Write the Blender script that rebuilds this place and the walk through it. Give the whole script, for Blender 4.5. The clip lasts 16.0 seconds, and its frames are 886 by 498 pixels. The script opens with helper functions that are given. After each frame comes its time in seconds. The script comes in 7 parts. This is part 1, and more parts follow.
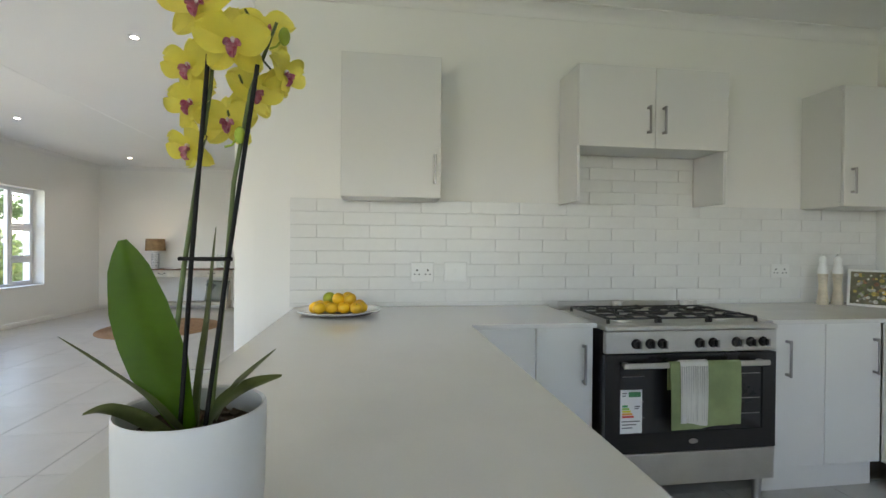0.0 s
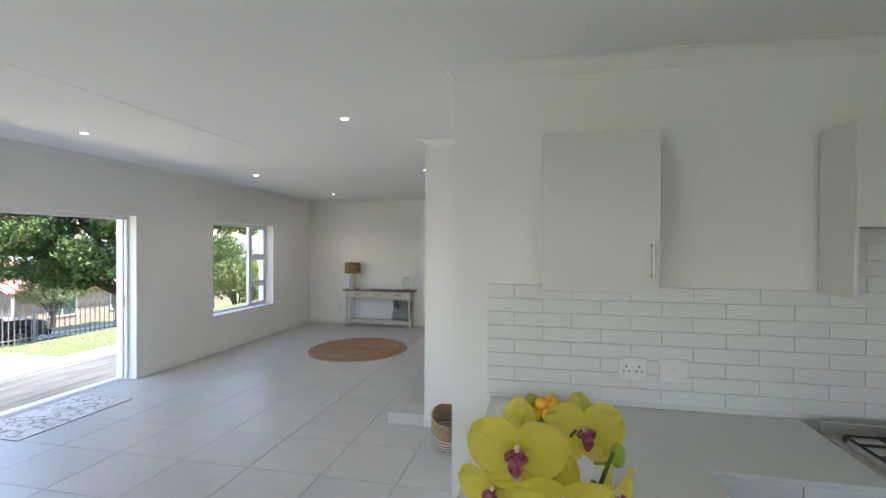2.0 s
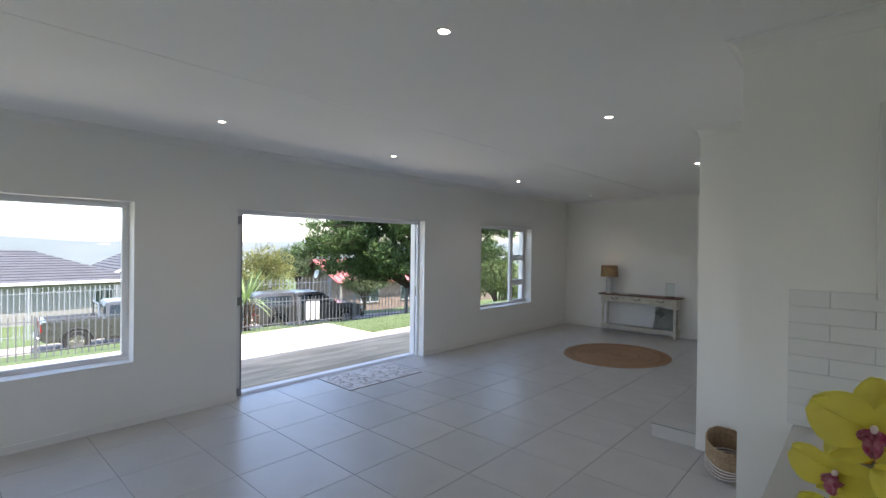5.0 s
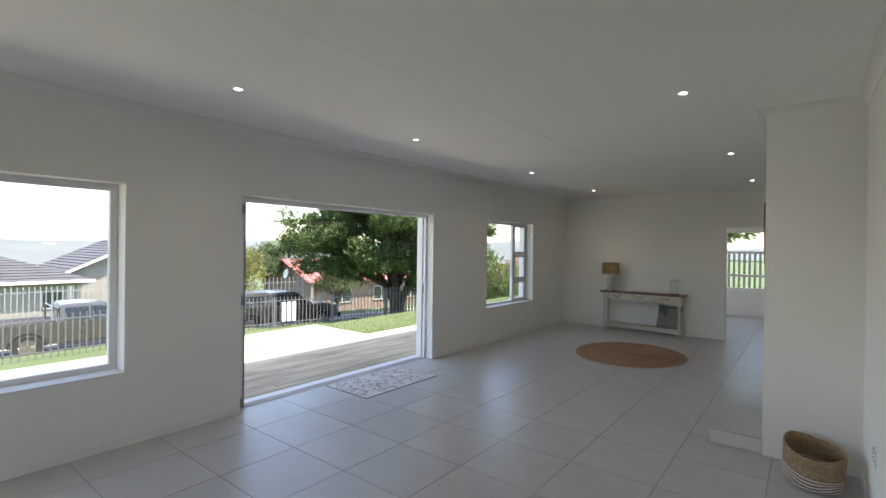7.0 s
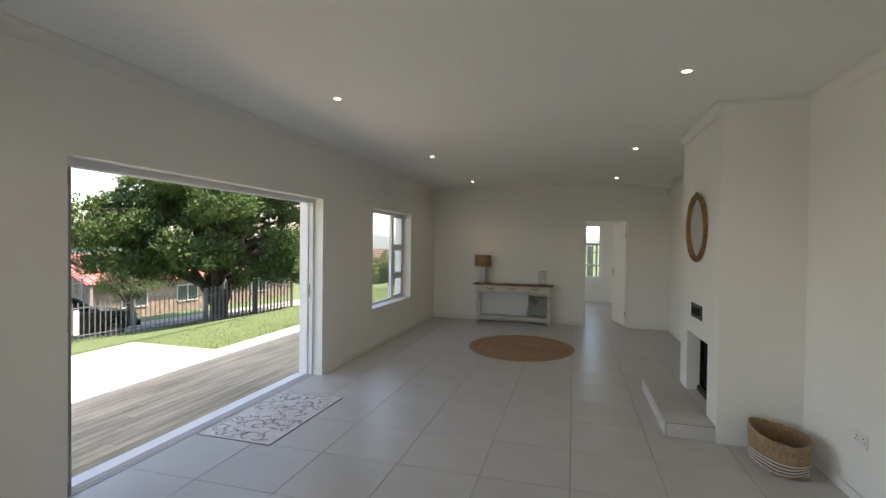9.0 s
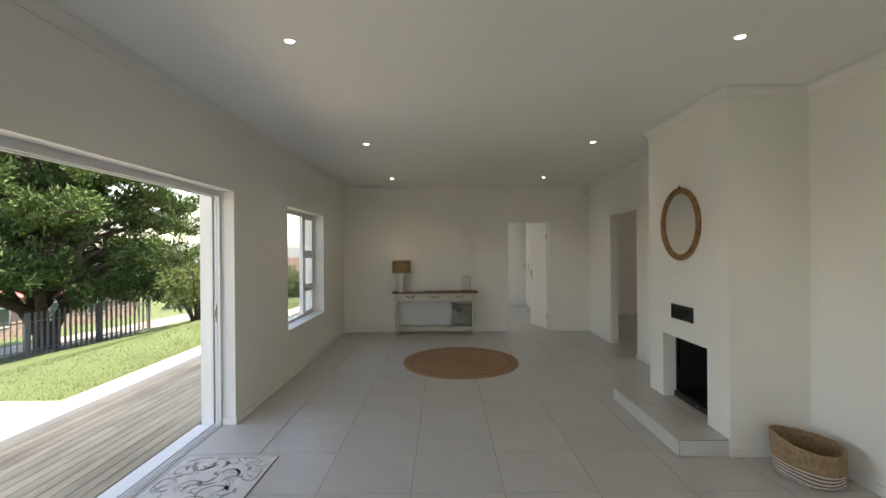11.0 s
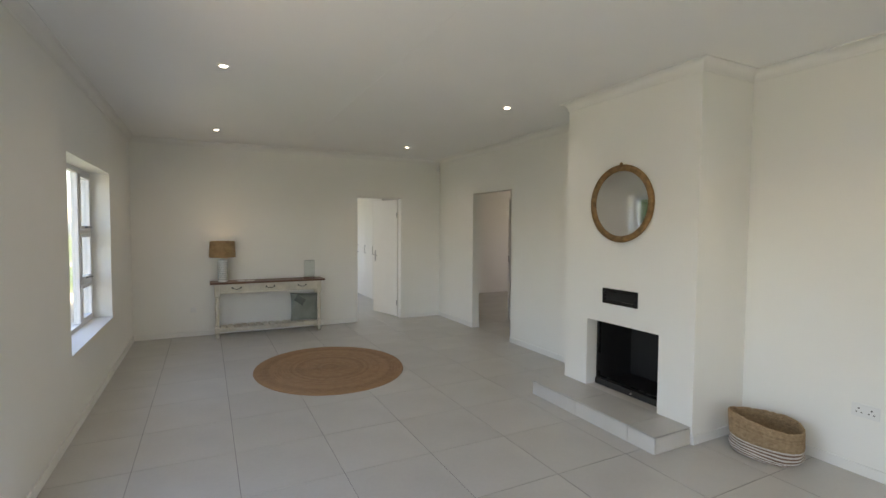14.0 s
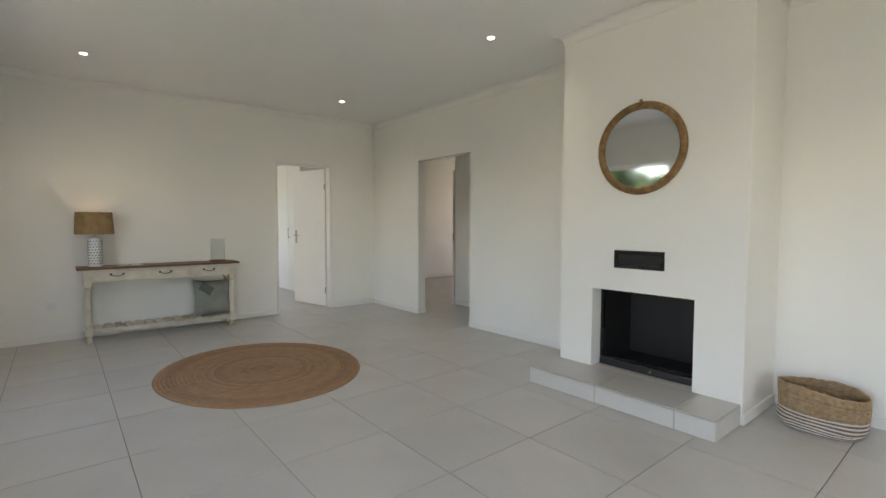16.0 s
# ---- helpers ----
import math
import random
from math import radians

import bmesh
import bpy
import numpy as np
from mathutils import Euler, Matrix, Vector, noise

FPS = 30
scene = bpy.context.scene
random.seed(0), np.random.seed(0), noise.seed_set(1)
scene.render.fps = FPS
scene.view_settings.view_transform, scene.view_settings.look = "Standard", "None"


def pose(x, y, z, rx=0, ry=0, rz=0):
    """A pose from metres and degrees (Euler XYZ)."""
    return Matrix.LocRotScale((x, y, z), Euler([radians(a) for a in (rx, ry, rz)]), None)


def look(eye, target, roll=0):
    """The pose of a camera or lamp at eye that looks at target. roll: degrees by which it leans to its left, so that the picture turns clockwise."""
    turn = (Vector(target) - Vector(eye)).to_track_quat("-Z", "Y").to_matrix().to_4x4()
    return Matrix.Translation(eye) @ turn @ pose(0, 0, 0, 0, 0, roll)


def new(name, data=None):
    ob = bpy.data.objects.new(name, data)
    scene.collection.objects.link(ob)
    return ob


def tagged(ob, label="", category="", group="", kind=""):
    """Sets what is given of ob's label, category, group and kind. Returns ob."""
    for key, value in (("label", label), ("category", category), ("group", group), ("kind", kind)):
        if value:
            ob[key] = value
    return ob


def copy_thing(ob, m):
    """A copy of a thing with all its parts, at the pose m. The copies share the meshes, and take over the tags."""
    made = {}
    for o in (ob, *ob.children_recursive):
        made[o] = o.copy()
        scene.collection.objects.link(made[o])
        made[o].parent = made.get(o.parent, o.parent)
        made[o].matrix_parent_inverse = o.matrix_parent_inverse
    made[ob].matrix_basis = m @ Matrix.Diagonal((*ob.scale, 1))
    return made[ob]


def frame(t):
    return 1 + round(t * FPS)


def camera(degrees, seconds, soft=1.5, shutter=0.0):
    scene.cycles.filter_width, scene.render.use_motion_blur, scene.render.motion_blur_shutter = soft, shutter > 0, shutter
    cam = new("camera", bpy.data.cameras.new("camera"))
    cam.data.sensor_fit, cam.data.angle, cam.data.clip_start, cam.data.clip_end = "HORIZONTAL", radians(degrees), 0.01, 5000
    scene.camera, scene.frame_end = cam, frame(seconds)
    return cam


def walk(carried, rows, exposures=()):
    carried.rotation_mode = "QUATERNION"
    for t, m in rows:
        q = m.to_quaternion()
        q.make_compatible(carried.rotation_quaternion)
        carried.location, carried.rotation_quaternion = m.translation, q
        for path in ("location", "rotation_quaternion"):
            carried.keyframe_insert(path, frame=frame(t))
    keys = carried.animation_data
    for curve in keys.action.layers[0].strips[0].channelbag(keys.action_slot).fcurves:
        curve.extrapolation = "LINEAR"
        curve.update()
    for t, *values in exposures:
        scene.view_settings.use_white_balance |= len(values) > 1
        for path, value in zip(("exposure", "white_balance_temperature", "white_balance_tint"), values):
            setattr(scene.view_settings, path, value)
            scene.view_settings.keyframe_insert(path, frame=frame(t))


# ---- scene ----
cam = camera(87.1, 16.0)
PATH = [
    (0, (0.011, 0.277, 1.265), (0.291, 2.258, 1.252), 0.5),
    (0.5, (-0.023, 0.333, 1.38), (0.003, 2.333, 1.366), 0.5),
    (1, (-0.061, 0.372, 1.512), (-0.217, 2.366, 1.498), 0.5),
    (1.5, (-0.126, 0.43, 1.667), (-0.425, 2.407, 1.649), 0.4),
    (2, (-0.188, 0.451, 1.75), (-0.605, 2.407, 1.732), 0.3),
    (2.5, (-0.18, 0.456, 1.753), (-0.725, 2.381, 1.739), 0.3),
    (3, (-0.106, 0.474, 1.766), (-0.839, 2.335, 1.751), 0.2),
    (3.5, (-0.08, 0.501, 1.776), (-1.032, 2.26, 1.761), 0.4),
    (4, (-0.081, 0.496, 1.749), (-1.208, 2.149, 1.737), 0.5),
    (4.5, (-0.128, 0.429, 1.732), (-1.386, 1.984, 1.719), 0.6),
    (5, (-0.216, 0.336, 1.716), (-1.562, 1.815, 1.704), 0.7),
    (5.2, (-0.263, 0.299, 1.706), (-1.639, 1.751, 1.694), 0.7),
    (7.3, (-1.215, 0.247, 1.626), (-2.365, 1.884, 1.612), 0.8),
    (7.5, (-1.362, 0.239, 1.63), (-2.44, 1.924, 1.611), 0.8),
    (8, (-1.719, 0.292, 1.618), (-2.603, 2.086, 1.586), 0.7),
    (8.5, (-2.068, 0.416, 1.605), (-2.78, 2.285, 1.576), 0.8),
    (9, (-2.429, 0.543, 1.611), (-2.968, 2.469, 1.58), 0.7),
    (11.3, (-3.567, 1.376, 1.569), (-3.473, 3.374, 1.566), 0.1),
    (11.5, (-3.676, 1.42, 1.597), (-3.509, 3.413, 1.579), 0.6),
    (12, (-3.844, 1.616, 1.607), (-3.5, 3.586, 1.579), 0.5),
    (12.5, (-4.029, 1.81, 1.622), (-3.538, 3.749, 1.591), 0.4),
    (13, (-4.17, 2.052, 1.597), (-3.548, 3.953, 1.558), 0.4),
    (13.5, (-4.274, 2.343, 1.574), (-3.514, 4.192, 1.513), 0.4),
    (14, (-4.4, 2.646, 1.557), (-3.495, 4.427, 1.468), 0.4),
    (14.5, (-4.493, 2.94, 1.529), (-3.46, 4.651, 1.436), 0.3),
    (15, (-4.538, 3.261, 1.472), (-3.418, 4.916, 1.375), 0.4),
    (15.5, (-4.527, 3.543, 1.366), (-3.329, 5.142, 1.265), 0.3),
    (16, (-4.494, 3.784, 1.235), (-3.223, 5.324, 1.129), 0.1),
]
walk(cam, [(t, look(eye, target, roll)) for t, eye, target, roll in PATH], exposures=[(0.0, 3.45, 7200, 17), (2.0, 3.12, 6850, 18), (3.5, 2.6, 6750, 19), (5.2, 2.24, 6650, 19), (7.4, 2.22, 7400, 18), (9.0, 2.2, 7950, 18), (12.0, 2.5, 8300, 17), (14.0, 2.85, 7900, 18), (16.0, 3.04, 7800, 18)])

# ---- world, sun, large lights ----
DOWN_W = 1.25
SUN_EL = 68.0
world = bpy.data.worlds.new("sky")
scene.world = world
world.use_nodes = True
wn = world.node_tree.nodes
sky = wn.new("ShaderNodeTexSky")
sky.sky_type = "NISHITA"
sky.sun_disc = False
sky.sun_elevation = radians(SUN_EL)
sky.sun_rotation = radians(80.0)
sky.air_density, sky.dust_density, sky.ozone_density = 1.0, 1.2, 1.6
wn["Background"].inputs["Strength"].default_value = 0.15
world.node_tree.links.new(sky.outputs[0], wn["Background"].inputs["Color"])

sun = new("sun", bpy.data.lights.new("sun", "SUN"))
sun.data.energy, sun.data.angle, sun.data.color = 3.2, radians(0.5), (1.0, 0.95, 0.87)
sun.matrix_world = look((0, 0, 20), (0 - 7.2, 0 - 1.2, 20 - 18.0))



def added_fill(name, place, turn, w, h, power, color=(0.95, 0.98, 1.0)):
    """Added area lamp in an unseen opening, a fill in place of sky light."""
    la = bpy.data.lights.new(name, "AREA")
    la.shape, la.size, la.size_y, la.energy, la.color = "RECTANGLE", w, h, power, color
    ob = new(name, la)
    ob.matrix_world = pose(*place, *turn)
    return ob


# kitchen and living room fill, added in invented openings of the unseen south wall
added_fill("kitchen_fill_light", (1.2, -3.3, 1.80), (112, 0, 0), 3.1, 0.80, 0.55, (1.0, 0.965, 0.90))
added_fill("south_fill_light", (-3.4, -3.3, 1.4), (98, 0, 0), 1.9, 1.3, 2.4, (1.0, 0.975, 0.93))
# fill added to brighten the two back rooms from openings out of view
added_fill("far_room_fill_light", (4.26, 11.1, 1.6), (0, 90, 0), 0.9, 0.55, 1.5, (1.0, 0.92, 0.86))
added_fill("bedroom_fill_light", (-5.45, 12.2, 1.35), (0, -90, 0), 1.5, 2.0, 3)


# ---- materials ----
def mat(name, color, rough=0.5, metal=0.0, var=0.06, scale=3.0, fine=60.0, bump=0.1, dist=0.002, spec=0.5, random_tint=0.0,
        emit=0.0, transmission=0.0, color2=None, coat=0.0, stretch=(1, 1, 1)):
    m = bpy.data.materials.new(name)
    m.use_nodes = True
    n, l = m.node_tree.nodes, m.node_tree.links
    b = n["Principled BSDF"]
    b.inputs["Roughness"].default_value = rough
    b.inputs["Metallic"].default_value = metal
    b.inputs["Specular IOR Level"].default_value = spec
    b.inputs["Transmission Weight"].default_value = transmission
    b.inputs["Coat Weight"].default_value = coat
    tc = n.new("ShaderNodeTexCoord")
    big = n.new("ShaderNodeTexNoise")
    big.inputs["Scale"].default_value = scale
    big.inputs["Detail"].default_value = 5
    grain = n.new("ShaderNodeMapping")
    grain.inputs["Scale"].default_value = stretch
    l.new(tc.outputs["Object"], grain.inputs["Vector"])
    l.new(grain.outputs["Vector"], big.inputs["Vector"])
    small = n.new("ShaderNodeTexNoise")
    small.inputs["Scale"].default_value = fine
    small.inputs["Detail"].default_value = 3
    l.new(grain.outputs["Vector"], small.inputs["Vector"])
    mix = n.new("ShaderNodeMix")
    mix.data_type = "RGBA"
    c2 = color2 or tuple(max(0.0, c * (1 - 2.2 * var)) for c in color)
    c1 = color if color2 else tuple(min(1.0, c * (1 + var)) for c in color)
    mix.inputs["A"].default_value = (*c1, 1)
    mix.inputs["B"].default_value = (*c2, 1)
    add = n.new("ShaderNodeMath")
    add.operation = "MULTIPLY_ADD"
    l.new(small.outputs["Fac"], add.inputs[0])
    add.inputs[1].default_value = 0.35
    l.new(big.outputs["Fac"], add.inputs[2])
    ramp = n.new("ShaderNodeMapRange")
    l.new(add.outputs[0], ramp.inputs["Value"])
    ramp.inputs["From Min"].default_value, ramp.inputs["From Max"].default_value = 0.45, 0.95
    l.new(ramp.outputs["Result"], mix.inputs["Factor"])
    out = mix.outputs["Result"]
    if random_tint:
        info = n.new("ShaderNodeObjectInfo")
        hsv = n.new("ShaderNodeHueSaturation")
        mr = n.new("ShaderNodeMapRange")
        mr.inputs["To Min"].default_value, mr.inputs["To Max"].default_value = 1 - random_tint, 1 + random_tint
        l.new(info.outputs["Random"], mr.inputs["Value"])
        l.new(mr.outputs["Result"], hsv.inputs["Value"])
        l.new(out, hsv.inputs["Color"])
        out = hsv.outputs["Color"]
    l.new(out, b.inputs["Base Color"])
    rr = n.new("ShaderNodeMapRange")
    rr.inputs["To Min"].default_value, rr.inputs["To Max"].default_value = max(0.0, rough - 0.06), min(1.0, rough + 0.08)
    l.new(big.outputs["Fac"], rr.inputs["Value"])
    l.new(rr.outputs["Result"], b.inputs["Roughness"])
    if bump:
        bp = n.new("ShaderNodeBump")
        bp.inputs["Strength"].default_value = bump
        bp.inputs["Distance"].default_value = dist
        l.new(small.outputs["Fac"], bp.inputs["Height"])
        l.new(bp.outputs["Normal"], b.inputs["Normal"])
    if emit:
        b.inputs["Emission Color"].default_value = (*color, 1)
        b.inputs["Emission Strength"].default_value = emit
    return m


def island_tint(m, amount):
    """Varies a material's value from island to island of a joined mesh."""
    n, l = m.node_tree.nodes, m.node_tree.links
    b = n["Principled BSDF"]
    src = b.inputs["Base Color"].links[0].from_socket
    geo, hsv, mr = n.new("ShaderNodeNewGeometry"), n.new("ShaderNodeHueSaturation"), n.new("ShaderNodeMapRange")
    mr.inputs["To Min"].default_value, mr.inputs["To Max"].default_value = 1 - amount, 1 + amount
    l.new(geo.outputs["Random Per Island"], mr.inputs["Value"])
    l.new(mr.outputs["Result"], hsv.inputs["Value"])
    l.new(src, hsv.inputs["Color"])
    l.new(hsv.outputs["Color"], b.inputs["Base Color"])
    return m


def glass_mat(name, tint=(1, 1, 1)):
    m = bpy.data.materials.new(name)
    m.use_nodes = True
    n, l = m.node_tree.nodes, m.node_tree.links
    n.remove(n["Principled BSDF"])
    tr, gl, mx, fr = n.new("ShaderNodeBsdfTransparent"), n.new("ShaderNodeBsdfGlossy"), n.new("ShaderNodeMixShader"), n.new("ShaderNodeMapRange")
    lw, pw = n.new("ShaderNodeLayerWeight"), n.new("ShaderNodeMath")
    pw.operation = "POWER"
    pw.inputs[1].default_value = 4.0
    l.new(lw.outputs["Facing"], pw.inputs[0])
    l.new(pw.outputs[0], fr.inputs["Value"])
    fr.inputs["To Min"].default_value, fr.inputs["To Max"].default_value = 0.025, 0.6
    tr.inputs["Color"].default_value = (*tint, 1)
    gl.inputs["Roughness"].default_value = 0.02
    l.new(fr.outputs[0], mx.inputs[0])
    l.new(tr.outputs[0], mx.inputs[1])
    l.new(gl.outputs[0], mx.inputs[2])
    l.new(mx.outputs[0], n["Material Output"].inputs["Surface"])
    return m


M_WALL = mat("wall_paint", (0.85, 0.84, 0.80), 0.75, var=0.012, scale=1.2, fine=220, bump=0.12, dist=0.001, spec=0.3)
M_CEIL = mat("ceiling_paint", (0.90, 0.895, 0.87), 0.85, var=0.01, scale=0.8, fine=200, bump=0.05, dist=0.001, spec=0.2)
M_TRIM = mat("white_trim_paint", (0.82, 0.81, 0.78), 0.55, var=0.012, scale=3, fine=150, bump=0.05, dist=0.0006)
M_TILE = mat("porcelain_tile", (0.52, 0.505, 0.475), 0.30, var=0.035, scale=2.4, fine=38, bump=0.03, dist=0.0006, random_tint=0.025)
M_HTILE = mat("hearth_tile", (0.62, 0.595, 0.56), 0.35, var=0.03, scale=3, fine=38, bump=0.03, dist=0.0006, random_tint=0.02)
M_GROUT = mat("floor_grout", (0.27, 0.26, 0.245), 0.9, var=0.1, scale=5, fine=200, bump=0.2)
M_SPLASH = mat("glazed_splash_tile", (0.75, 0.75, 0.725), 0.28, var=0.015, scale=6, fine=25, bump=0.05, dist=0.001, random_tint=0.012)
M_SGROUT = mat("splash_grout", (0.66, 0.655, 0.63), 0.9, var=0.05, scale=8, fine=200, bump=0.2)
M_CAB = mat("white_cabinet_melamine", (0.72, 0.71, 0.675), 0.38, var=0.01, scale=2, fine=90, bump=0.02, dist=0.0005)
M_STONE = mat("engineered_stone", (0.66, 0.65, 0.615), 0.16, var=0.02, scale=5, fine=260, bump=0.0)
M_STEEL = mat("brushed_steel", (0.60, 0.585, 0.56), 0.32, metal=1.0, var=0.05, scale=6, fine=150, bump=0.05, dist=0.0004)
M_CHROME = mat("satin_nickel", (0.36, 0.35, 0.34), 0.32, metal=1.0, var=0.03, bump=0)
M_BLACK = mat("black_enamel", (0.012, 0.012, 0.013), 0.25, var=0.1, bump=0.02)
M_IRON = mat("cast_iron", (0.02, 0.02, 0.021), 0.6, var=0.15, fine=120, bump=0.3)
M_GREYINK = mat("grey_ink", (0.12, 0.12, 0.12), 0.6, bump=0)
M_DGLASS = mat("oven_glass", (0.018, 0.02, 0.022), 0.06, var=0.05, bump=0, spec=0.6)
M_GREENT = mat("green_towel", (0.25, 0.31, 0.14), 0.95, var=0.12, scale=9, fine=260, bump=0.6, dist=0.003)
M_STRIPET = mat("cream_towel", (0.68, 0.66, 0.60), 0.95, var=0.08, scale=9, fine=260, bump=0.5, dist=0.003)
M_ALU = mat("white_aluminium", (0.78, 0.78, 0.79), 0.4, var=0.02, scale=3, fine=90, bump=0.02)
M_ALUGREY = mat("grey_aluminium", (0.30, 0.30, 0.31), 0.4, metal=0.6, var=0.05, bump=0.02)
M_GLASS = glass_mat("clear_glass", (0.97, 0.985, 0.98))
M_WHITEP = mat("white_plastic", (0.80, 0.80, 0.78), 0.35, var=0.01, bump=0)
M_DARK = mat("dark_slot", (0.02, 0.02, 0.02), 0.7, bump=0)
M_DECK = mat("weathered_deck_timber", (0.46, 0.385, 0.265), 0.85, var=0.2, scale=1.6, fine=30, bump=0.5, dist=0.003, random_tint=0.12, stretch=(4, 0.6, 1))
M_CONC = mat("pale_concrete_paving", (0.48, 0.44, 0.345), 0.9, var=0.06, scale=1.2, fine=60, bump=0.3, dist=0.003)
M_GRASS = mat("lawn_turf", (0.078, 0.118, 0.04), 0.95, var=0.12, scale=0.9, fine=35, bump=0.8, dist=0.03)
M_ROAD = mat("pale_road", (0.30, 0.27, 0.235), 0.95, var=0.1, scale=0.6, fine=20, bump=0.4, dist=0.01)
M_FENCE = mat("galvanised_fence", (0.17, 0.172, 0.18), 0.5, metal=0.3, var=0.08, bump=0.05)
M_WFENCE = mat("pale_palisade", (0.30, 0.32, 0.325), 0.6, var=0.06, bump=0.05)
M_MIRROR = mat("mirror_silver", (0.88, 0.89, 0.88), 0.02, metal=1.0, var=0.0, bump=0)
M_BARK = mat("grey_brown_bark", (0.10, 0.075, 0.055), 0.95, var=0.25, scale=5, fine=30, bump=1.0, dist=0.03)


# ---- mesh helpers ----
def mesh_of(bm, name, material, smooth=False):
    me = bpy.data.meshes.new(name)
    bm.normal_update()
    bm.to_mesh(me)
    bm.free()
    for mt in (material if isinstance(material, (list, tuple)) else [material]):
        me.materials.append(mt)
    if smooth:
        me.polygons.foreach_set("use_smooth", [True] * len(me.polygons))
        me.set_sharp_from_angle(angle=radians(40))
    return me


def part(name, bm, material, parent, label="", smooth=False):
    ob = new(name, mesh_of(bm, name, material, smooth))
    ob.parent = parent
    if label:
        ob["label"] = label
    return ob


def solid(name, bm, material, label, category, kind="", smooth=False, group=""):
    """A top-level thing or piece of the setting made of one mesh."""
    return tagged(new(name, mesh_of(bm, name, material, smooth)), label, category, group, kind)


def thing(name, x, y, z, rz, label, category, group="", kind=""):
    ob = new(name)
    ob.empty_display_size = 0.1
    ob.matrix_basis = pose(x, y, z, 0, 0, rz)
    return tagged(ob, label, category, group, kind)


def box(bm, lo, hi, r=0.0, seg=2, m=None):
    c = [(a + b) / 2 for a, b in zip(lo, hi)]
    s = [abs(b - a) for a, b in zip(lo, hi)]
    mt = Matrix.Translation(c) @ Matrix.Diagonal((*s, 1))
    if m is not None:
        mt = m @ mt
    vs = bmesh.ops.create_cube(bm, size=1, matrix=mt)["verts"]
    if r > 0:
        es = list({e for v in vs for e in v.link_edges})
        bmesh.ops.bevel(bm, geom=es, offset=min(r, 0.45 * min(s)), segments=seg, affect="EDGES", profile=0.5)
    return bm


def bx(lo, hi, r=0.0, seg=2):
    return box(bmesh.new(), lo, hi, r, seg)


def cyl(bm, p0, p1, r0, r1=None, seg=16, caps=True):
    p0, p1 = Vector(p0), Vector(p1)
    d = p1 - p0
    m = Matrix.Translation((p0 + p1) / 2) @ d.to_track_quat("Z", "Y").to_matrix().to_4x4()
    bmesh.ops.create_cone(bm, cap_ends=caps, segments=seg, radius1=r0, radius2=r0 if r1 is None else r1, depth=d.length, matrix=m)
    return bm


def lathe(bm, prof, seg=32, m=None, sx=1.0, sy=1.0):
    """A turned shape from (radius, height) pairs."""
    rings = []
    for r, z in prof:
        ring = []
        for i in range(seg):
            a = 2 * math.pi * i / seg
            v = Vector((r * sx * math.cos(a), r * sy * math.sin(a), z))
            ring.append(bm.verts.new(m @ v if m is not None else v))
        rings.append(ring)
    for a, b in zip(rings, rings[1:]):
        for i in range(seg):
            j = (i + 1) % seg
            bm.faces.new((a[i], a[j], b[j], b[i]))
    if prof[0][0] > 1e-5:
        bm.faces.new(list(reversed(rings[0])))
    if prof[-1][0] > 1e-5:
        bm.faces.new(rings[-1])
    return bm


def tube(bm, pts, radii, seg=10):
    """A tube along points, tapering by radii."""
    pts = [Vector(p) for p in pts]
    if not isinstance(radii, (list, tuple)):
        radii = [radii] * len(pts)
    rings, side = [], None
    for i, p in enumerate(pts):
        d = (pts[min(i + 1, len(pts) - 1)] - pts[max(i - 1, 0)]).normalized()
        if side is None:
            side = d.orthogonal().normalized()
        side = (side - d * side.dot(d)).normalized()
        up = d.cross(side)
        rings.append([bm.verts.new(p + radii[i] * (math.cos(2 * math.pi * k / seg) * side + math.sin(2 * math.pi * k / seg) * up)) for k in range(seg)])
    for a, b in zip(rings, rings[1:]):
        for k in range(seg):
            bm.faces.new((a[k], a[(k + 1) % seg], b[(k + 1) % seg], b[k]))
    bm.faces.new(list(reversed(rings[0])))
    bm.faces.new(rings[-1])
    return bm


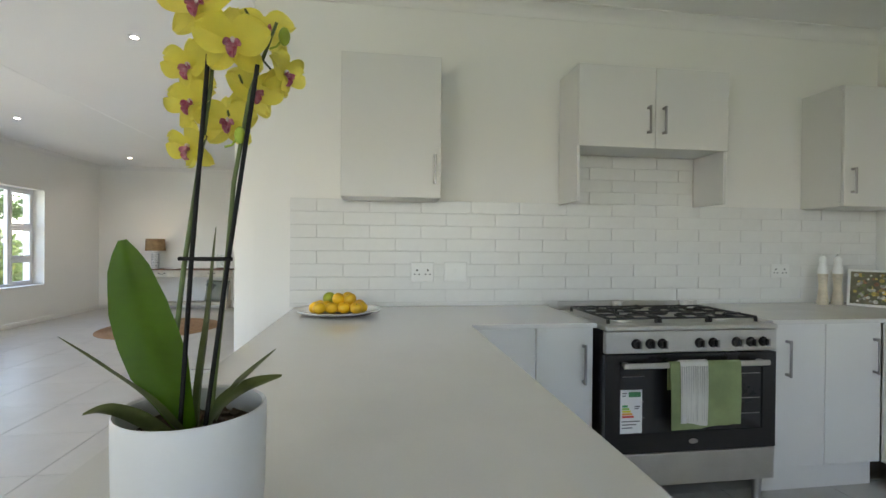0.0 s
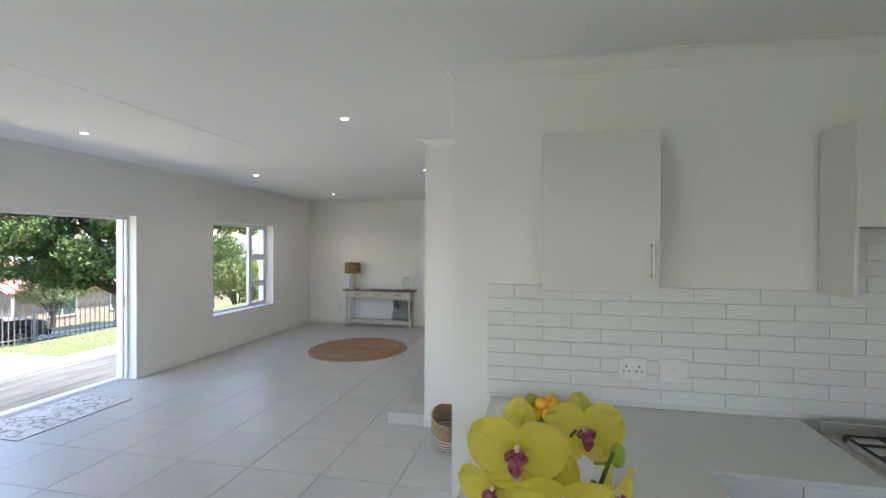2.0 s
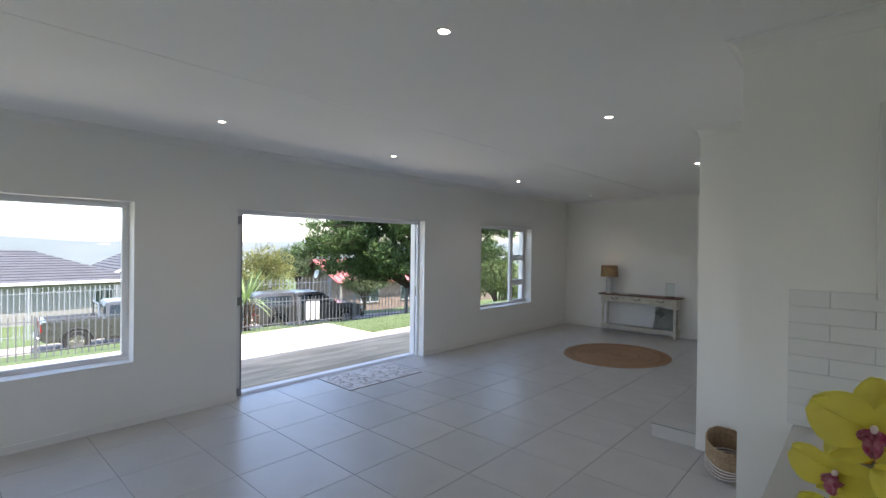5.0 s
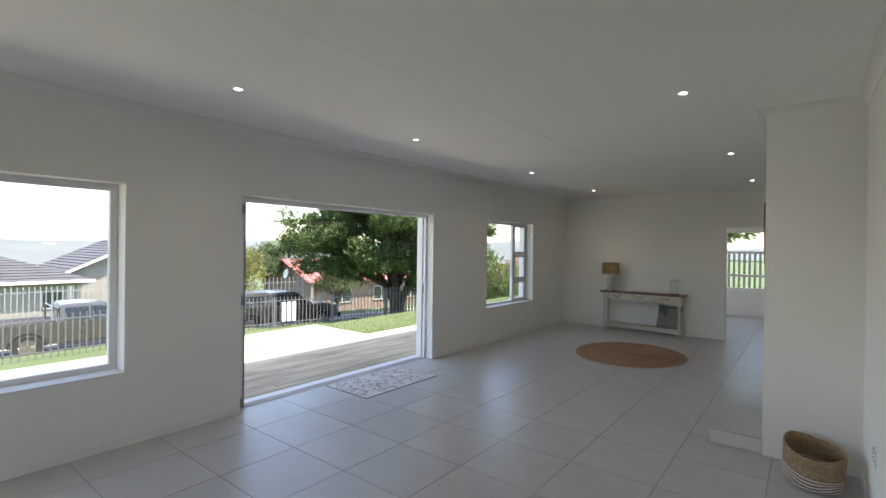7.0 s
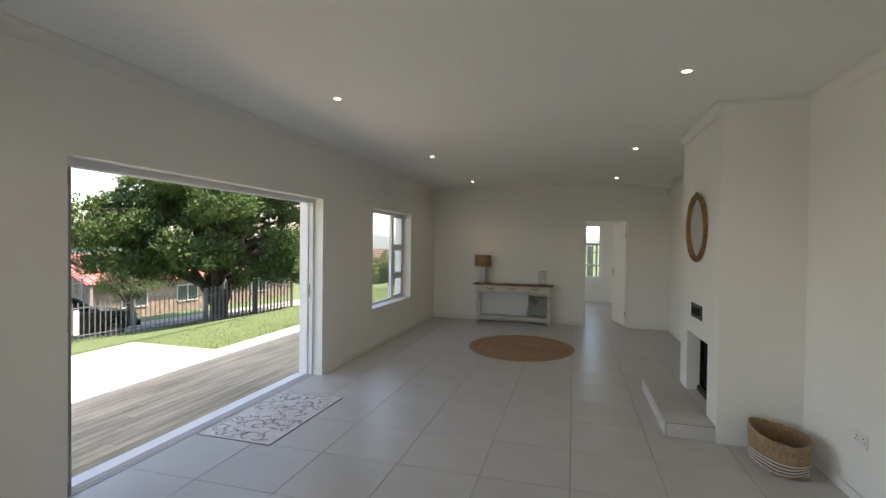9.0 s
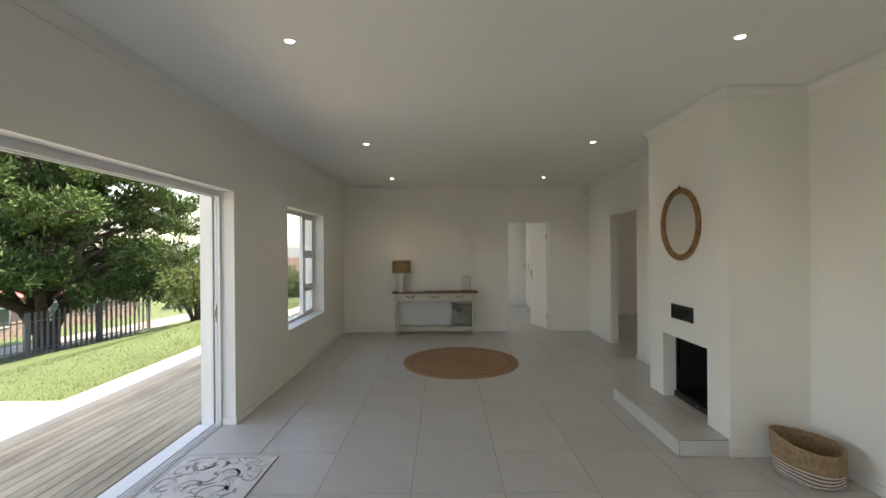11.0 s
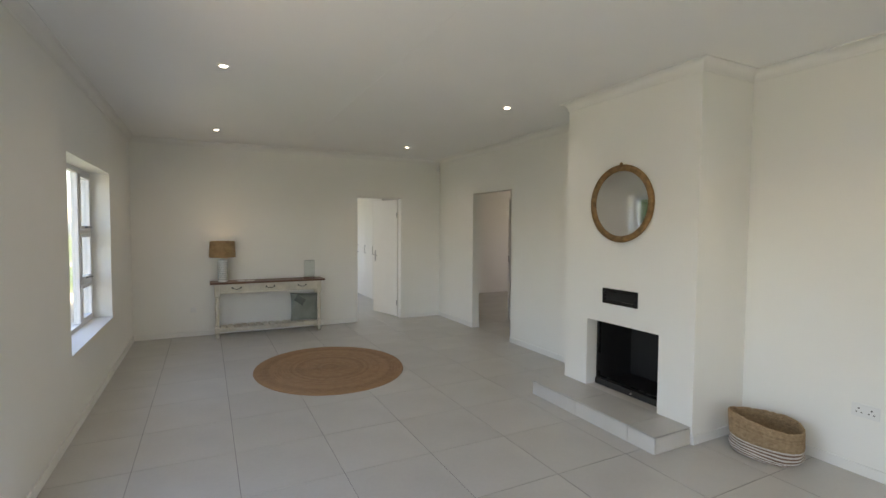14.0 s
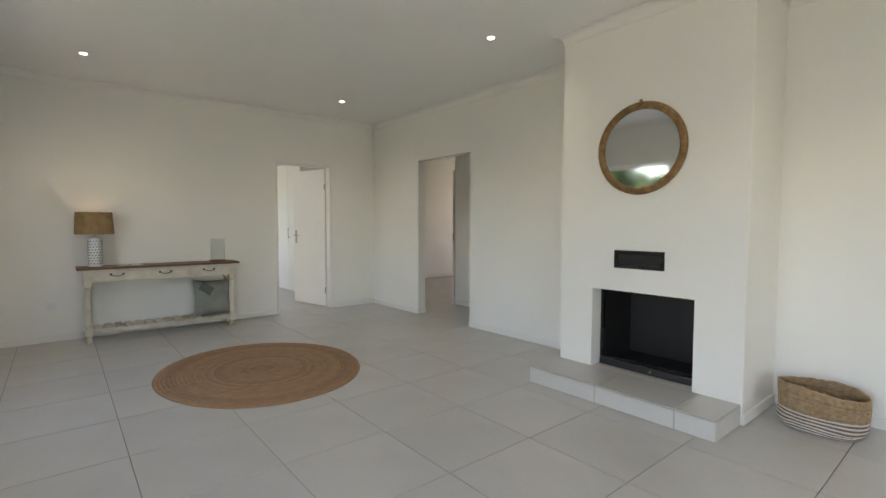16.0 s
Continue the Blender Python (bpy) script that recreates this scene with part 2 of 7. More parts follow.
def wall(axis, p0, p1, a0, a1, z0, z1, holes=()):
    """A wall slab across `axis` from p0 to p1, along the other from a0 to a1, with holes (a, a, z, z) cut through."""
    bm = bmesh.new()
    av = sorted({a0, a1, *[h[0] for h in holes], *[h[1] for h in holes]})
    zv = sorted({z0, z1, *[h[2] for h in holes], *[h[3] for h in holes]})
    av, zv = [a for a in av if a0 <= a <= a1], [z for z in zv if z0 <= z <= z1]
    full = {}
    for i in range(len(av) - 1):
        for k in range(len(zv) - 1):
            ca, cz = (av[i] + av[i + 1]) / 2, (zv[k] + zv[k + 1]) / 2
            full[i, k] = not any(h[0] < ca < h[1] and h[2] < cz < h[3] for h in holes)
    cache = {}

    def vert(p, a, z):
        key = (p, a, z)
        if key not in cache:
            cache[key] = bm.verts.new((p, a, z) if axis == "x" else (a, p, z))
        return cache[key]

    def quad(*c):
        bm.faces.new([vert(*q) for q in c])

    for (i, k), f in full.items():
        if not f:
            continue
        a, b, c, d = av[i], av[i + 1], zv[k], zv[k + 1]
        quad((p0, a, c), (p0, b, c), (p0, b, d), (p0, a, d))
        quad((p1, a, c), (p1, a, d), (p1, b, d), (p1, b, c))
        if not full.get((i - 1, k)):
            quad((p0, a, c), (p0, a, d), (p1, a, d), (p1, a, c))
        if not full.get((i + 1, k)):
            quad((p0, b, c), (p1, b, c), (p1, b, d), (p0, b, d))
        if not full.get((i, k - 1)):
            quad((p0, a, c), (p1, a, c), (p1, b, c), (p0, b, c))
        if not full.get((i, k + 1)):
            quad((p0, a, d), (p0, b, d), (p1, b, d), (p1, a, d))
    bmesh.ops.recalc_face_normals(bm, faces=bm.faces)
    return bm


# ---- plan ----
XW, XE, YF, YK, ZC = -5.30, -0.685, 10.10, 3.05, 2.752   # window wall, chimney-side wall, far wall, kitchen wall, ceiling
XO = -5.61                                                # outer face of the window wall
DOOR = (2.59, 5.497, -0.03, 2.10)
WIN_A = (6.932, 8.615, 0.585, 2.10)
WIN_B = (-0.80, 1.62, 0.585, 2.10)
XK, YB = 3.42, -3.2                                       # kitchen's end wall, wall behind
XCH, YC0, YC1 = -1.286, 4.778, 6.125                      # chimney breast
DECK_X = -7.08

solid("wall_west", wall("x", XO, XW, YB - 0.2, YF + 0.2, -0.3, ZC + 0.1, [DOOR, WIN_A, WIN_B]), M_WALL,
      "off-white plastered wall with two windows and a wide open patio door", "wall", "structure")
DOOR_I = (-2.215, -1.400, -0.03, 2.075)
solid("wall_north", wall("y", YF, YF + 0.12, XW, XE + 0.12, -0.1, ZC + 0.1, [DOOR_I]), M_WALL,
      "off-white plastered end wall with a white inner door", "wall", "structure")
OPEN_I = (7.893, 8.93, -0.03, 2.096)
solid("wall_east", wall("x", XE, XE + 0.12, YK + 0.12, YF, -0.1, ZC + 0.1, [OPEN_I]), M_WALL,
      "off-white plastered wall with a doorless opening to the passage", "wall", "structure")
wall_k = solid("wall_kitchen", wall("y", YK, YK + 0.12, XE, XK + 0.2, -0.1, ZC + 0.1), M_WALL,
               "off-white kitchen wall with a white tiled splashback", "wall", "structure")
solid("wall_kitchen_end", wall("x", XK, XK + 0.2, YB - 0.2, YK, -0.1, ZC + 0.1), M_WALL, "plain off-white kitchen end wall", "wall", "structure")
# both openings are invented, cut for the two south fill lamps
solid("wall_south", wall("y", YB - 0.2, YB, XW, XK, -0.1, ZC + 0.1, [(-0.4, 2.8, 1.35, 2.25), (-4.4, -2.4, 0.7, 2.1)]), M_WALL, "plain off-white wall behind the kitchen", "wall", "structure")

# chimney breast with its fire opening
FIRE = (5.075, 5.835, 0.125, 0.742)
bm = wall("x", XCH, XCH + 0.22, YC0, YC1, 0.0, ZC, [FIRE])
box(bm, (XCH + 0.22, YC0, 0.0), (XE, YC0 + 0.12, ZC))
box(bm, (XCH + 0.22, YC1 - 0.12, 0.0), (XE, YC1, ZC))
solid("chimney_breast", bm, M_WALL, "off-white plastered chimney breast with a square fire opening", "chimney", "structure")

# passage and the rooms behind the openings
solid("wall_passage", wall("x", 0.225, 0.345, 6.32, 9.205, -0.1, ZC + 0.1), M_WALL, "off-white passage wall ending at an open corner", "wall", "structure")
solid("wall_passage_end", wall("y", 6.2, 6.32, -0.565, 0.225, -0.1, ZC + 0.1), M_WALL, "off-white end wall of the passage", "wall", "structure")
solid("wall_room_back", wall("y", 12.25, 12.37, -0.54, 4.2, -0.1, ZC + 0.1), M_WALL, "off-white back wall of the far room", "wall", "structure")
# its opening is never in view, added for the far room fill lamp
solid("wall_room_side", wall("x", 4.2, 4.32, 6.2, 12.37, -0.1, ZC + 0.1, [(10.8, 11.4, 1.1, 2.1)]), M_WALL, "off-white side wall of the far room", "wall", "structure")
solid("wall_room_front", wall("y", 6.2, 6.32, 0.345, 4.2, -0.1, ZC + 0.1), M_WALL, "off-white front wall of the far room", "wall", "structure")
BW = (-3.6, -1.70, 0.66, 2.13)
solid("wall_bedroom_back", wall("y", 14.0, 14.25, XW, 0.225, -0.1, ZC + 0.1, [BW]), M_WALL, "off-white bedroom wall with a window", "wall", "structure")
solid("wall_bedroom_east", wall("x", -0.66, -0.54, YF + 0.12, 14.0, -0.1, ZC + 0.1), M_WALL, "off-white bedroom side wall", "wall", "structure")
# its opening is never in view, added for the bedroom fill lamp
solid("wall_bedroom_west", wall("x", XO, XW, YF + 0.2, 14.25, -0.3, ZC + 0.1, [(11.2, 13.2, 0.6, 2.1)]), M_WALL, "off-white bedroom outer wall", "wall", "structure")

solid("ceiling", bx((XO - 0.4, YB - 0.2, ZC), (4.4, 14.3, ZC + 0.12)), M_CEIL, "flat off-white board ceiling", "ceiling", "structure")
solid("ceiling_batten_1", bx((-3.150, YB, ZC - 0.002), (-3.120, YF, ZC), 0.0, 1), M_CEIL, "flat white ceiling board joint strip", "trim", "structure")
solid("ceiling_batten_2", bx((-0.030, YB, ZC - 0.003), (0.006, YK, ZC), 0.001, 1), M_CEIL, "flat white ceiling board joint strip", "trim", "structure")


def cornice(name, axis, at, a0, a1, sgn, e0=0, e1=0):
    """Cove cornice on the wall plane `at`, from a0 to a1, into the room by sgn; e0, e1 mitre the ends (+1 longer at the ceiling, -1 shorter)."""
    bm = bmesh.new()
    n, d, h = 7, 0.068, 0.068
    prof = [(0.0, -h - 0.012), (0.006, -h - 0.012), (0.008, -h)]
    prof += [(0.008 + (d - 0.008) * (1 - math.cos(q)), -h + (h - 0.008) * math.sin(q)) for q in [math.pi / 2 * i / n for i in range(1, n + 1)]]
    prof += [(d, 0.0), (0.0, 0.0)]
    ends = []
    for a, e in ((a0, -e0), (a1, e1)):
        ends.append([bm.verts.new((at + sgn * u, a + e * u, ZC + v) if axis == "x" else (a + e * u, at + sgn * u, ZC + v)) for u, v in prof])
    for i in range(len(prof)):
        j = (i + 1) % len(prof)
        bm.faces.new((ends[0][i], ends[0][j], ends[1][j], ends[1][i]))
    bm.faces.new(ends[0]), bm.faces.new(list(reversed(ends[1])))
    bmesh.ops.recalc_face_normals(bm, faces=bm.faces)
    solid(name, bm, M_TRIM, "white moulded cove cornice", "cornice", "structure")


cornice("cornice_1", "x", XW, YB, YF, 1, -1, -1)
cornice("cornice_2", "y", YF, XW, XE, -1, -1, -1)
cornice("cornice_3", "x", XE, YC1, YF, -1, -1, -1)
cornice("cornice_4", "y", YC1, XCH, XE, 1, 1, -1)
cornice("cornice_5", "x", XCH, YC0, YC1, -1, 1, 1)
cornice("cornice_6", "y", YC0, XCH, XE, -1, 1, -1)
cornice("cornice_7", "x", XE, YK, YC0, -1, 1, -1)
cornice("cornice_8", "y", YK, XE, XK, -1, 1, -1)
cornice("cornice_9", "x", XK, YB, YK, -1, -1, -1)


def skirting(name, axis, at, a0, a1, sgn, depth=0.014, h=0.07):
    lo, hi = sorted((at, at + sgn * depth))
    bm = bx((lo, a0, 0.0), (hi, a1, h), 0.004, 2) if axis == "x" else bx((a0, lo, 0.0), (a1, hi, h), 0.004, 2)
    solid(name, bm, M_TRIM, "white painted timber skirting board", "baseboard", "structure")


skirting("baseboard_1", "x", XW, YB, DOOR[0], 1)
skirting("baseboard_2", "x", XW, DOOR[1], YF, 1)
skirting("baseboard_3", "y", YF, XW + 0.014, DOOR_I[0] - 0.03, -1)
skirting("baseboard_4", "y", YF, DOOR_I[1] + 0.03, XE - 0.014, -1)
skirting("baseboard_5", "x", XE, OPEN_I[1], YF, -1)
skirting("baseboard_6", "x", XE, YC1, OPEN_I[0], -1)
skirting("baseboard_7", "y", YC0, XCH, XE - 0.014, -1)
skirting("baseboard_8", "x", XE, YK, YC0 - 0.014, -1)
skirting("baseboard_9", "y", OPEN_I[1], XE - 0.014, XE + 0.12, -1)
skirting("baseboard_10", "y", DOOR[1], XW - 0.125, XW + 0.014, -1)
skirting("baseboard_11", "x", 0.225, 6.32, 9.15, -1)
skirting("baseboard_12", "y", 12.25, -0.54, 4.2, -1)
skirting("baseboard_13", "y", 14.0, XW, -1.25, -1)

# ---- floor slab; its tiles follow at the end ----
floor = solid("floor", bx((XO, YB - 0.2, -0.25), (4.4, 14.2, -0.004)), M_GROUT, "pale grey porcelain tiled floor with thin dark joints", "floor", "structure")

# ---- outdoors: the ground, one sheet that falls away to the road ----
LAWN_Z = -0.07


def ground_z(x, y):
    """Height of the lawn, the bank, the road (which bears to the east beyond the house) and the land past it."""
    s = x - 0.21 * max(0.0, min(y - 8.0, 30.0)) * max(0.0, min(1.0, (-9.2 - x) / 6.0))
    if s > -9.2:
        z = LAWN_Z
    elif s > -16.6:
        u = (-9.2 - s) / 7.4
        z = LAWN_Z - 1.35 * u ** 0.85
    elif s > -18.0:
        z = -1.42 - 0.12 * (-16.6 - s) / 1.4
    elif s > -19.2:
        u = (-18.0 - s) / 1.2
        z = -1.54 - 0.63 * (3 * u * u - 2 * u ** 3)
    elif s > -24.6:
        z = -2.17
    else:
        z = -2.17 - 1.25 * min(1.0, (-24.6 - s) / 6.0)
    if x < -60:
        z -= min(18.0, (-60 - x) * 0.05)
    return z


bm = bmesh.new()
gx = [60, 20, -5.5, -7.0, -8, -9.2, -10, -11, -12, -13, -13.5, -14, -14.5, -15, -15.5, -16, -16.4, -16.8, -17.2, -17.6, -18, -18.4, -18.8, -19.2, -19.6, -20, -21, -22, -23, -24, -25, -27, -29, -31, -36, -48, -60, -100, -200, -420, -1000]
gy = [-400, -150, -60, -30, -15, -5, 0, 3, 6.33, 8, 10, 12, 14, 16, 18, 20, 24, 30, 45, 80, 160, 400]
grid = [[bm.verts.new((x, y, ground_z(x, y) - (0.4 if x > -6 else 0.0))) for y in gy] for x in gx]
for i in range(len(gx) - 1):
    for j in range(len(gy) - 1):
        bm.faces.new((grid[i][j], grid[i + 1][j], grid[i + 1][j + 1], grid[i][j + 1]))
bmesh.ops.recalc_face_normals(bm, faces=bm.faces)
ground = solid("ground", bm, M_GRASS, "mown green lawn sloping down from the house", "lawn", "structure", smooth=True)
bm = bmesh.new()
prev = None
for ry_ in (-120, -30, 0, 8, 14, 20, 26, 32, 38, 60, 160):
    off = 0.21 * max(0.0, min(ry_ - 8.0, 30.0))
    row = [bm.verts.new((-22.9 + off, ry_, -2.145)), bm.verts.new((-19.35 + off, ry_, -2.145))]
    if prev:
        bm.faces.new((prev[0], prev[1], row[1], row[0]))
    prev = row
bmesh.ops.recalc_face_normals(bm, faces=bm.faces)
ext = bmesh.ops.extrude_face_region(bm, geom=bm.faces[:])
for v in ext["geom"]:
    if isinstance(v, bmesh.types.BMVert):
        v.co.z -= 0.3
bmesh.ops.recalc_face_normals(bm, faces=bm.faces)
solid("road", bm, M_ROAD, "pale sunlit tarred residential road", "road", "structure")

solid("water", bx((-4200, -4200, -27), (-440, 4200, -22.6)), mat("hazy_sea", (0.10, 0.14, 0.165), 0.8, var=0.05, scale=0.01, bump=0, spec=0.1), "pale hazy sea at the horizon", "sea", "structure")

# sunlit paving beyond the deck
bm = bx((-9.15, -12, -0.3), (DECK_X - 0.01, 6.335, -0.045), 0.006, 1)
solid("paving_wide", bm, M_CONC, "pale sunlit concrete paving slab", "paving", "structure")
solid("paving_strip", bx((-7.575, 6.336, -0.3), (DECK_X - 0.01, 16.5, -0.046), 0.006, 1), M_CONC, "narrow pale concrete path along the deck", "paving", "structure")

# eaves: out of view, added so that their shade covers the deck
solid("deck_shade_eave", bx((XO - 0.42, YB - 0.6, ZC + 0.02), (XO + 0.1, 14.8, ZC + 0.18)), M_TRIM, "unseen white eave added to shade the deck", "roof", "structure")

# ================= kitchen =================
def bar_handle(parent, x, y, z0, z1):
    """A square-section bow handle standing off a front that faces -y."""
    bm = bmesh.new()
    box(bm, (x - 0.006, y - 0.034, z0), (x + 0.006, y - 0.024, z1), 0.002, 1)
    for z in (z0 + 0.004, z1 - 0.016):
        box(bm, (x - 0.007, y - 0.026, z), (x + 0.007, y + 0.001, z + 0.014), 0.002, 1)
    return part("handle", bm, M_CHROME, parent, "satin nickel bow handle")


def wall_cabinet(x0, x1, z0, z1, yf, handle_x, label):
    t = thing("wall_cabinet", (x0 + x1) / 2, YK, z0, 0, label, "cabinet", "kitchen wall cabinets")
    w, h, d = (x1 - x0) / 2, z1 - z0, YK - yf
    part("body", bx((-w, -d + 0.02, 0), (w, -0.0005, h), 0.0015, 1), M_CAB, t)
    door = part("door", bx((-w + 0.001, -d, 0.001), (w - 0.001, -d + 0.018, h - 0.001), 0.0025, 2), M_CAB, t, "plain white cabinet door")
    bar_handle(door, handle_x - (x0 + x1) / 2, -d, 0.075, 0.235)
    return t


YCF = 2.755
wall_cabinet(-0.185, 0.353, 1.525, 2.295, YCF + 0.045, 0.318, "plain white single-door wall cabinet with a nickel handle")
wall_cabinet(2.83, XK - 0.003, 1.530, 2.275, YCF, 2.885, "plain white wall cabinet in the kitchen corner")

# cooker hood cabinet: two short doors between side panels that reach lower
hood = thing("hood_cabinet", 1.585, YK, 1.527, 0, "white two-door cabinet over the cooker with long side panels", "cabinet", "kitchen wall cabinets")
HD = YK - YCF
for sx in (-1, 1):
    part("side_panel", bx((sx * 0.455 - 0.009, -HD + 0.019, 0), (sx * 0.455 + 0.009, -0.012, 0.77), 0.0015, 1), M_CAB, hood)
part("body", bx((-0.4455, -HD + 0.02, 0.312), (0.4455, -0.012, 0.77), 0.001, 1), M_CAB, hood)
for sx in (-1, 1):
    lo, hi = sorted((sx * 0.0015, sx * 0.463))
    door = part("door", bx((lo, -HD, 0.308), (hi, -HD + 0.018, 0.769), 0.0025, 2), M_CAB, hood, "plain white cabinet door")
    bar_handle(door, sx * 0.047, -HD, 0.385, 0.545)


def base_unit(x0, x1, yf, doors, handles, label):
    t = thing("base_cabinet", (x0 + x1) / 2, yf, 0.0, 0, label, "cabinet", "kitchen base cabinets")
    w = (x1 - x0) / 2
    part("carcass", bx((-w, 0.0185, 0.14), (w, YK - yf - 0.002, 0.882)), M_CAB, t)
    part("plinth", bx((-w, 0.05, 0.0), (w, 0.066, 0.139)), M_CAB, t)
    cut = [-w + (2 * w) * k / doors for k in range(doors + 1)]
    for a, b in zip(cut, cut[1:]):
        door = part("door", bx((a + 0.0015, 0, 0.142), (b - 0.0015, 0.018, 0.878), 0.0025, 2), M_CAB, t, "plain white base cabinet door")
        for hx in handles:
            if a < hx - (x0 + x1) / 2 < b:
                bar_handle(door, hx - (x0 + x1) / 2, 0.0, 0.61, 0.80)
    return t


YBF = 2.395
base_unit(0.47, 1.045, YBF, 2, [0.995], "white base cabinet beside the cooker under a pale worktop")
base_unit(1.985, 2.6635, YBF, 2, [2.095, 2.617], "white two-door base cabinet beside the cooker")


def side_unit(y0, y1, x_face, x_back, sgn, label):
    """A base unit whose front faces along x; sgn -1 faces -x."""
    t = thing("base_cabinet", (x_face + x_back) / 2, (y0 + y1) / 2, 0.0, 0, label, "cabinet", "kitchen base cabinets")
    h, d = (y1 - y0) / 2, abs(x_back - x_face) / 2
    part("carcass", bx((-d + 0.02, -h, 0.14), (d - 0.02, h, 0.882)), M_CAB, t)
    part("plinth", bx((-d + 0.06, -h + 0.001, 0.0), (d - 0.06, h - 0.001, 0.139)), M_CAB, t)
    lo, hi = sorted((sgn * d, sgn * (d - 0.018)))
    part("door", bx((lo, -h + 0.0015, 0.142), (hi, h - 0.0015, 0.878), 0.0025, 2), M_CAB, t, "plain white base cabinet door")
    lo, hi = sorted((-sgn * d, -sgn * (d - 0.016)))
    part("back_panel", bx((lo, -h, 0.0), (hi, h, 0.882)), M_CAB, t)
    return t


for k in range(3):
    side_unit(0.66 + k * 0.57, 0.66 + (k + 1) * 0.57 - 0.002, 0.418, -0.44, 1, "white base cabinet of the breakfast peninsula")
side_unit(1.25, 1.82, 2.664, XK - 0.005, -1, "white base cabinet along the kitchen end wall")
side_unit(1.822, 2.392, 2.664, XK - 0.005, -1, "white base cabinet along the kitchen end wall")

# worktops: one L-shaped slab with the peninsula, one to the corner
ZT = 0.905


def slab(outline, z0, z1, r=0.003):
    bm = bmesh.new()
    f = bm.faces.new([bm.verts.new((x, y, z1)) for x, y in outline])
    ext = bmesh.ops.extrude_face_region(bm, geom=[f])
    for v in ext["geom"]:
        if isinstance(v, bmesh.types.BMVert):
            v.co.z = z0
    bmesh.ops.recalc_face_normals(bm, faces=bm.faces)
    es = [e for e in bm.edges if abs(e.verts[0].co.z - z1) < 1e-6 and abs(e.verts[1].co.z - z1) < 1e-6]
    bmesh.ops.bevel(bm, geom=es, offset=r, segments=2, affect="EDGES")
    return bm


solid("worktop", slab([(-0.462, 0.62), (0.440, 0.62), (0.440, 2.362), (1.048, 2.362), (1.048, YK - 0.002), (-0.462, YK - 0.002)], ZT - 0.022, ZT), M_STONE,
      "pale stone peninsula worktop, smooth and softly reflective", "worktop")
solid("worktop", slab([(1.982, 2.362), (2.66, 2.362), (2.66, 1.22), (XK - 0.002, 1.22), (XK - 0.002, YK - 0.002), (1.982, YK - 0.002)], ZT - 0.022, ZT), M_STONE,
      "pale stone worktop between the cooker and the corner", "worktop")

# ---- cooker ----
cook = thing("cooker", 1.516, 2.318, 0.0, 0, "freestanding stainless steel gas cooker with black oven door", "cooker")
W = 0.447
part("body", bx((-W, 0.03, 0.13), (W, 0.575, 0.872), 0.003, 1), M_BLACK, cook, "black enamel side body")
part("hob_plate", bx((-W - 0.002, -0.008, 0.873), (W + 0.002, 0.575, 0.897), 0.006, 2), M_STEEL, cook, "brushed steel hob plate")
part("hob_pan", bx((-W + 0.03, 0.05, 0.8975), (W - 0.03, 0.525, 0.899)), M_STEEL, cook)
part("control_panel", bx((-W, -0.002, 0.766), (W, 0.03, 0.871), 0.004, 2), M_STEEL, cook, "brushed steel control panel")
for kx in (-0.297, -0.226, -0.165, 0.029, 0.100, 0.224, 0.301, 0.369):
    bm = bmesh.new()
    cyl(bm, (0, -0.0025, 0), (0, -0.007, 0), 0.024, 0.024, 20)
    cyl(bm, (0, -0.007, 0), (0, -0.028, 0), 0.019, 0.017, 20)
    box(bm, (-0.004, -0.036, -0.017), (0.004, -0.028, 0.017), 0.0015, 1)
    k = part("knob", bm, M_BLACK, cook, "black control knob with a steel grip")
    k.location = (kx, 0, 0.812)
    part("grip", bx((0.006, -0.039, -0.018), (0.012, -0.0285, 0.018), 0.0015, 1), M_CHROME, k)
bm = wall("y", 0.0, 0.03, -W, W, 0.292, 0.760, [(-0.375, 0.375, 0.385, 0.725)])
part("oven_door", bm, M_BLACK, cook, "black oven door frame")
part("door_glass", bx((-0.376, 0.006, 0.384), (0.376, 0.014, 0.726)), M_DGLASS, cook, "dark tinted oven glass")
for z in (0.46, 0.535, 0.655):
    for sx in (-1, 1):
        lo, hi = sorted((sx * 0.25, sx * 0.36))
        part("rack_runner", bx((lo, 0.001, z), (hi, 0.005, z + 0.003)), M_CHROME, cook)
bm = bx((-0.380, -0.050, 0.705), (0.372, -0.038, 0.731), 0.004, 2)
for hx in (-0.355, 0.345):
    box(bm, (hx - 0.012, -0.039, 0.711), (hx + 0.012, 0.001, 0.727), 0.002, 1)
part("oven_handle", bm, M_STEEL, cook, "flat brushed steel oven handle")
part("drawer", bx((-W, 0.002, 0.132), (W, 0.028, 0.286), 0.004, 2), M_STEEL, cook, "brushed steel storage drawer front")
bm = bmesh.new()
lathe(bm, [(0.0, 0.0), (0.024, 0.0), (0.024, 0.003), (0.0, 0.003)], 24, Matrix.Translation((0.004, -0.001, 0.340)) @ pose(0, 0, 0, 90) @ Matrix.Diagonal((1, 0.5, 1, 1)))
part("badge", bm, M_CHROME, cook, "small oval metal badge")
for sx in (-1, 1):
    for y in (0.06, 0.50):
        part("leg", cyl(bmesh.new(), (sx * 0.40, y, 0.0), (sx * 0.40, y, 0.131), 0.02, 0.024, 16), M_STEEL, cook, smooth=True)
part("backguard", bx((-W, 0.577, 0.80), (W, 0.592, 0.946), 0.003, 2), M_STEEL, cook, "upright brushed steel backguard")
for vx in (-0.09, 0.345):
    part("flue", cyl(bmesh.new(), (vx, 0.538, 0.8985), (vx, 0.538, 0.95), 0.036, 0.036, 24), M_STEEL, cook, smooth=True)
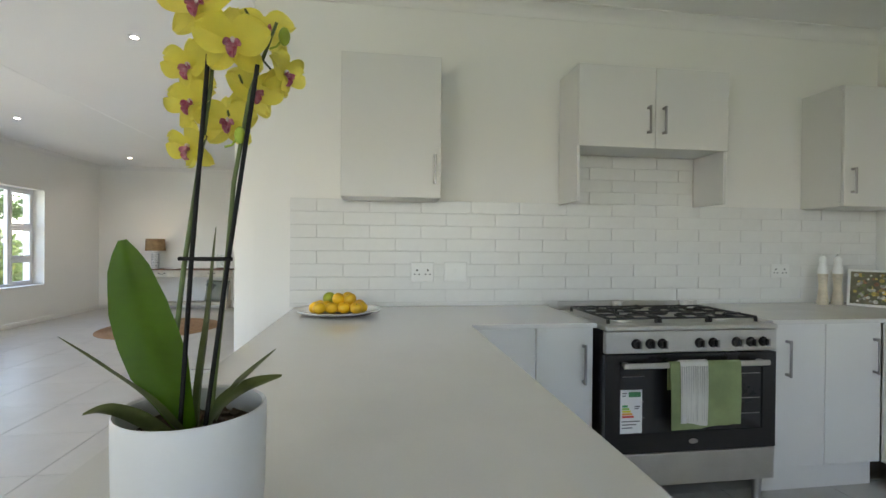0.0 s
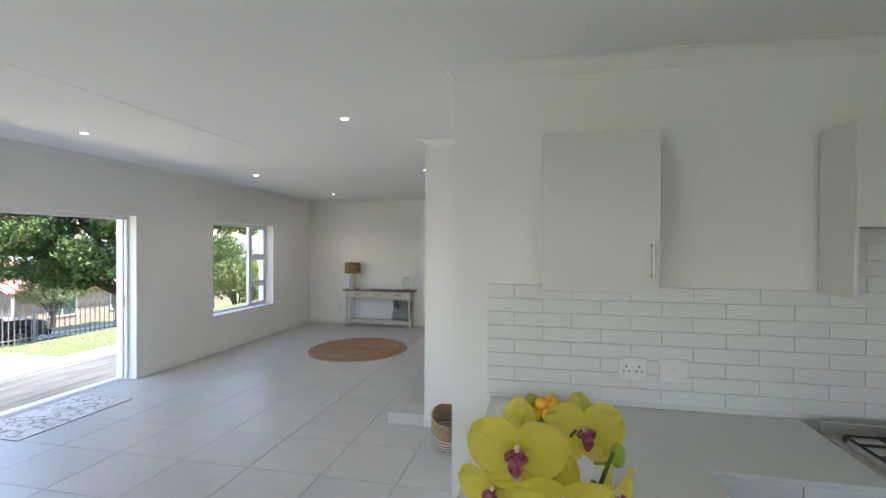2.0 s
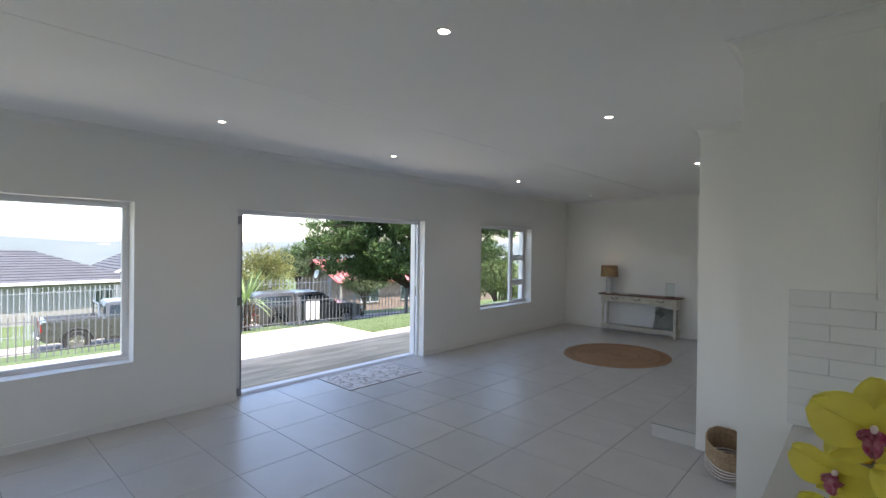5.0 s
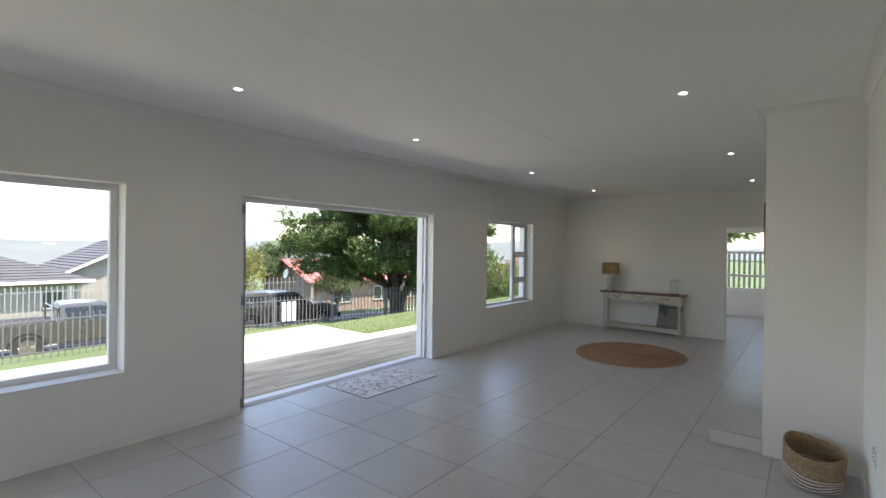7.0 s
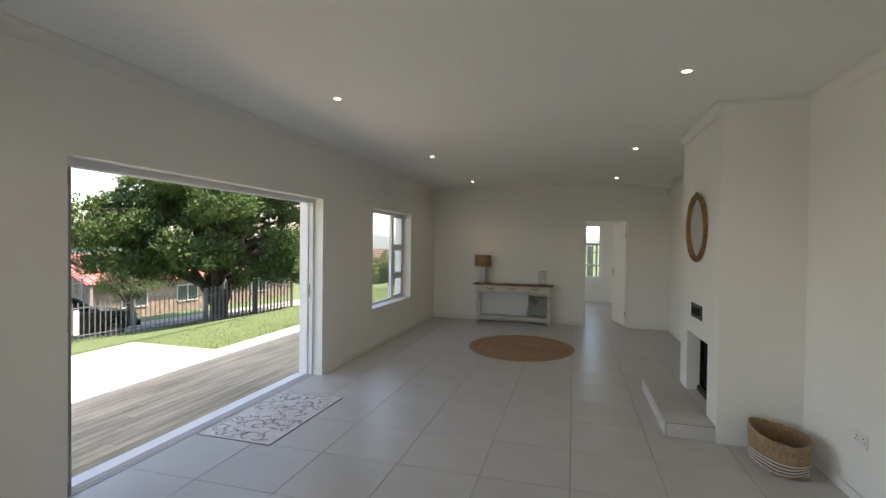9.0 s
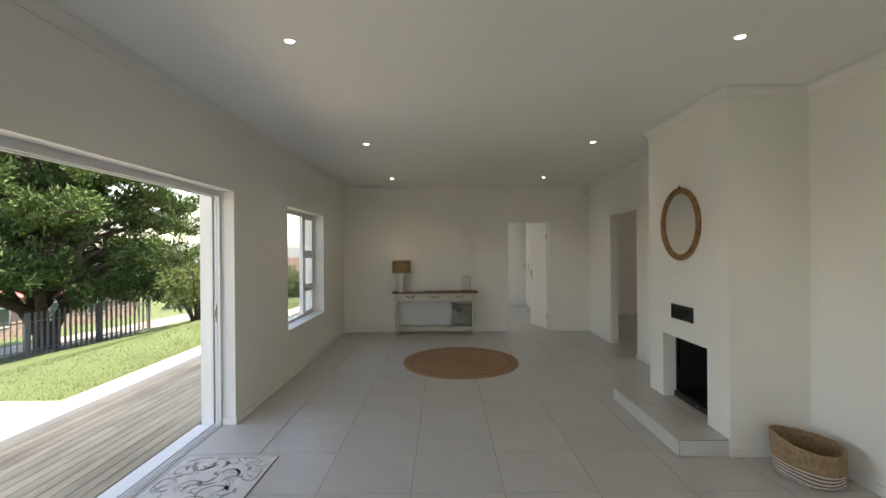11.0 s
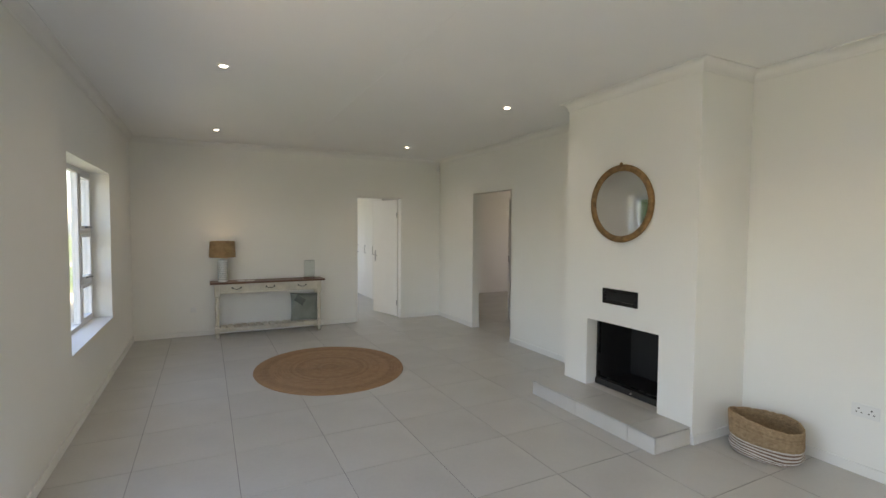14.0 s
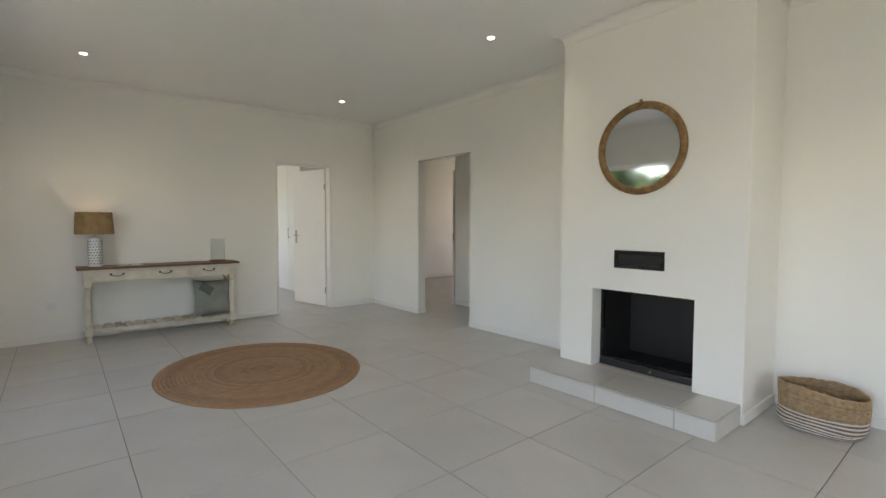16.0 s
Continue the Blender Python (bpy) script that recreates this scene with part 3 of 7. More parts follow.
lab = part("energy_label", bx((-0.371, -0.0015, 0.391), (-0.262, -0.0002, 0.596)), M_WHITEP, cook, "white energy rating label with coloured bars")
for k, c in enumerate([(0.02, 0.30, 0.08), (0.25, 0.5, 0.05), (0.75, 0.65, 0.02), (0.8, 0.35, 0.02), (0.65, 0.04, 0.02)]):
    part("rating_bar", bx((-0.362, -0.0025, 0.515 - k * 0.0125), (-0.335 + k * 0.008, -0.0016, 0.5245 - k * 0.0125)), mat("rating_ink", c, 0.6, bump=0), lab)
part("label_heading", bx((-0.330, -0.0025, 0.562), (-0.270, -0.0016, 0.586)), mat("label_green", (0.03, 0.22, 0.07), 0.6, bump=0), lab)
for k, (lx0, lx1, lz) in enumerate([(-0.362, -0.340, 0.578), (-0.362, -0.345, 0.566), (-0.300, -0.272, 0.515), (-0.300, -0.280, 0.505), (-0.362, -0.272, 0.445), (-0.362, -0.290, 0.430), (-0.362, -0.310, 0.415)]):
    part("print_line", bx((lx0, -0.0025, lz), (lx1, -0.0016, lz + 0.005)), M_GREYINK, lab)
BURN = [(-0.28, 0.16, 0.04), (-0.28, 0.39, 0.032), (-0.01, 0.275, 0.058), (0.26, 0.16, 0.032), (0.26, 0.39, 0.04)]
for bxx, by, br in BURN:
    bm = bmesh.new()
    lathe(bm, [(br * 1.35, 0.899), (br * 1.35, 0.904), (br, 0.907), (br, 0.911), (br * 0.95, 0.913), (0.0, 0.914)], 24)
    b = part("burner", bm, M_STEEL, cook, "aluminium burner", smooth=True)
    b.location = (bxx, by, 0)
    bm = bmesh.new()
    lathe(bm, [(br * 0.8, 0.914), (br * 0.8, 0.919), (br * 0.7, 0.922), (0.0, 0.922)], 24)
    part("burner_cap", bm, M_IRON, b, "black burner cap", smooth=True)
for gx_ in (-0.28, -0.01, 0.26):
    bm = bmesh.new()
    hw = 0.125
    for sx in (-1, 1):
        box(bm, (gx_ + sx * hw - 0.005, 0.055, 0.918), (gx_ + sx * hw + 0.005, 0.49, 0.929), 0.002, 1)
    for y in (0.055, 0.275, 0.49):
        box(bm, (gx_ - hw, y - 0.005, 0.919), (gx_ + hw, y + 0.005, 0.928), 0.002, 1)
    for y in (0.16, 0.385):
        for sx in (-1, 1):
            lo, hi = sorted((gx_ + sx * 0.03, gx_ + sx * hw))
            box(bm, (lo, y - 0.005, 0.920), (hi, y + 0.005, 0.932), 0.002, 1)
        for sy in (-1, 1):
            lo, hi = sorted((y + sy * 0.03, y + sy * 0.11))
            box(bm, (gx_ - 0.005, lo, 0.920), (gx_ + 0.005, hi, 0.932), 0.002, 1)
    for sx in (-1, 1):
        for y in (0.06, 0.485):
            box(bm, (gx_ + sx * hw - 0.006, y - 0.006, 0.897), (gx_ + sx * hw + 0.006, y + 0.006, 0.919))
    part("pan_support", bm, M_IRON, cook, "black cast iron pan support")


def hung_towel(name, x0, x1, z_front, mt, label, off, seed):
    """A cloth folded over the oven handle, its front flap hanging to z_front."""
    rnd = random.Random(seed)
    yb, ztop = 2.318, 0.7315 + off
    n = 22
    prof = [(-0.0355, 0.60), (-0.0355, 0.69), (-0.037, ztop - 0.004), (-0.044, ztop + 0.001), (-0.0515 - off, ztop - 0.004)]
    prof += [(-0.0535 - off - 0.004 * math.sin(3 * u), 0.717 + (z_front - 0.717) * u) for u in [k / 12 for k in range(13)]]
    bm = bmesh.new()
    rows = []
    for i in range(n + 1):
        u = i / n
        x = x0 + (x1 - x0) * u
        row = []
        for k, (y, z) in enumerate(prof):
            hang = max(0.0, (k - 5) / 12)
            wob = 0.006 * hang * math.sin(9 * u + seed) + 0.003 * hang * math.sin(23 * u + 2 * seed)
            dz = -0.008 * hang * math.sin(4 * u + seed)
            row.append(bm.verts.new((x + 0.006 * hang * (0.5 - u), yb + y - abs(wob), z + dz)))
        rows.append(row)
    for a, b in zip(rows, rows[1:]):
        for k in range(len(prof) - 1):
            bm.faces.new((a[k], b[k], b[k + 1], a[k + 1]))
    bmesh.ops.recalc_face_normals(bm, faces=bm.faces)
    bmesh.ops.solidify(bm, geom=bm.faces[:], thickness=-0.003)
    return solid(name, bm, mt, label, "towel", smooth=True)


hung_towel("tea_towel", 1.360, 1.724, 0.428, M_GREENT, "sage green woven tea towel folded over the oven handle", 0.0, 1)
t2 = hung_towel("tea_towel", 1.408, 1.548, 0.445, M_STRIPET, "cream ribbed tea towel folded over the oven handle", 0.006, 4)
bm = bmesh.new()
for k in range(12):
    x = 1.4115 + k * 0.0114
    box(bm, (x, 2.2495, 0.46), (x + 0.0032, 2.2565, 0.716), 0.001, 1)
part("rib", bm, mat("rib_grey", (0.47, 0.45, 0.41), 0.95, var=0.1, bump=0.3), t2, "grey woven ribs")


# ---- sockets ----
def socket(x, y, z, rz, label, holes=2, w=0.137, h=0.118):
    t = thing("wall_socket", x, y, z, rz, label, "socket")
    part("plate", bx((-w / 2, -0.009, -h / 2), (w / 2, 0, h / 2), 0.003, 2), M_WHITEP, t)
    if holes:
        for sx in (-0.032, 0.032)[:holes]:
            for hx, hz, r in ((-0.013, -0.012, 0.0042), (0.013, -0.012, 0.0042), (0.0, 0.012, 0.0052)):
                part("pin_hole", cyl(bmesh.new(), (sx + hx, -0.0085, hz), (sx + hx, -0.0100, hz), r, r, 12), M_DARK, t)
        for sx in (-0.032, 0.032)[:holes]:
            part("rocker", bx((sx - 0.008, -0.012, 0.032), (sx + 0.008, -0.0088, 0.046), 0.001, 1), M_WHITEP, t)
    else:
        part("blank", bx((-w / 2 + 0.012, -0.0105, -h / 2 + 0.012), (w / 2 - 0.012, -0.0088, h / 2 - 0.012), 0.001, 1), M_WHITEP, t)
        part("rocker", bx((-0.008, -0.014, -0.014), (0.008, -0.0104, 0.014), 0.001, 1), M_WHITEP, t)
    return t


socket(0.278, YK - 0.0112, 1.108, 0, "white double wall socket on the tiled splashback")
socket(0.476, YK - 0.0112, 1.110, 0, "white isolator switch plate on the tiled splashback", 0)
socket(2.665, YK - 0.0112, 1.118, 0, "white double wall socket beside the wooden mills", 2, 0.137, 0.09)
socket(XE, 4.02, 0.415, -90, "white double wall socket low on the living room wall", 2, 0.145, 0.085)
socket(-4.575, YF, 0.375, 0, "small white wall socket beside the console table", 0, 0.075, 0.075)

# ---- plate of fruit ----
PX, PY = -0.185, 2.775
bm = bmesh.new()
lathe(bm, [(0.0, 0.002), (0.10, 0.002), (0.11, 0.0), (0.125, 0.002), (0.20, 0.016), (0.222, 0.024), (0.225, 0.027), (0.221, 0.028), (0.195, 0.021), (0.125, 0.008), (0.0, 0.007)], 56)
plate = solid("plate", bm, mat("white_glaze", (0.80, 0.80, 0.79), 0.12, var=0.01, bump=0, coat=0.3), "large white glazed serving plate on the worktop", "plate", smooth=True)
plate.location = (PX, PY, ZT)
M_ORANGE = mat("orange_peel", (0.86, 0.50, 0.02), 0.38, var=0.10, scale=14, fine=260, bump=0.35, dist=0.002, random_tint=0.1)
M_LIME = mat("green_peel", (0.35, 0.42, 0.03), 0.4, var=0.15, scale=14, fine=260, bump=0.3, dist=0.002)
M_STALK = mat("fruit_stalk", (0.16, 0.13, 0.05), 0.9, bump=0.2)
rnd = random.Random(5)
low = [(0.0, 0.0), (0.062, 0.01), (-0.06, -0.01), (0.03, -0.058), (-0.032, -0.06), (0.03, 0.062), (-0.035, 0.058), (0.118, -0.028), (-0.118, -0.03), (0.092, -0.075), (-0.092, -0.072), (0.105, 0.05), (-0.1, 0.05)]
high = [(0.0, -0.025), (0.045, 0.022), (-0.052, 0.012), (0.06, -0.035)]
for k, (fx, fy) in enumerate(low + high):
    up = k >= len(low)
    r = 0.0315 + 0.002 * rnd.random()
    bm = bmesh.new()
    bmesh.ops.create_uvsphere(bm, u_segments=24, v_segments=14, radius=r)
    for v in bm.verts:
        v.co.z *= 0.92
        if abs(v.co.x) + abs(v.co.y) < r * 0.35:
            v.co.z *= 0.93
    f = solid("citrus_fruit", bm, M_LIME if k == len(low) + 2 else M_ORANGE, "greenish citrus fruit in the piled plate" if k == len(low) + 2 else "ripe orange-yellow citrus fruit piled on the plate", "fruit", smooth=True, group="fruit on the plate")
    rad = math.hypot(fx, fy)
    z0 = ZT + 0.008 + max(0.0, rad - 0.125) * 0.2 + r * 0.92
    f.matrix_basis = pose(PX + fx, PY + fy, z0 + (0.042 if up else 0.0), rnd.uniform(-40, 40), rnd.uniform(-40, 40), rnd.uniform(0, 360))
    part("stalk", cyl(bmesh.new(), (0, 0, r * 0.83), (0, 0, r * 0.83 + 0.003), 0.003, 0.002, 8), M_STALK, f)

# ---- mills and framed picture ----
M_PALEWOOD = mat("pale_turned_wood", (0.62, 0.54, 0.41), 0.4, var=0.15, scale=12, fine=80, bump=0.1)
for k, mx in enumerate((2.882, 2.992)):
    t = thing("pepper_mill", mx, 2.93, ZT, 0, "tall pale turned wooden mill with a white top", "mill", "pair of mills")
    bm = bmesh.new()
    lathe(bm, [(0.031, 0), (0.033, 0.006), (0.031, 0.03), (0.025, 0.08), (0.022, 0.13), (0.026, 0.18), (0.028, 0.2)], 24)
    part("base", bm, M_PALEWOOD, t, smooth=True)
    bm = bmesh.new()
    lathe(bm, [(0.028, 0.201), (0.029, 0.22), (0.022, 0.25), (0.018, 0.27), (0.023, 0.29), (0.016, 0.31), (0.006, 0.315), (0.009, 0.325), (0.0, 0.331)], 24)
    part("top", bm, M_WHITEP, t, "white lacquered mill head", smooth=True)
pic = thing("framed_picture", 3.142, 2.723, ZT, -56, "small white-framed picture of mixed flowers leaning on the corner worktop", "picture")
pm = pose(0, 0, 0, -12, 0, 0)
bm = bmesh.new()
for lo, hi in (((-0.21, -0.01, 0.0), (0.21, 0.01, 0.014)), ((-0.21, -0.01, 0.222), (0.21, 0.01, 0.236)), ((-0.21, -0.01, 0.014), (-0.196, 0.01, 0.222)), ((0.196, -0.01, 0.014), (0.21, 0.01, 0.222))):
    box(bm, lo, hi, 0.002, 1, pm)
part("frame", bm, M_WHITEP, pic, "white wooden frame")
part("print", box(bmesh.new(), (-0.196, -0.004, 0.014), (0.196, 0.004, 0.222), 0, 1, pm), mat("print_ground", (0.07, 0.075, 0.045), 0.35, var=0.4, scale=24, fine=70, bump=0, color2=(0.20, 0.17, 0.10)), pic, "dark ground of the flower print")
rnd = random.Random(8)
for name_, colour, count in (("petal_white", (0.62, 0.60, 0.54), 46), ("petal_yellow", (0.50, 0.38, 0.10), 26), ("petal_olive", (0.17, 0.20, 0.07), 40), ("petal_rust", (0.30, 0.14, 0.07), 16)):
    bm = bmesh.new()
    for k in range(count):
        x, z, r = rnd.uniform(-0.18, 0.18), rnd.uniform(0.03, 0.205), rnd.uniform(0.006, 0.016)
        cyl(bm, pm @ Vector((x, -0.0045, z)), pm @ Vector((x, -0.0054 - 0.00012 * k, z)), r, r * 0.8, 7)
    pp = part("printed_petals", bm, island_tint(mat(name_, colour, 0.4, var=0.3, scale=60, bump=0), 0.4), pic)
    pp["kind"] = "stuff"

# ---- orchid ----
OX, OY = -0.222, 0.915
orchid = thing("potted_orchid", OX, OY, ZT, -8, "tall yellow moth orchid in a round white ceramic pot", "plant")
bm = bmesh.new()
lathe(bm, [(0.0, 0.006), (0.074, 0.006), (0.077, 0.0), (0.083, 0.004), (0.087, 0.04), (0.0885, 0.12), (0.0885, 0.150), (0.0865, 0.1525), (0.083, 0.150), (0.083, 0.11), (0.0, 0.11)], 64)
part("pot", bm, mat("pot_glaze", (0.60, 0.60, 0.59), 0.45, var=0.015, scale=5, bump=0.02, coat=0.2), orchid, "glossy white ceramic pot", smooth=True)
bm = bmesh.new()
rnd = random.Random(3)
for k in range(150):
    a, r = rnd.uniform(0, 6.28), 0.075 * math.sqrt(rnd.random())
    box(bm, (-0.011, -0.006, -0.004), (0.011, 0.006, 0.004), 0.0, 1, pose(r * math.cos(a), r * math.sin(a), 0.113 + 0.006 * rnd.random(), rnd.uniform(-30, 30), rnd.uniform(-30, 30), rnd.uniform(0, 180)))
bc = part("bark_mulch", bm, island_tint(mat("bark_chips", (0.10, 0.065, 0.04), 0.95, var=0.3, scale=30, bump=0.4), 0.4), orchid, "brown bark chips")
bc["kind"] = "stuff"
M_LEAF = mat("orchid_leaf", (0.085, 0.19, 0.008), 0.36, var=0.18, scale=10, fine=90, bump=0.08, dist=0.001)
M_LEAF.node_tree.nodes["Principled BSDF"].inputs["Subsurface Weight"].default_value = 0.1
M_LEAF.node_tree.nodes["Principled BSDF"].inputs["Subsurface Radius"].default_value = (0.01, 0.02, 0.004)
M_OLIVE = mat("orchid_leaf_underside", (0.13, 0.16, 0.05), 0.42, var=0.2, scale=12, fine=90, bump=0.08, dist=0.001)


def see_through(m, color, share):
    """Let part of the light come through a thin leaf or petal."""
    tree = m.node_tree
    tr, mx = tree.nodes.new("ShaderNodeBsdfTranslucent"), tree.nodes.new("ShaderNodeMixShader")
    tr.inputs["Color"].default_value = (*color, 1)
    mx.inputs[0].default_value = share
    tree.links.new(tree.nodes["Principled BSDF"].outputs[0], mx.inputs[1])
    tree.links.new(tr.outputs[0], mx.inputs[2])
    tree.links.new(mx.outputs[0], tree.nodes["Material Output"].inputs["Surface"])


see_through(M_LEAF, (0.16, 0.34, 0.01), 0.35)
M_STEM = mat("orchid_stem", (0.09, 0.13, 0.03), 0.5, var=0.2, scale=20, bump=0.1)
M_STICK = mat("black_support_stick", (0.012, 0.012, 0.012), 0.75, bump=0, spec=0.25)


def leaf(pts, widths, normal, parent, mt, curl=0.25, name="leaf", label=""):
    """A leaf blade along points, folded a little along its midrib."""
    n, m = 14, 8
    pts = [Vector(p) for p in pts]

    def at(u):
        f = u * (len(pts) - 1)
        i = min(int(f), len(pts) - 2)
        p = [pts[max(0, min(len(pts) - 1, i + k))] for k in (-1, 0, 1, 2)]
        s = f - i
        return 0.5 * ((2 * p[1]) + (p[2] - p[0]) * s + (2 * p[0] - 5 * p[1] + 4 * p[2] - p[3]) * s * s + (3 * p[1] - p[0] - 3 * p[2] + p[3]) * s ** 3)

    bm = bmesh.new()
    rows = []
    for i in range(n + 1):
        u = i / n
        p, d = at(u), (at(min(1, u + 0.02)) - at(max(0, u - 0.02))).normalized()
        side = d.cross(Vector(normal)).normalized()
        nn = side.cross(d).normalized()
        f = u * (len(widths) - 1)
        k = min(int(f), len(widths) - 2)
        w = widths[k] + (widths[k + 1] - widths[k]) * (f - k)
        rows.append([bm.verts.new(p + side * w * (2 * j / m - 1) + nn * (curl * w * abs(2 * j / m - 1) ** 1.5)) for j in range(m + 1)])
    for a, b in zip(rows, rows[1:]):
        for j in range(m):
            bm.faces.new((a[j], a[j + 1], b[j + 1], b[j]))
    bmesh.ops.solidify(bm, geom=bm.faces[:], thickness=0.0018)
    return part(name, bm, mt, parent, label, smooth=True)


leaf([(-0.002, 0.0, 0.108), (-0.030, -0.004, 0.18), (-0.060, -0.008, 0.265), (-0.084, -0.012, 0.364)], [0.008, 0.015, 0.025, 0.035, 0.036, 0.034, 0.024, 0.005], (0.25, -1, 0), orchid, M_LEAF, 0.15, label="broad upright glossy leaf")
leaf([(-0.005, -0.01, 0.115), (-0.055, -0.012, 0.166), (-0.105, -0.014, 0.203), (-0.159, -0.02, 0.243)], [0.009, 0.014, 0.013, 0.008, 0.001], (-0.6, 0.25, 0.9), orchid, M_OLIVE, label="dull olive arching leaf")
leaf([(-0.015, -0.02, 0.115), (-0.05, -0.032, 0.145), (-0.082, -0.042, 0.160), (-0.106, -0.048, 0.156)], [0.010, 0.013, 0.010, 0.002], (0.2, -0.3, 1), orchid, M_OLIVE, label="dull olive arching leaf")
leaf([(0.01, 0.0, 0.115), (0.036, 0.003, 0.153), (0.068, 0.008, 0.175), (0.109, 0.014, 0.187)], [0.008, 0.014, 0.014, 0.010, 0.002], (-0.3, -0.6, 0.8), orchid, M_OLIVE, label="dull olive arching leaf")
leaf([(0.015, 0.02, 0.115), (0.043, 0.017, 0.166), (0.067, 0.014, 0.191), (0.101, 0.014, 0.222)], [0.006, 0.010, 0.008, 0.001], (-0.4, -0.5, 0.8), orchid, M_OLIVE, label="dull olive arching leaf")
leaf([(0.003, 0.005, 0.10), (0.008, 0.006, 0.18), (0.018, 0.006, 0.27), (0.026, 0.005, 0.382)], [0.008, 0.013, 0.011, 0.007, 0.001], (-0.75, -0.7, 0), orchid, M_OLIVE, 0.5, label="narrow upright leaf")
stemA = [(-0.022, 0.0, 0.10), (-0.027, 0.0, 0.20), (-0.013, 0.0, 0.33), (0.003, 0.0, 0.44), (0.020, 0.0, 0.56), (0.022, 0.012, 0.66)]
stemB = [(0.014, 0.01, 0.10), (0.026, 0.01, 0.22), (0.037, 0.012, 0.34), (0.046, 0.01, 0.44), (0.068, 0.008, 0.56), (0.100, 0.012, 0.65)]
for st in (stemA, stemB):
    part("stem", tube(bmesh.new(), st, [0.0036, 0.0034, 0.0032, 0.003, 0.0026, 0.002], 10), M_STEM, orchid, "green flower stem", smooth=True)
part("support_stick", tube(bmesh.new(), [(-0.014, -0.008, 0.10), (0.001, -0.008, 0.34), (0.020, -0.006, 0.60)], 0.003, 8), M_STICK, orchid, "thin black support stick", smooth=True)
part("support_stick", tube(bmesh.new(), [(0.014, -0.004, 0.10), (0.045, -0.002, 0.34), (0.080, 0.0, 0.59)], 0.003, 8), M_STICK, orchid, "thin black support stick", smooth=True)
part("stem_clip", tube(bmesh.new(), [(-0.014, -0.010, 0.341), (0.018, -0.014, 0.341), (0.052, -0.006, 0.341)], 0.0026, 8), M_STICK, orchid, "black plastic stem clip", smooth=True)
M_PETAL = mat("yellow_petal", (0.90, 0.83, 0.18), 0.6, var=0.06, scale=25, fine=120, bump=0.1, dist=0.001)
pn = M_PETAL.node_tree.nodes["Principled BSDF"]
pn.inputs["Subsurface Weight"].default_value = 0.35
pn.inputs["Subsurface Radius"].default_value = (0.012, 0.01, 0.002)
pt = M_PETAL.node_tree
p_tr, p_mx = pt.nodes.new("ShaderNodeBsdfTranslucent"), pt.nodes.new("ShaderNodeMixShader")
p_tr.inputs["Color"].default_value = (0.96, 0.90, 0.28, 1)
p_mx.inputs[0].default_value = 0.5
pt.links.new(pn.outputs[0], p_mx.inputs[1])
pt.links.new(p_tr.outputs[0], p_mx.inputs[2])
pt.links.new(p_mx.outputs[0], pt.nodes["Material Output"].inputs["Surface"])
M_LIP = mat("magenta_lip", (0.45, 0.02, 0.10), 0.5, var=0.2, scale=150, bump=0.05, color2=(0.76, 0.42, 0.52))
M_THROAT = mat("pale_column", (0.80, 0.70, 0.70), 0.5, var=0.05, bump=0)
M_BUD = mat("green_bud", (0.32, 0.42, 0.04), 0.5, var=0.15, scale=20, bump=0.05)


def petal(bm, length, width, angle, lift, m):
    n, k = 8, 6
    rows = []
    for i in range(n + 1):
        u = i / n
        w = width * (math.sin(math.pi * min(1, 0.10 + 0.86 * u)) ** 0.62)
        row = []
        for j in range(k + 1):
            s = 2 * j / k - 1
            v = Vector((s * w, 0, u * length))
            v.y = -lift * math.sin(u * 2.2) * length - 0.34 * w * s * s + 0.0026 * math.sin(6 * s + 5 * u + angle) * u + 0.0022 * math.exp(-(5 * s) ** 2)
            row.append(bm.verts.new(m @ (Matrix.Rotation(angle, 4, "Y") @ v)))
        rows.append(row)
    for a, b in zip(rows, rows[1:]):
        for j in range(k):
            bm.faces.new((a[j], a[j + 1], b[j + 1], b[j]))


def flower(x, y, z, yaw, tilt, size):
    """One bloom facing -y before it is turned: three sepals, two broad petals, a lip."""
    m = pose(x, y, z, tilt, 0, yaw)
    bm = bmesh.new()
    bmesh.ops.create_uvsphere(bm, u_segments=12, v_segments=8, radius=size * 0.055, matrix=m @ Matrix.Translation((0, -0.008, 0.003)) @ Matrix.Diagonal((0.8, 1.3, 1, 1)))
    fl = part("bloom", bm, M_THROAT, orchid, "open yellow bloom with a pale pink column", smooth=True)
    for a, ln, wd, lift, dy in ((0, 0.68, 0.25, -0.10, 0.004), (134, 0.64, 0.25, -0.08, 0.004), (-134, 0.64, 0.25, -0.08, 0.004), (70, 0.70, 0.37, 0.16, -0.003), (-70, 0.70, 0.37, 0.16, -0.003)):
        bm = bmesh.new()
        petal(bm, size * ln, size * wd, radians(a), lift, m @ Matrix.Translation((0, dy, 0)))
        bmesh.ops.solidify(bm, geom=bm.faces[:], thickness=0.0008)
        part("petal", bm, M_PETAL, fl, "soft lemon yellow petal", smooth=True)
    for a, ln, wd, lift in ((180, 0.30, 0.10, 0.55), (112, 0.17, 0.08, 0.95), (-112, 0.17, 0.08, 0.95)):
        bm = bmesh.new()
        petal(bm, size * ln, size * wd, radians(a), lift, m @ Matrix.Translation((0, -0.006, 0)))
        bmesh.ops.solidify(bm, geom=bm.faces[:], thickness=0.0012)
        part("lip", bm, M_LIP, fl, "magenta and white lip", smooth=True)
    bm = tube(bmesh.new(), [m @ Vector((0, 0.002, 0)), m @ Vector((0, 0.018, 0.004)), Vector((x * 0.6 + 0.02, 0.004, z + 0.012))], 0.0016, 6)
    part("flower_stalk", bm, M_STEM, fl, smooth=True)


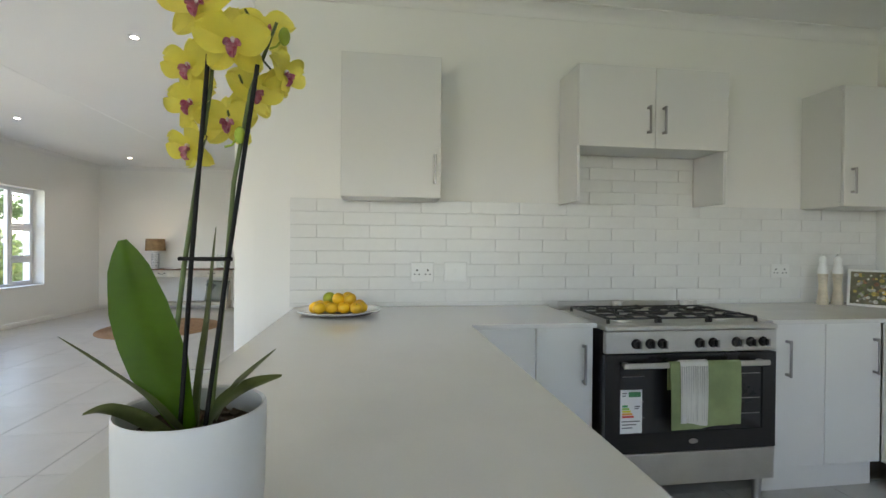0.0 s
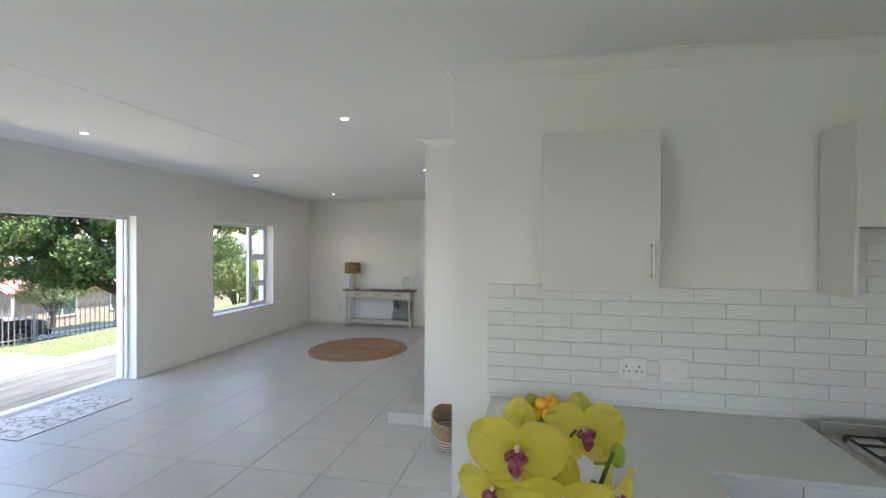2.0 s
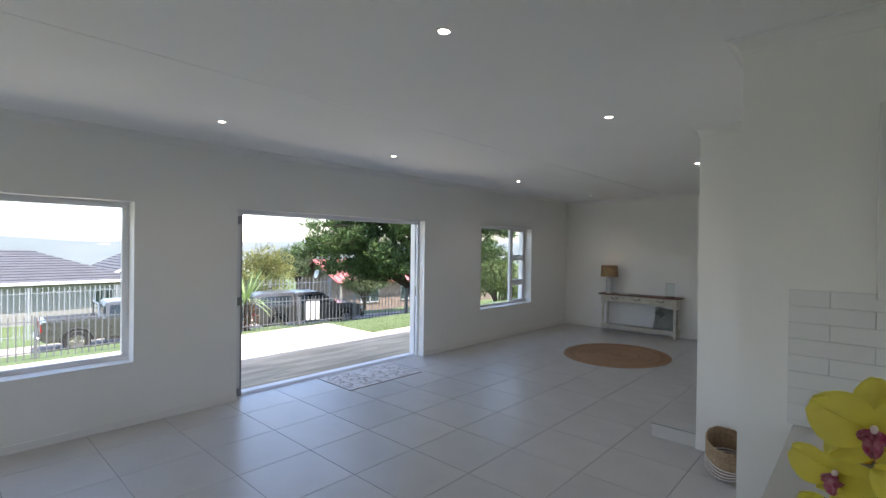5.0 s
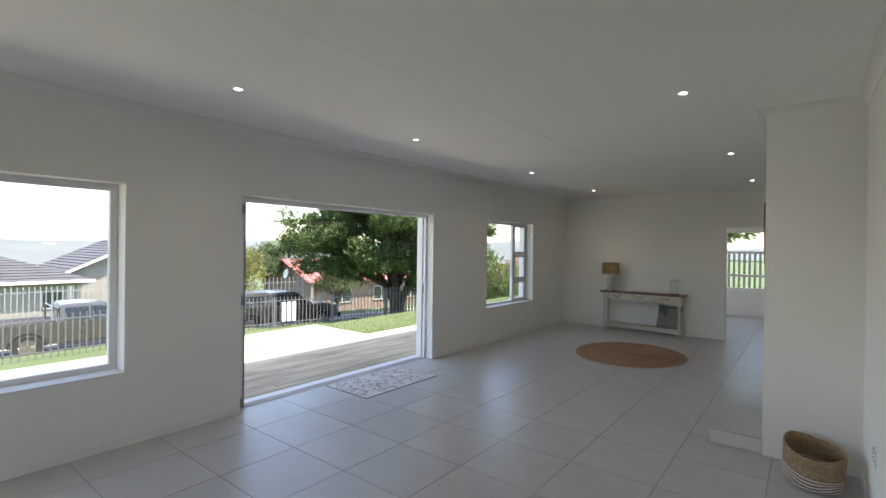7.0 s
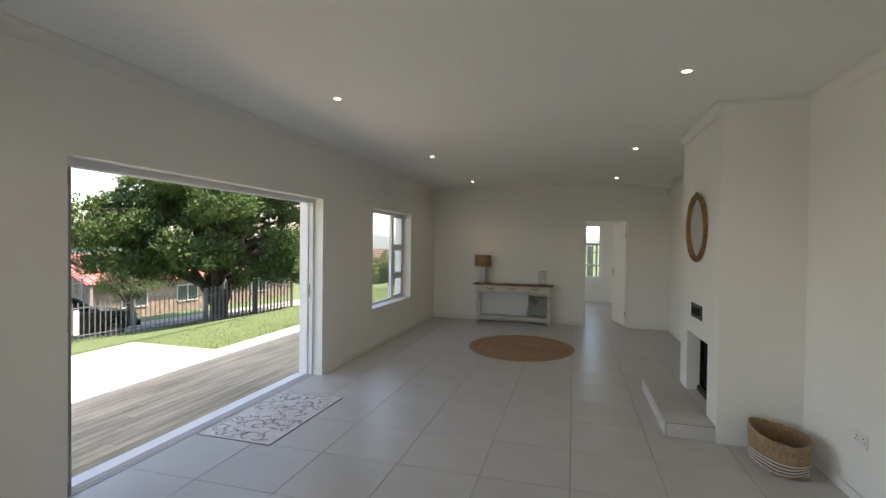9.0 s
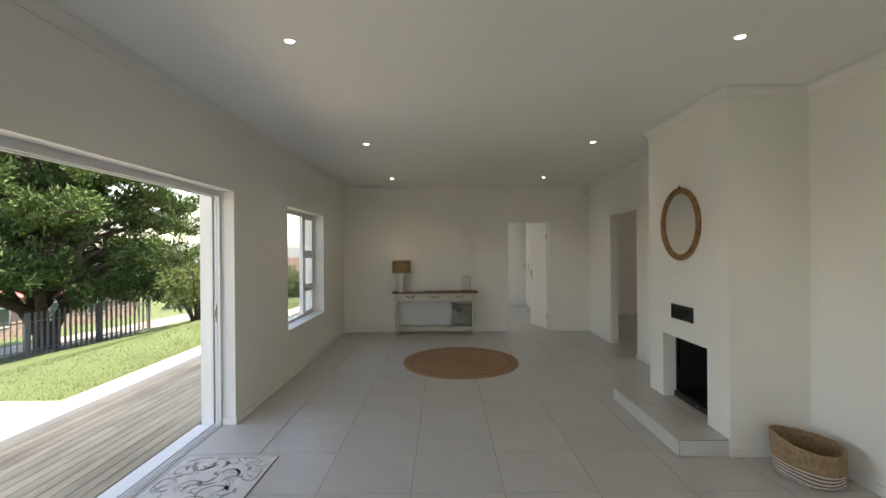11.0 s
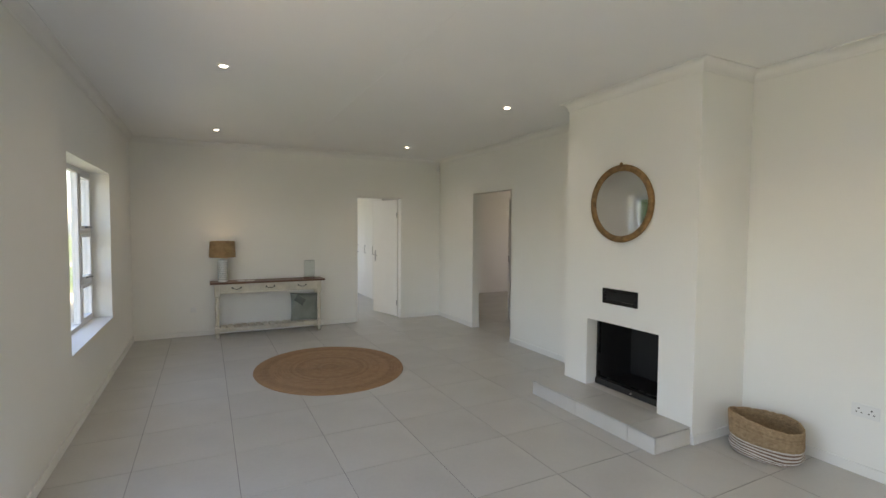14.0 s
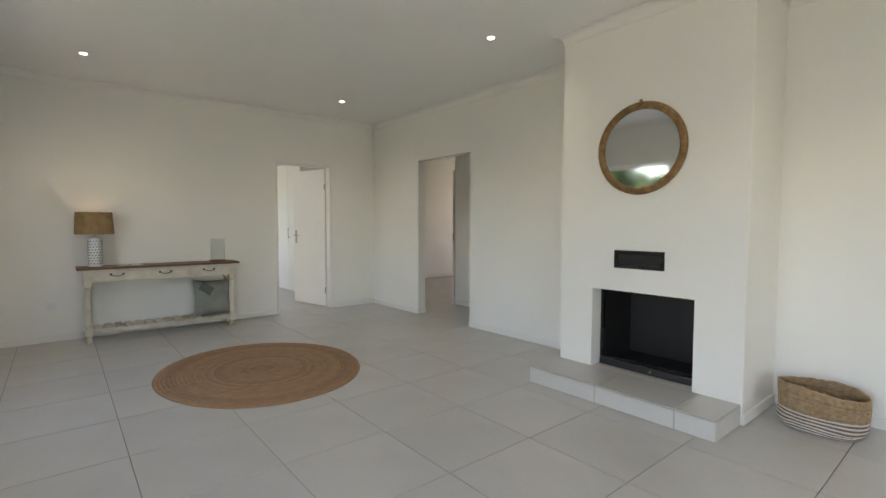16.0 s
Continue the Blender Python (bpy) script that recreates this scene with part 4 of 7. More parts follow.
for fx, fy, fz, yw, ti, sz in ((0.018, -0.028, 0.650, 4, -6, 0.068), (0.058, -0.022, 0.608, 14, 8, 0.066), (0.072, 0.040, 0.648, 20, -22, 0.060),
                               (-0.012, 0.012, 0.590, -16, 8, 0.058), (0.098, 0.036, 0.592, 72, 10, 0.054), (0.060, 0.030, 0.563, 46, 0, 0.058),
                               (-0.008, 0.010, 0.540, -14, -4, 0.056), (0.036, 0.012, 0.517, 16, -2, 0.055), (-0.010, 0.010, 0.484, -24, 12, 0.052)):
    flower(fx - 0.002, fy + 0.008, fz + 0.003, yw, ti, sz)
for bxp, bz, byy, sz in ((0.104, 0.640, 0.030, 0.009), (0.058, 0.500, 0.000, 0.008)):
    bm = bmesh.new()
    bmesh.ops.create_uvsphere(bm, u_segments=14, v_segments=10, radius=sz, matrix=Matrix.Translation((bxp, byy, bz)) @ Matrix.Diagonal((0.85, 0.85, 1.35, 1)))
    tube(bm, [(bxp, byy, bz), (bxp - 0.012, byy + 0.004, bz - 0.012), (bxp - 0.022, byy + 0.006, bz - 0.014)], 0.0014, 6)
    part("bud", bm, M_BUD, orchid, "closed green bud", smooth=True)

# ================= living room =================
# ---- windows and patio door ----
def frame_bars(bm, axis, at, a0, a1, z0, z1, w=0.045, d=0.055):
    """A rectangular frame in the plane `at`, as four bars."""
    def bar(aa, ab, za, zb):
        if axis == "x":
            box(bm, (at - d / 2, aa, za), (at + d / 2, ab, zb), 0.003, 1)
        else:
            box(bm, (aa, at - d / 2, za), (ab, at + d / 2, zb), 0.003, 1)
    bar(a0, a1, z0, z0 + w), bar(a0, a1, z1 - w, z1), bar(a0, a0 + w, z0 + w, z1 - w), bar(a1 - w, a1, z0 + w, z1 - w)
    return bm


def pane(parent, axis, at, a0, a1, z0, z1):
    bm = bx((at - 0.003, a0, z0), (at + 0.003, a1, z1)) if axis == "x" else bx((a0, at - 0.003, z0), (a1, at + 0.003, z1))
    p = part("pane", bm, M_GLASS, parent, "clear window glass")
    p.visible_shadow = False
    return p


XF = -5.495


def stay(parent, y, z):
    bm = bx((XF + 0.03, y - 0.05, z - 0.008), (XF + 0.05, y + 0.05, z + 0.006), 0.003, 1)
    box(bm, (XF + 0.05, y - 0.012, z - 0.004), (XF + 0.075, y + 0.06, z + 0.004), 0.002, 1)
    part("window_stay", bm, M_BLACK, parent, "dark window catch")


wa = thing("window_1", XF, (WIN_A[0] + WIN_A[1]) / 2, WIN_A[2], 0, "white aluminium window with one fixed and three opening panes", "window", kind="structure")
wa.matrix_basis = Matrix.Identity(4)
part("window_frame", frame_bars(bmesh.new(), "x", XF, WIN_A[0], WIN_A[1], WIN_A[2], WIN_A[3]), M_ALU, wa)
part("mullion", bx((XF - 0.027, 8.095, WIN_A[2] + 0.046), (XF + 0.027, 8.14, WIN_A[3] - 0.046), 0.003, 1), M_ALU, wa)
for z in (1.005, 1.50):
    part("transom", bx((XF - 0.026, 8.141, z - 0.022), (XF + 0.026, WIN_A[1] - 0.046, z + 0.022), 0.003, 1), M_ALU, wa)
pane(wa, "x", XF, WIN_A[0] + 0.04, 8.10, WIN_A[2] + 0.04, WIN_A[3] - 0.04)
for z0, z1 in ((WIN_A[2] + 0.046, 0.982), (1.028, 1.477), (1.523, WIN_A[3] - 0.046)):
    s = part("sash", frame_bars(bmesh.new(), "x", XF + 0.012, 8.143, WIN_A[1] - 0.048, z0 + 0.002, z1 - 0.002, 0.030, 0.05), M_ALU, wa, "white opening sash")
    pane(s, "x", XF + 0.012, 8.165, WIN_A[1] - 0.07, z0 + 0.025, z1 - 0.025)
stay(wa, 8.35, 1.545), stay(wa, 8.35, 1.05)
solid("window_sill_1", bx((XF + 0.028, WIN_A[0] + 0.002, WIN_A[2]), (XW + 0.012, WIN_A[1] - 0.002, WIN_A[2] + 0.012), 0.004, 2), M_TRIM, "white painted inner window sill", "sill", "structure")

wb = thing("window_2", 0, 0, 0, 0, "large white aluminium picture window", "window", kind="structure")
part("window_frame", frame_bars(bmesh.new(), "x", XF, WIN_B[0], WIN_B[1], WIN_B[2], WIN_B[3], 0.055), M_ALU, wb)
pane(wb, "x", XF, WIN_B[0] + 0.05, WIN_B[1] - 0.05, WIN_B[2] + 0.05, WIN_B[3] - 0.05)
solid("window_sill_2", bx((XF + 0.028, WIN_B[0] + 0.002, WIN_B[2]), (XW + 0.012, WIN_B[1] - 0.002, WIN_B[2] + 0.012), 0.004, 2), M_TRIM, "white painted inner window sill", "sill", "structure")

XD = -5.46
dr = thing("door_1", 0, 0, 0, 0, "wide open white aluminium folding patio door", "patio door", kind="structure")
bm = bmesh.new()
for k, dx in enumerate((-0.032, 0.0, 0.032)):
    h = (0.0, 0.012, 0.0)[k]
    box(bm, (XD + dx - 0.012, DOOR[1] - 0.034 + h, 0.0), (XD + dx + 0.012, DOOR[1] - 0.0005, DOOR[3] - 0.03), 0.002, 1)
    box(bm, (XD + dx - 0.012, DOOR[0] + 0.001, DOOR[3] - 0.05 + h), (XD + dx + 0.012, DOOR[1] - 0.001, DOOR[3] - 0.0005), 0.002, 1)
part("door_frame", bm, M_ALU, dr, "white aluminium frame with track grooves")
bm = bx((XD - 0.05, DOOR[0] + 0.001, -0.02), (XD + 0.05, DOOR[1] - 0.001, 0.006), 0.002, 1)
for dx in (-0.03, 0.0, 0.03):
    box(bm, (XD + dx - 0.004, DOOR[0] + 0.001, 0.006), (XD + dx + 0.004, DOOR[1] - 0.034, 0.016), 0.001, 1)
part("threshold_track", bm, M_ALU, dr, "white aluminium threshold track")
bm = bx((XD - 0.010, DOOR[1] - 0.0385, 0.93), (XD + 0.012, DOOR[1] - 0.0335, 1.09), 0.002, 1)
part("strike_plate", bm, M_CHROME, dr, "steel lock strike plate")
box_ = bx((XD - 0.004, DOOR[1] - 0.0395, 0.97), (XD + 0.006, DOOR[1] - 0.0385, 1.04))
part("strike_slot", box_, M_DARK, dr)
for k in range(2):
    y0 = DOOR[0] + 0.022 + k * 0.047
    lf = part("folded_leaf", frame_bars(bmesh.new(), "y", y0 + 0.019, XD - 0.80, XD + 0.045, 0.02, DOOR[3] - 0.055, 0.06, 0.036), M_ALU, dr, "folded aluminium door leaf")
    pane(lf, "y", y0 + 0.019, XD - 0.75, XD - 0.01, 0.07, DOOR[3] - 0.11)
for za, zb in ((0.13, 0.99), (1.16, 1.92)):
    part("edge_seal", bx((XD + 0.0452, DOOR[0] + 0.056, za), (XD + 0.05, DOOR[0] + 0.074, zb)), M_WHITEP, dr, "pale edge strip")
for z in (0.05, 1.07, 1.98):
    bm = bx((XD + 0.0455, DOOR[0] + 0.030, z - 0.045), (XD + 0.056, DOOR[0] + 0.10, z + 0.045), 0.004, 2)
    part("leaf_hinge", bm, M_ALUGREY, dr, "grey hinge block")
part("leaf_edge", bx((XD + 0.0452, DOOR[0] + 0.086, 0.02), (XD + 0.0475, DOOR[0] + 0.104, DOOR[3] - 0.055)), M_ALUGREY, dr)
part("leaf_edge", bx((XD + 0.0452, DOOR[0] + 0.023, 0.02), (XD + 0.0475, DOOR[0] + 0.046, DOOR[3] - 0.055)), M_ALUGREY, dr)
solid("outer_door_sill", bx((XO - 0.03, DOOR[0], -0.08), (XD - 0.051, DOOR[1], 0.002), 0.004, 1), M_TRIM, "white painted outer door sill", "sill", "structure")

# ---- inner doors ----
idr = thing("door_2", DOOR_I[1] - 0.028, YF + 0.085, 0.0, 0, "white flush inner door standing open into the bedroom", "door", kind="structure")
part("door_frame", bx((0.002, -0.087, 0), (0.026, 0.037, 2.05), 0.003, 1), M_TRIM, idr)
part("door_frame", bx((-0.785, -0.087, 0), (-0.760, 0.037, 2.05), 0.003, 1), M_TRIM, idr)
part("door_frame", bx((-0.785, -0.087, 2.0505), (0.026, 0.037, 2.073), 0.003, 1), M_TRIM, idr)
lf = part("door_leaf", bx((-0.755, -0.02, 0.012), (0.0, 0.02, 2.045), 0.003, 2), M_TRIM, idr, "plain white door leaf")
lf.location = (0.0, 0.045, 0)
lf.rotation_euler = (0, 0, radians(-76))
for sy in (-1, 1):
    bm = bx((-0.705, sy * 0.0205, 0.94), (-0.665, sy * 0.026, 1.14), 0.002, 1)
    tube(bm, [(-0.685, sy * 0.024, 1.06), (-0.685, sy * 0.062, 1.06), (-0.66, sy * 0.066, 1.06), (-0.575, sy * 0.066, 1.055)], 0.009, 10)
    part("door_handle", bm, M_CHROME, lf, "satin lever handle on a long plate", smooth=True)
for z in (0.25, 1.78):
    part("hinge", cyl(bmesh.new(), (0.002, -0.024, z - 0.045), (0.002, -0.024, z + 0.045), 0.008, 0.008, 10), M_CHROME, lf, smooth=True)

for k in range(4):
    y0 = 11.72 + k * 0.565
    t = thing("wardrobe", -0.95, y0 + 0.28, 0.0, 0, "tall white built-in bedroom wardrobe door unit", "wardrobe", "bedroom wardrobes")
    part("body", bx((-0.23, -0.28, 0.0), (0.288, 0.28, 2.35)), M_CAB, t)
    d = part("door", bx((-0.25, -0.279, 0.08), (-0.231, 0.279, 2.345), 0.002, 1), M_CAB, t)
    bm = bx((-0.285, 0.215, 0.98), (-0.275, 0.227, 1.16), 0.002, 1)
    for z in (0.985, 1.145):
        box(bm, (-0.277, 0.214, z), (-0.249, 0.228, z + 0.012))
    part("handle", bm, M_CHROME, d)
bw = thing("window_3", 0, 0, 0, 0, "white bedroom window looking onto the garden fence", "window", kind="structure")
part("window_frame", frame_bars(bmesh.new(), "y", 14.12, BW[0], BW[1], BW[2], BW[3]), M_ALU, bw)
for z in (1.01, 1.59):
    part("transom", bx((BW[0] + 0.046, 14.093, z - 0.03), (BW[1] - 0.046, 14.147, z + 0.03), 0.002, 1), M_ALU, bw)
    part("window_stay", bx((-2.0, 14.07, z - 0.012), (-1.84, 14.092, z + 0.002), 0.003, 1), M_ALUGREY, bw, "dark window catch")
pane(bw, "y", 14.12, BW[0] + 0.04, BW[1] - 0.04, BW[2] + 0.04, BW[3] - 0.04)
solid("passage_door_stop", bx((0.2, 9.215, 0.0), (0.36, 9.235, 2.055), 0.002, 1), M_TRIM, "white passage door jamb", "door frame", "structure")
solid("strike_plate", bx((0.196, 9.217, 0.98), (0.1995, 9.233, 1.10)), M_CHROME, "small steel strike plate on the passage jamb", "strike plate")

# ---- fireplace ----
h = thing("hearth", 0, 0, 0, 0, "raised tiled hearth with thin dark joints", "hearth", kind="structure")
HX0, HX1, HY0, HY1, HZ = -1.668, XCH, 4.786, 6.13, 0.128
part("core", bx((HX0 + 0.009, HY0 + 0.009, 0.0), (HX1 - 0.001, HY1 - 0.009, HZ - 0.009)), mat("dark_joint", (0.07, 0.065, 0.06), 0.9, bump=0.1), h)
cuts = [HY0, 5.02, 5.56, HY1]
for a, b in zip(cuts, cuts[1:]):
    part("tile", bx((HX0, a + 0.002, HZ - 0.0085), (HX1 - 0.001, b - 0.002, HZ), 0.001, 1), M_TILE, h)
    part("tile", bx((HX0, a + 0.002, 0.003), (HX0 + 0.0085, b - 0.002, HZ - 0.0125), 0.001, 1), M_HTILE, h)
for ya, yb in ((HY0, HY0 + 0.0085), (HY1 - 0.0085, HY1)):
    part("tile", bx((HX0 + 0.0125, ya, 0.003), (HX1 - 0.003, yb, HZ - 0.013), 0.001, 1), M_HTILE, h)
part("hearth_floor", bx((XCH, FIRE[0] + 0.001, HZ - 0.03), (XCH + 0.22, FIRE[1] - 0.001, HZ - 0.001)), M_HTILE, h)

fb = thing("firebox", XCH + 0.12, (FIRE[0] + FIRE[1]) / 2, HZ, 0, "matt black steel built-in fireplace insert", "fireplace")
FW, FH = (FIRE[1] - FIRE[0]) / 2 - 0.004, FIRE[3] - HZ - 0.004
bm = wall("x", 0.0, 0.03, -FW, FW, 0.0, FH, [(-FW + 0.022, FW - 0.022, 0.07, FH - 0.02)])
part("front_frame", bm, M_BLACK, fb)
part("ash_lip", bx((-0.025, -FW + 0.01, 0.002), (-0.0005, FW - 0.01, 0.055), 0.006, 2), M_IRON, fb)
part("chamber_back", bx((0.43, -FW + 0.021, 0.031), (0.45, FW - 0.021, FH - 0.021)), M_IRON, fb)
for sy in (-1, 1):
    lo, hi = sorted((sy * FW, sy * (FW - 0.02)))
    part("chamber_side", bx((0.03, lo, 0.03), (0.45, hi, FH - 0.02)), M_IRON, fb)
part("chamber_floor", bx((0.03, -FW, 0.0), (0.45, FW, 0.03)), M_IRON, fb)
part("chamber_roof", bx((0.03, -FW, FH - 0.02), (0.45, FW, FH)), M_IRON, fb)
part("grate_knob", cyl(bmesh.new(), (-0.026, -0.05, 0.03), (-0.035, -0.05, 0.03), 0.008, 0.008, 12), M_CHROME, fb)

vn = thing("wall_vent", XCH, 5.463, 0.98, 0, "black metal convection vent with a lattice grille", "vent")
bm = wall("x", -0.010, 0.0, -0.186, 0.186, -0.066, 0.066, [(-0.155, 0.155, -0.036, 0.036)])
part("vent_frame", bm, M_BLACK, vn)
part("backing", bx((-0.003, -0.156, -0.037), (0.0, 0.156, 0.037)), M_DARK, vn)
for k in range(18):
    y = -0.148 + k * 0.0174
    for s in (-1, 1):
        part("lattice_bar", box(bmesh.new(), (-0.0015, -0.0018, -0.037), (0.0015, 0.0018, 0.037), 0, 1, pose(-0.006 - 0.002 * (s > 0), y, 0, s * 22, 0, 0)), M_IRON, vn)

# ---- round mirror ----
M_RATTAN = mat("rattan", (0.36, 0.21, 0.09), 0.7, var=0.25, scale=25, fine=180, bump=0.6, dist=0.003)
mi = thing("round_mirror", XCH, 5.462, 1.772, 0, "round wall mirror in a woven rattan frame", "mirror")
mi.matrix_basis = pose(XCH - 0.007, 5.462, 1.772, 0, -0.6, 1.2)
mm = pose(0, 0, 0, 0, -90, 0)
bm = bmesh.new()
lathe(bm, [(0.0, 0.0), (0.278, 0.0), (0.278, 0.012), (0.0, 0.012)], 72, mm)
part("glass", bm, M_MIRROR, mi, "silvered mirror glass")
bm = bmesh.new()
lathe(bm, [(0.272, 0.001), (0.320, 0.001), (0.324, 0.012), (0.318, 0.026), (0.300, 0.033), (0.282, 0.028), (0.272, 0.016), (0.272, 0.001)], 96, mm)
part("frame", bm, M_RATTAN, mi, "rattan ring frame", smooth=True)
for k in range(150):
    a = 2 * math.pi * k / 84
    pts = []
    for q in range(7):
        u = q / 6
        r = 0.272 + 0.052 * u
        aa = a + 0.05 * u
        pts.append(mm @ Vector((r * math.cos(aa), r * math.sin(aa), 0.004 + 0.031 * math.sin(math.pi * (0.12 + 0.76 * u)))))
    part("binding", tube(bmesh.new(), pts, 0.0034, 5), M_RATTAN, mi, smooth=True)
bm = bmesh.new()
bmesh.ops.create_uvsphere(bm, u_segments=10, v_segments=8, radius=0.012, matrix=Matrix.Translation((-0.012, 0, 0.332)))
part("hanging_loop", bm, M_RATTAN, mi, smooth=True)

# ---- console table ----
M_CREAM = mat("distressed_cream_paint", (0.66, 0.61, 0.51), 0.6, var=0.10, scale=7, fine=55, bump=0.15, dist=0.001)
M_WALNUT = mat("dark_stained_wood", (0.16, 0.07, 0.035), 0.4, var=0.25, scale=4, fine=60, bump=0.15, dist=0.001, stretch=(0.4, 3, 1))
TX0, TX1, TY0, TY1 = -4.365, -2.80, 9.735, 10.075
tc_ = thing("console_table", (TX0 + TX1) / 2, (TY0 + TY1) / 2, 0, 0, "cream painted console table with a dark wood top and three drawers", "table")
TW, TD = (TX1 - TX0) / 2, (TY1 - TY0) / 2
for k in range(3):
    a = -TD + k * (2 * TD / 3)
    part("top_board", bx((-TW, a + 0.0005, 0.757), (TW, a + 2 * TD / 3 - 0.0005, 0.782), 0.005, 2), M_WALNUT, tc_, "dark stained top board")
AW, AD = TW - 0.055, TD - 0.025
part("apron", wall("y", -AD + 0.004, -AD + 0.02, -AW + 0.04, AW - 0.04, 0.625, 0.756, [(-AW + 0.075 + k * 0.445, -AW + 0.075 + k * 0.445 + 0.415, 0.648, 0.738) for k in range(3)]), M_CREAM, tc_)
part("apron", bx((-AW + 0.04, AD - 0.02, 0.625), (AW - 0.04, AD - 0.004, 0.756)), M_CREAM, tc_)
for sx in (-1, 1):
    lo, hi = sorted((sx * (AW - 0.004), sx * (AW - 0.02)))
    part("apron", bx((lo, -AD + 0.04, 0.625), (hi, AD - 0.04, 0.756)), M_CREAM, tc_)
for k in range(3):
    a = -AW + 0.077 + k * 0.445
    d = part("drawer", bx((a, -AD - 0.002, 0.650), (a + 0.411, -AD + 0.012, 0.736), 0.004, 2), M_CREAM, tc_, "cream drawer front")
    c = a + 0.2055
    bm = tube(bmesh.new(), [(c - 0.055, -AD - 0.002, 0.703), (c - 0.053, -AD - 0.020, 0.699), (c - 0.03, -AD - 0.024, 0.688), (c, -AD - 0.026, 0.684), (c + 0.03, -AD - 0.024, 0.688), (c + 0.053, -AD - 0.020, 0.699), (c + 0.055, -AD - 0.002, 0.703)], [0.005, 0.005, 0.004, 0.005, 0.004, 0.005, 0.005], 8)
    for s in (-1, 1):
        cyl(bm, (c + s * 0.055, -AD - 0.0025, 0.703), (c + s * 0.055, -AD - 0.006, 0.703), 0.012, 0.010, 12)
    part("handle", bm, M_IRON, d, "dark iron drop handle", smooth=True)
LEG = [(0.020, 0.0), (0.026, 0.008), (0.030, 0.03), (0.024, 0.05), (0.017, 0.06), (0.030, 0.070), (0.030, 0.076)]
LEG2 = [(0.030, 0.150), (0.030, 0.155), (0.019, 0.162), (0.026, 0.175), (0.021, 0.19), (0.024, 0.28), (0.027, 0.40), (0.023, 0.50), (0.019, 0.545), (0.028, 0.555), (0.019, 0.565), (0.030, 0.575), (0.030, 0.58)]
for sx in (-1, 1):
    for sy in (-1, 1):
        bm = lathe(bmesh.new(), LEG, 20)
        box(bm, (-0.032, -0.032, 0.076), (0.032, 0.032, 0.150), 0.004, 1)
        lathe(bm, LEG2, 20)
        box(bm, (-0.032, -0.032, 0.58), (0.032, 0.032, 0.7565), 0.004, 1)
        lg = part("leg", bm, M_CREAM, tc_, "turned cream leg", smooth=True)
        lg.location = (sx * (AW - 0.03), sy * (AD - 0.03), 0)
for sy in (-1, 1):
    part("shelf_rail", bx((-AW + 0.06, sy * (AD - 0.03) - 0.015, 0.085), (AW - 0.06, sy * (AD - 0.03) + 0.015, 0.130), 0.004, 1), M_CREAM, tc_)
for k in range(14):
    x = -AW + 0.075 + k * (2 * AW - 0.15 - 0.085) / 13
    part("shelf_slat", bx((x, -AD + 0.012, 0.1305), (x + 0.066, AD - 0.012, 0.143), 0.003, 1), M_CREAM, tc_)

# ---- lamp on the table ----
M_JUTE = mat("jute_weave", (0.33, 0.21, 0.105), 0.9, var=0.18, scale=16, fine=320, bump=0.7, dist=0.003)
LX, LY, LZ = -4.20, 9.90, 0.782
lamp = thing("table_lamp", LX, LY, LZ, 0, "lit table lamp with jute drum shade and white dotted ceramic base", "lamp")
bm = lathe(bmesh.new(), [(0.060, 0.0), (0.064, 0.004), (0.064, 0.012), (0.058, 0.016), (0.060, 0.05), (0.063, 0.18), (0.062, 0.285), (0.056, 0.305), (0.03, 0.312), (0.012, 0.316), (0.012, 0.40), (0.0, 0.40)], 40)
base = part("base", bm, mat("white_ceramic", (0.78, 0.78, 0.76), 0.25, var=0.02, bump=0.02), lamp, "white ceramic cylinder base", smooth=True)
M_DOT = mat("grey_dot_glaze", (0.10, 0.13, 0.13), 0.35, bump=0)
bm = bmesh.new()
for r in range(9):
    for k in range(14):
        a = 2 * math.pi * (k + 0.5 * (r % 2)) / 14
        z = 0.035 + r * 0.029
        rr = 0.0605 + 0.0025 * min(1, z / 0.18)
        o = Vector((rr * math.cos(a), rr * math.sin(a), z))
        n_ = Vector((math.cos(a), math.sin(a), 0))
        cyl(bm, o - n_ * 0.003, o + n_ * 0.0022, 0.0072, 0.0065, 6)
part("dots", bm, M_DOT, base, "dark diamond dots")
bm = lathe(bmesh.new(), [(0.170, 0.345), (0.172, 0.345), (0.160, 0.572), (0.158, 0.572), (0.170, 0.345)], 56)
part("shade", bm, M_JUTE, lamp, "brown jute drum shade", smooth=True)
bm = bmesh.new()
for k in range(3):
    a = 2 * math.pi * k / 3
    tube(bm, [(0, 0, 0.40), (0.158 * math.cos(a), 0.158 * math.sin(a), 0.40 + 0.16)], 0.002, 6)
part("shade_ring", bm, M_CHROME, lamp)
bm = bmesh.new()
bmesh.ops.create_uvsphere(bm, u_segments=16, v_segments=12, radius=0.028, matrix=Matrix.Translation((0, 0, 0.44)))
part("bulb", bm, mat("warm_bulb", (1.0, 0.80, 0.52), 0.5, bump=0, emit=3.5), lamp, "warm glowing bulb", smooth=True)
for k, (dx, dy, rz) in enumerate(((0.24, -0.03, 12), (0.30, -0.05, -20))):
    s = solid("coaster", bx((-0.05, -0.04, 0.0), (0.05, 0.04, 0.008), 0.003, 2), M_WHITEP, "small pale coaster lying on the console table", "coaster", group="coasters")
    s.matrix_basis = pose(LX + dx, LY + dy, LZ + 0.0005, 0, 0, rz) if k == 0 else pose(LX + dx + 0.06, LY + dy, LZ + 0.0005, 0, 0, rz)
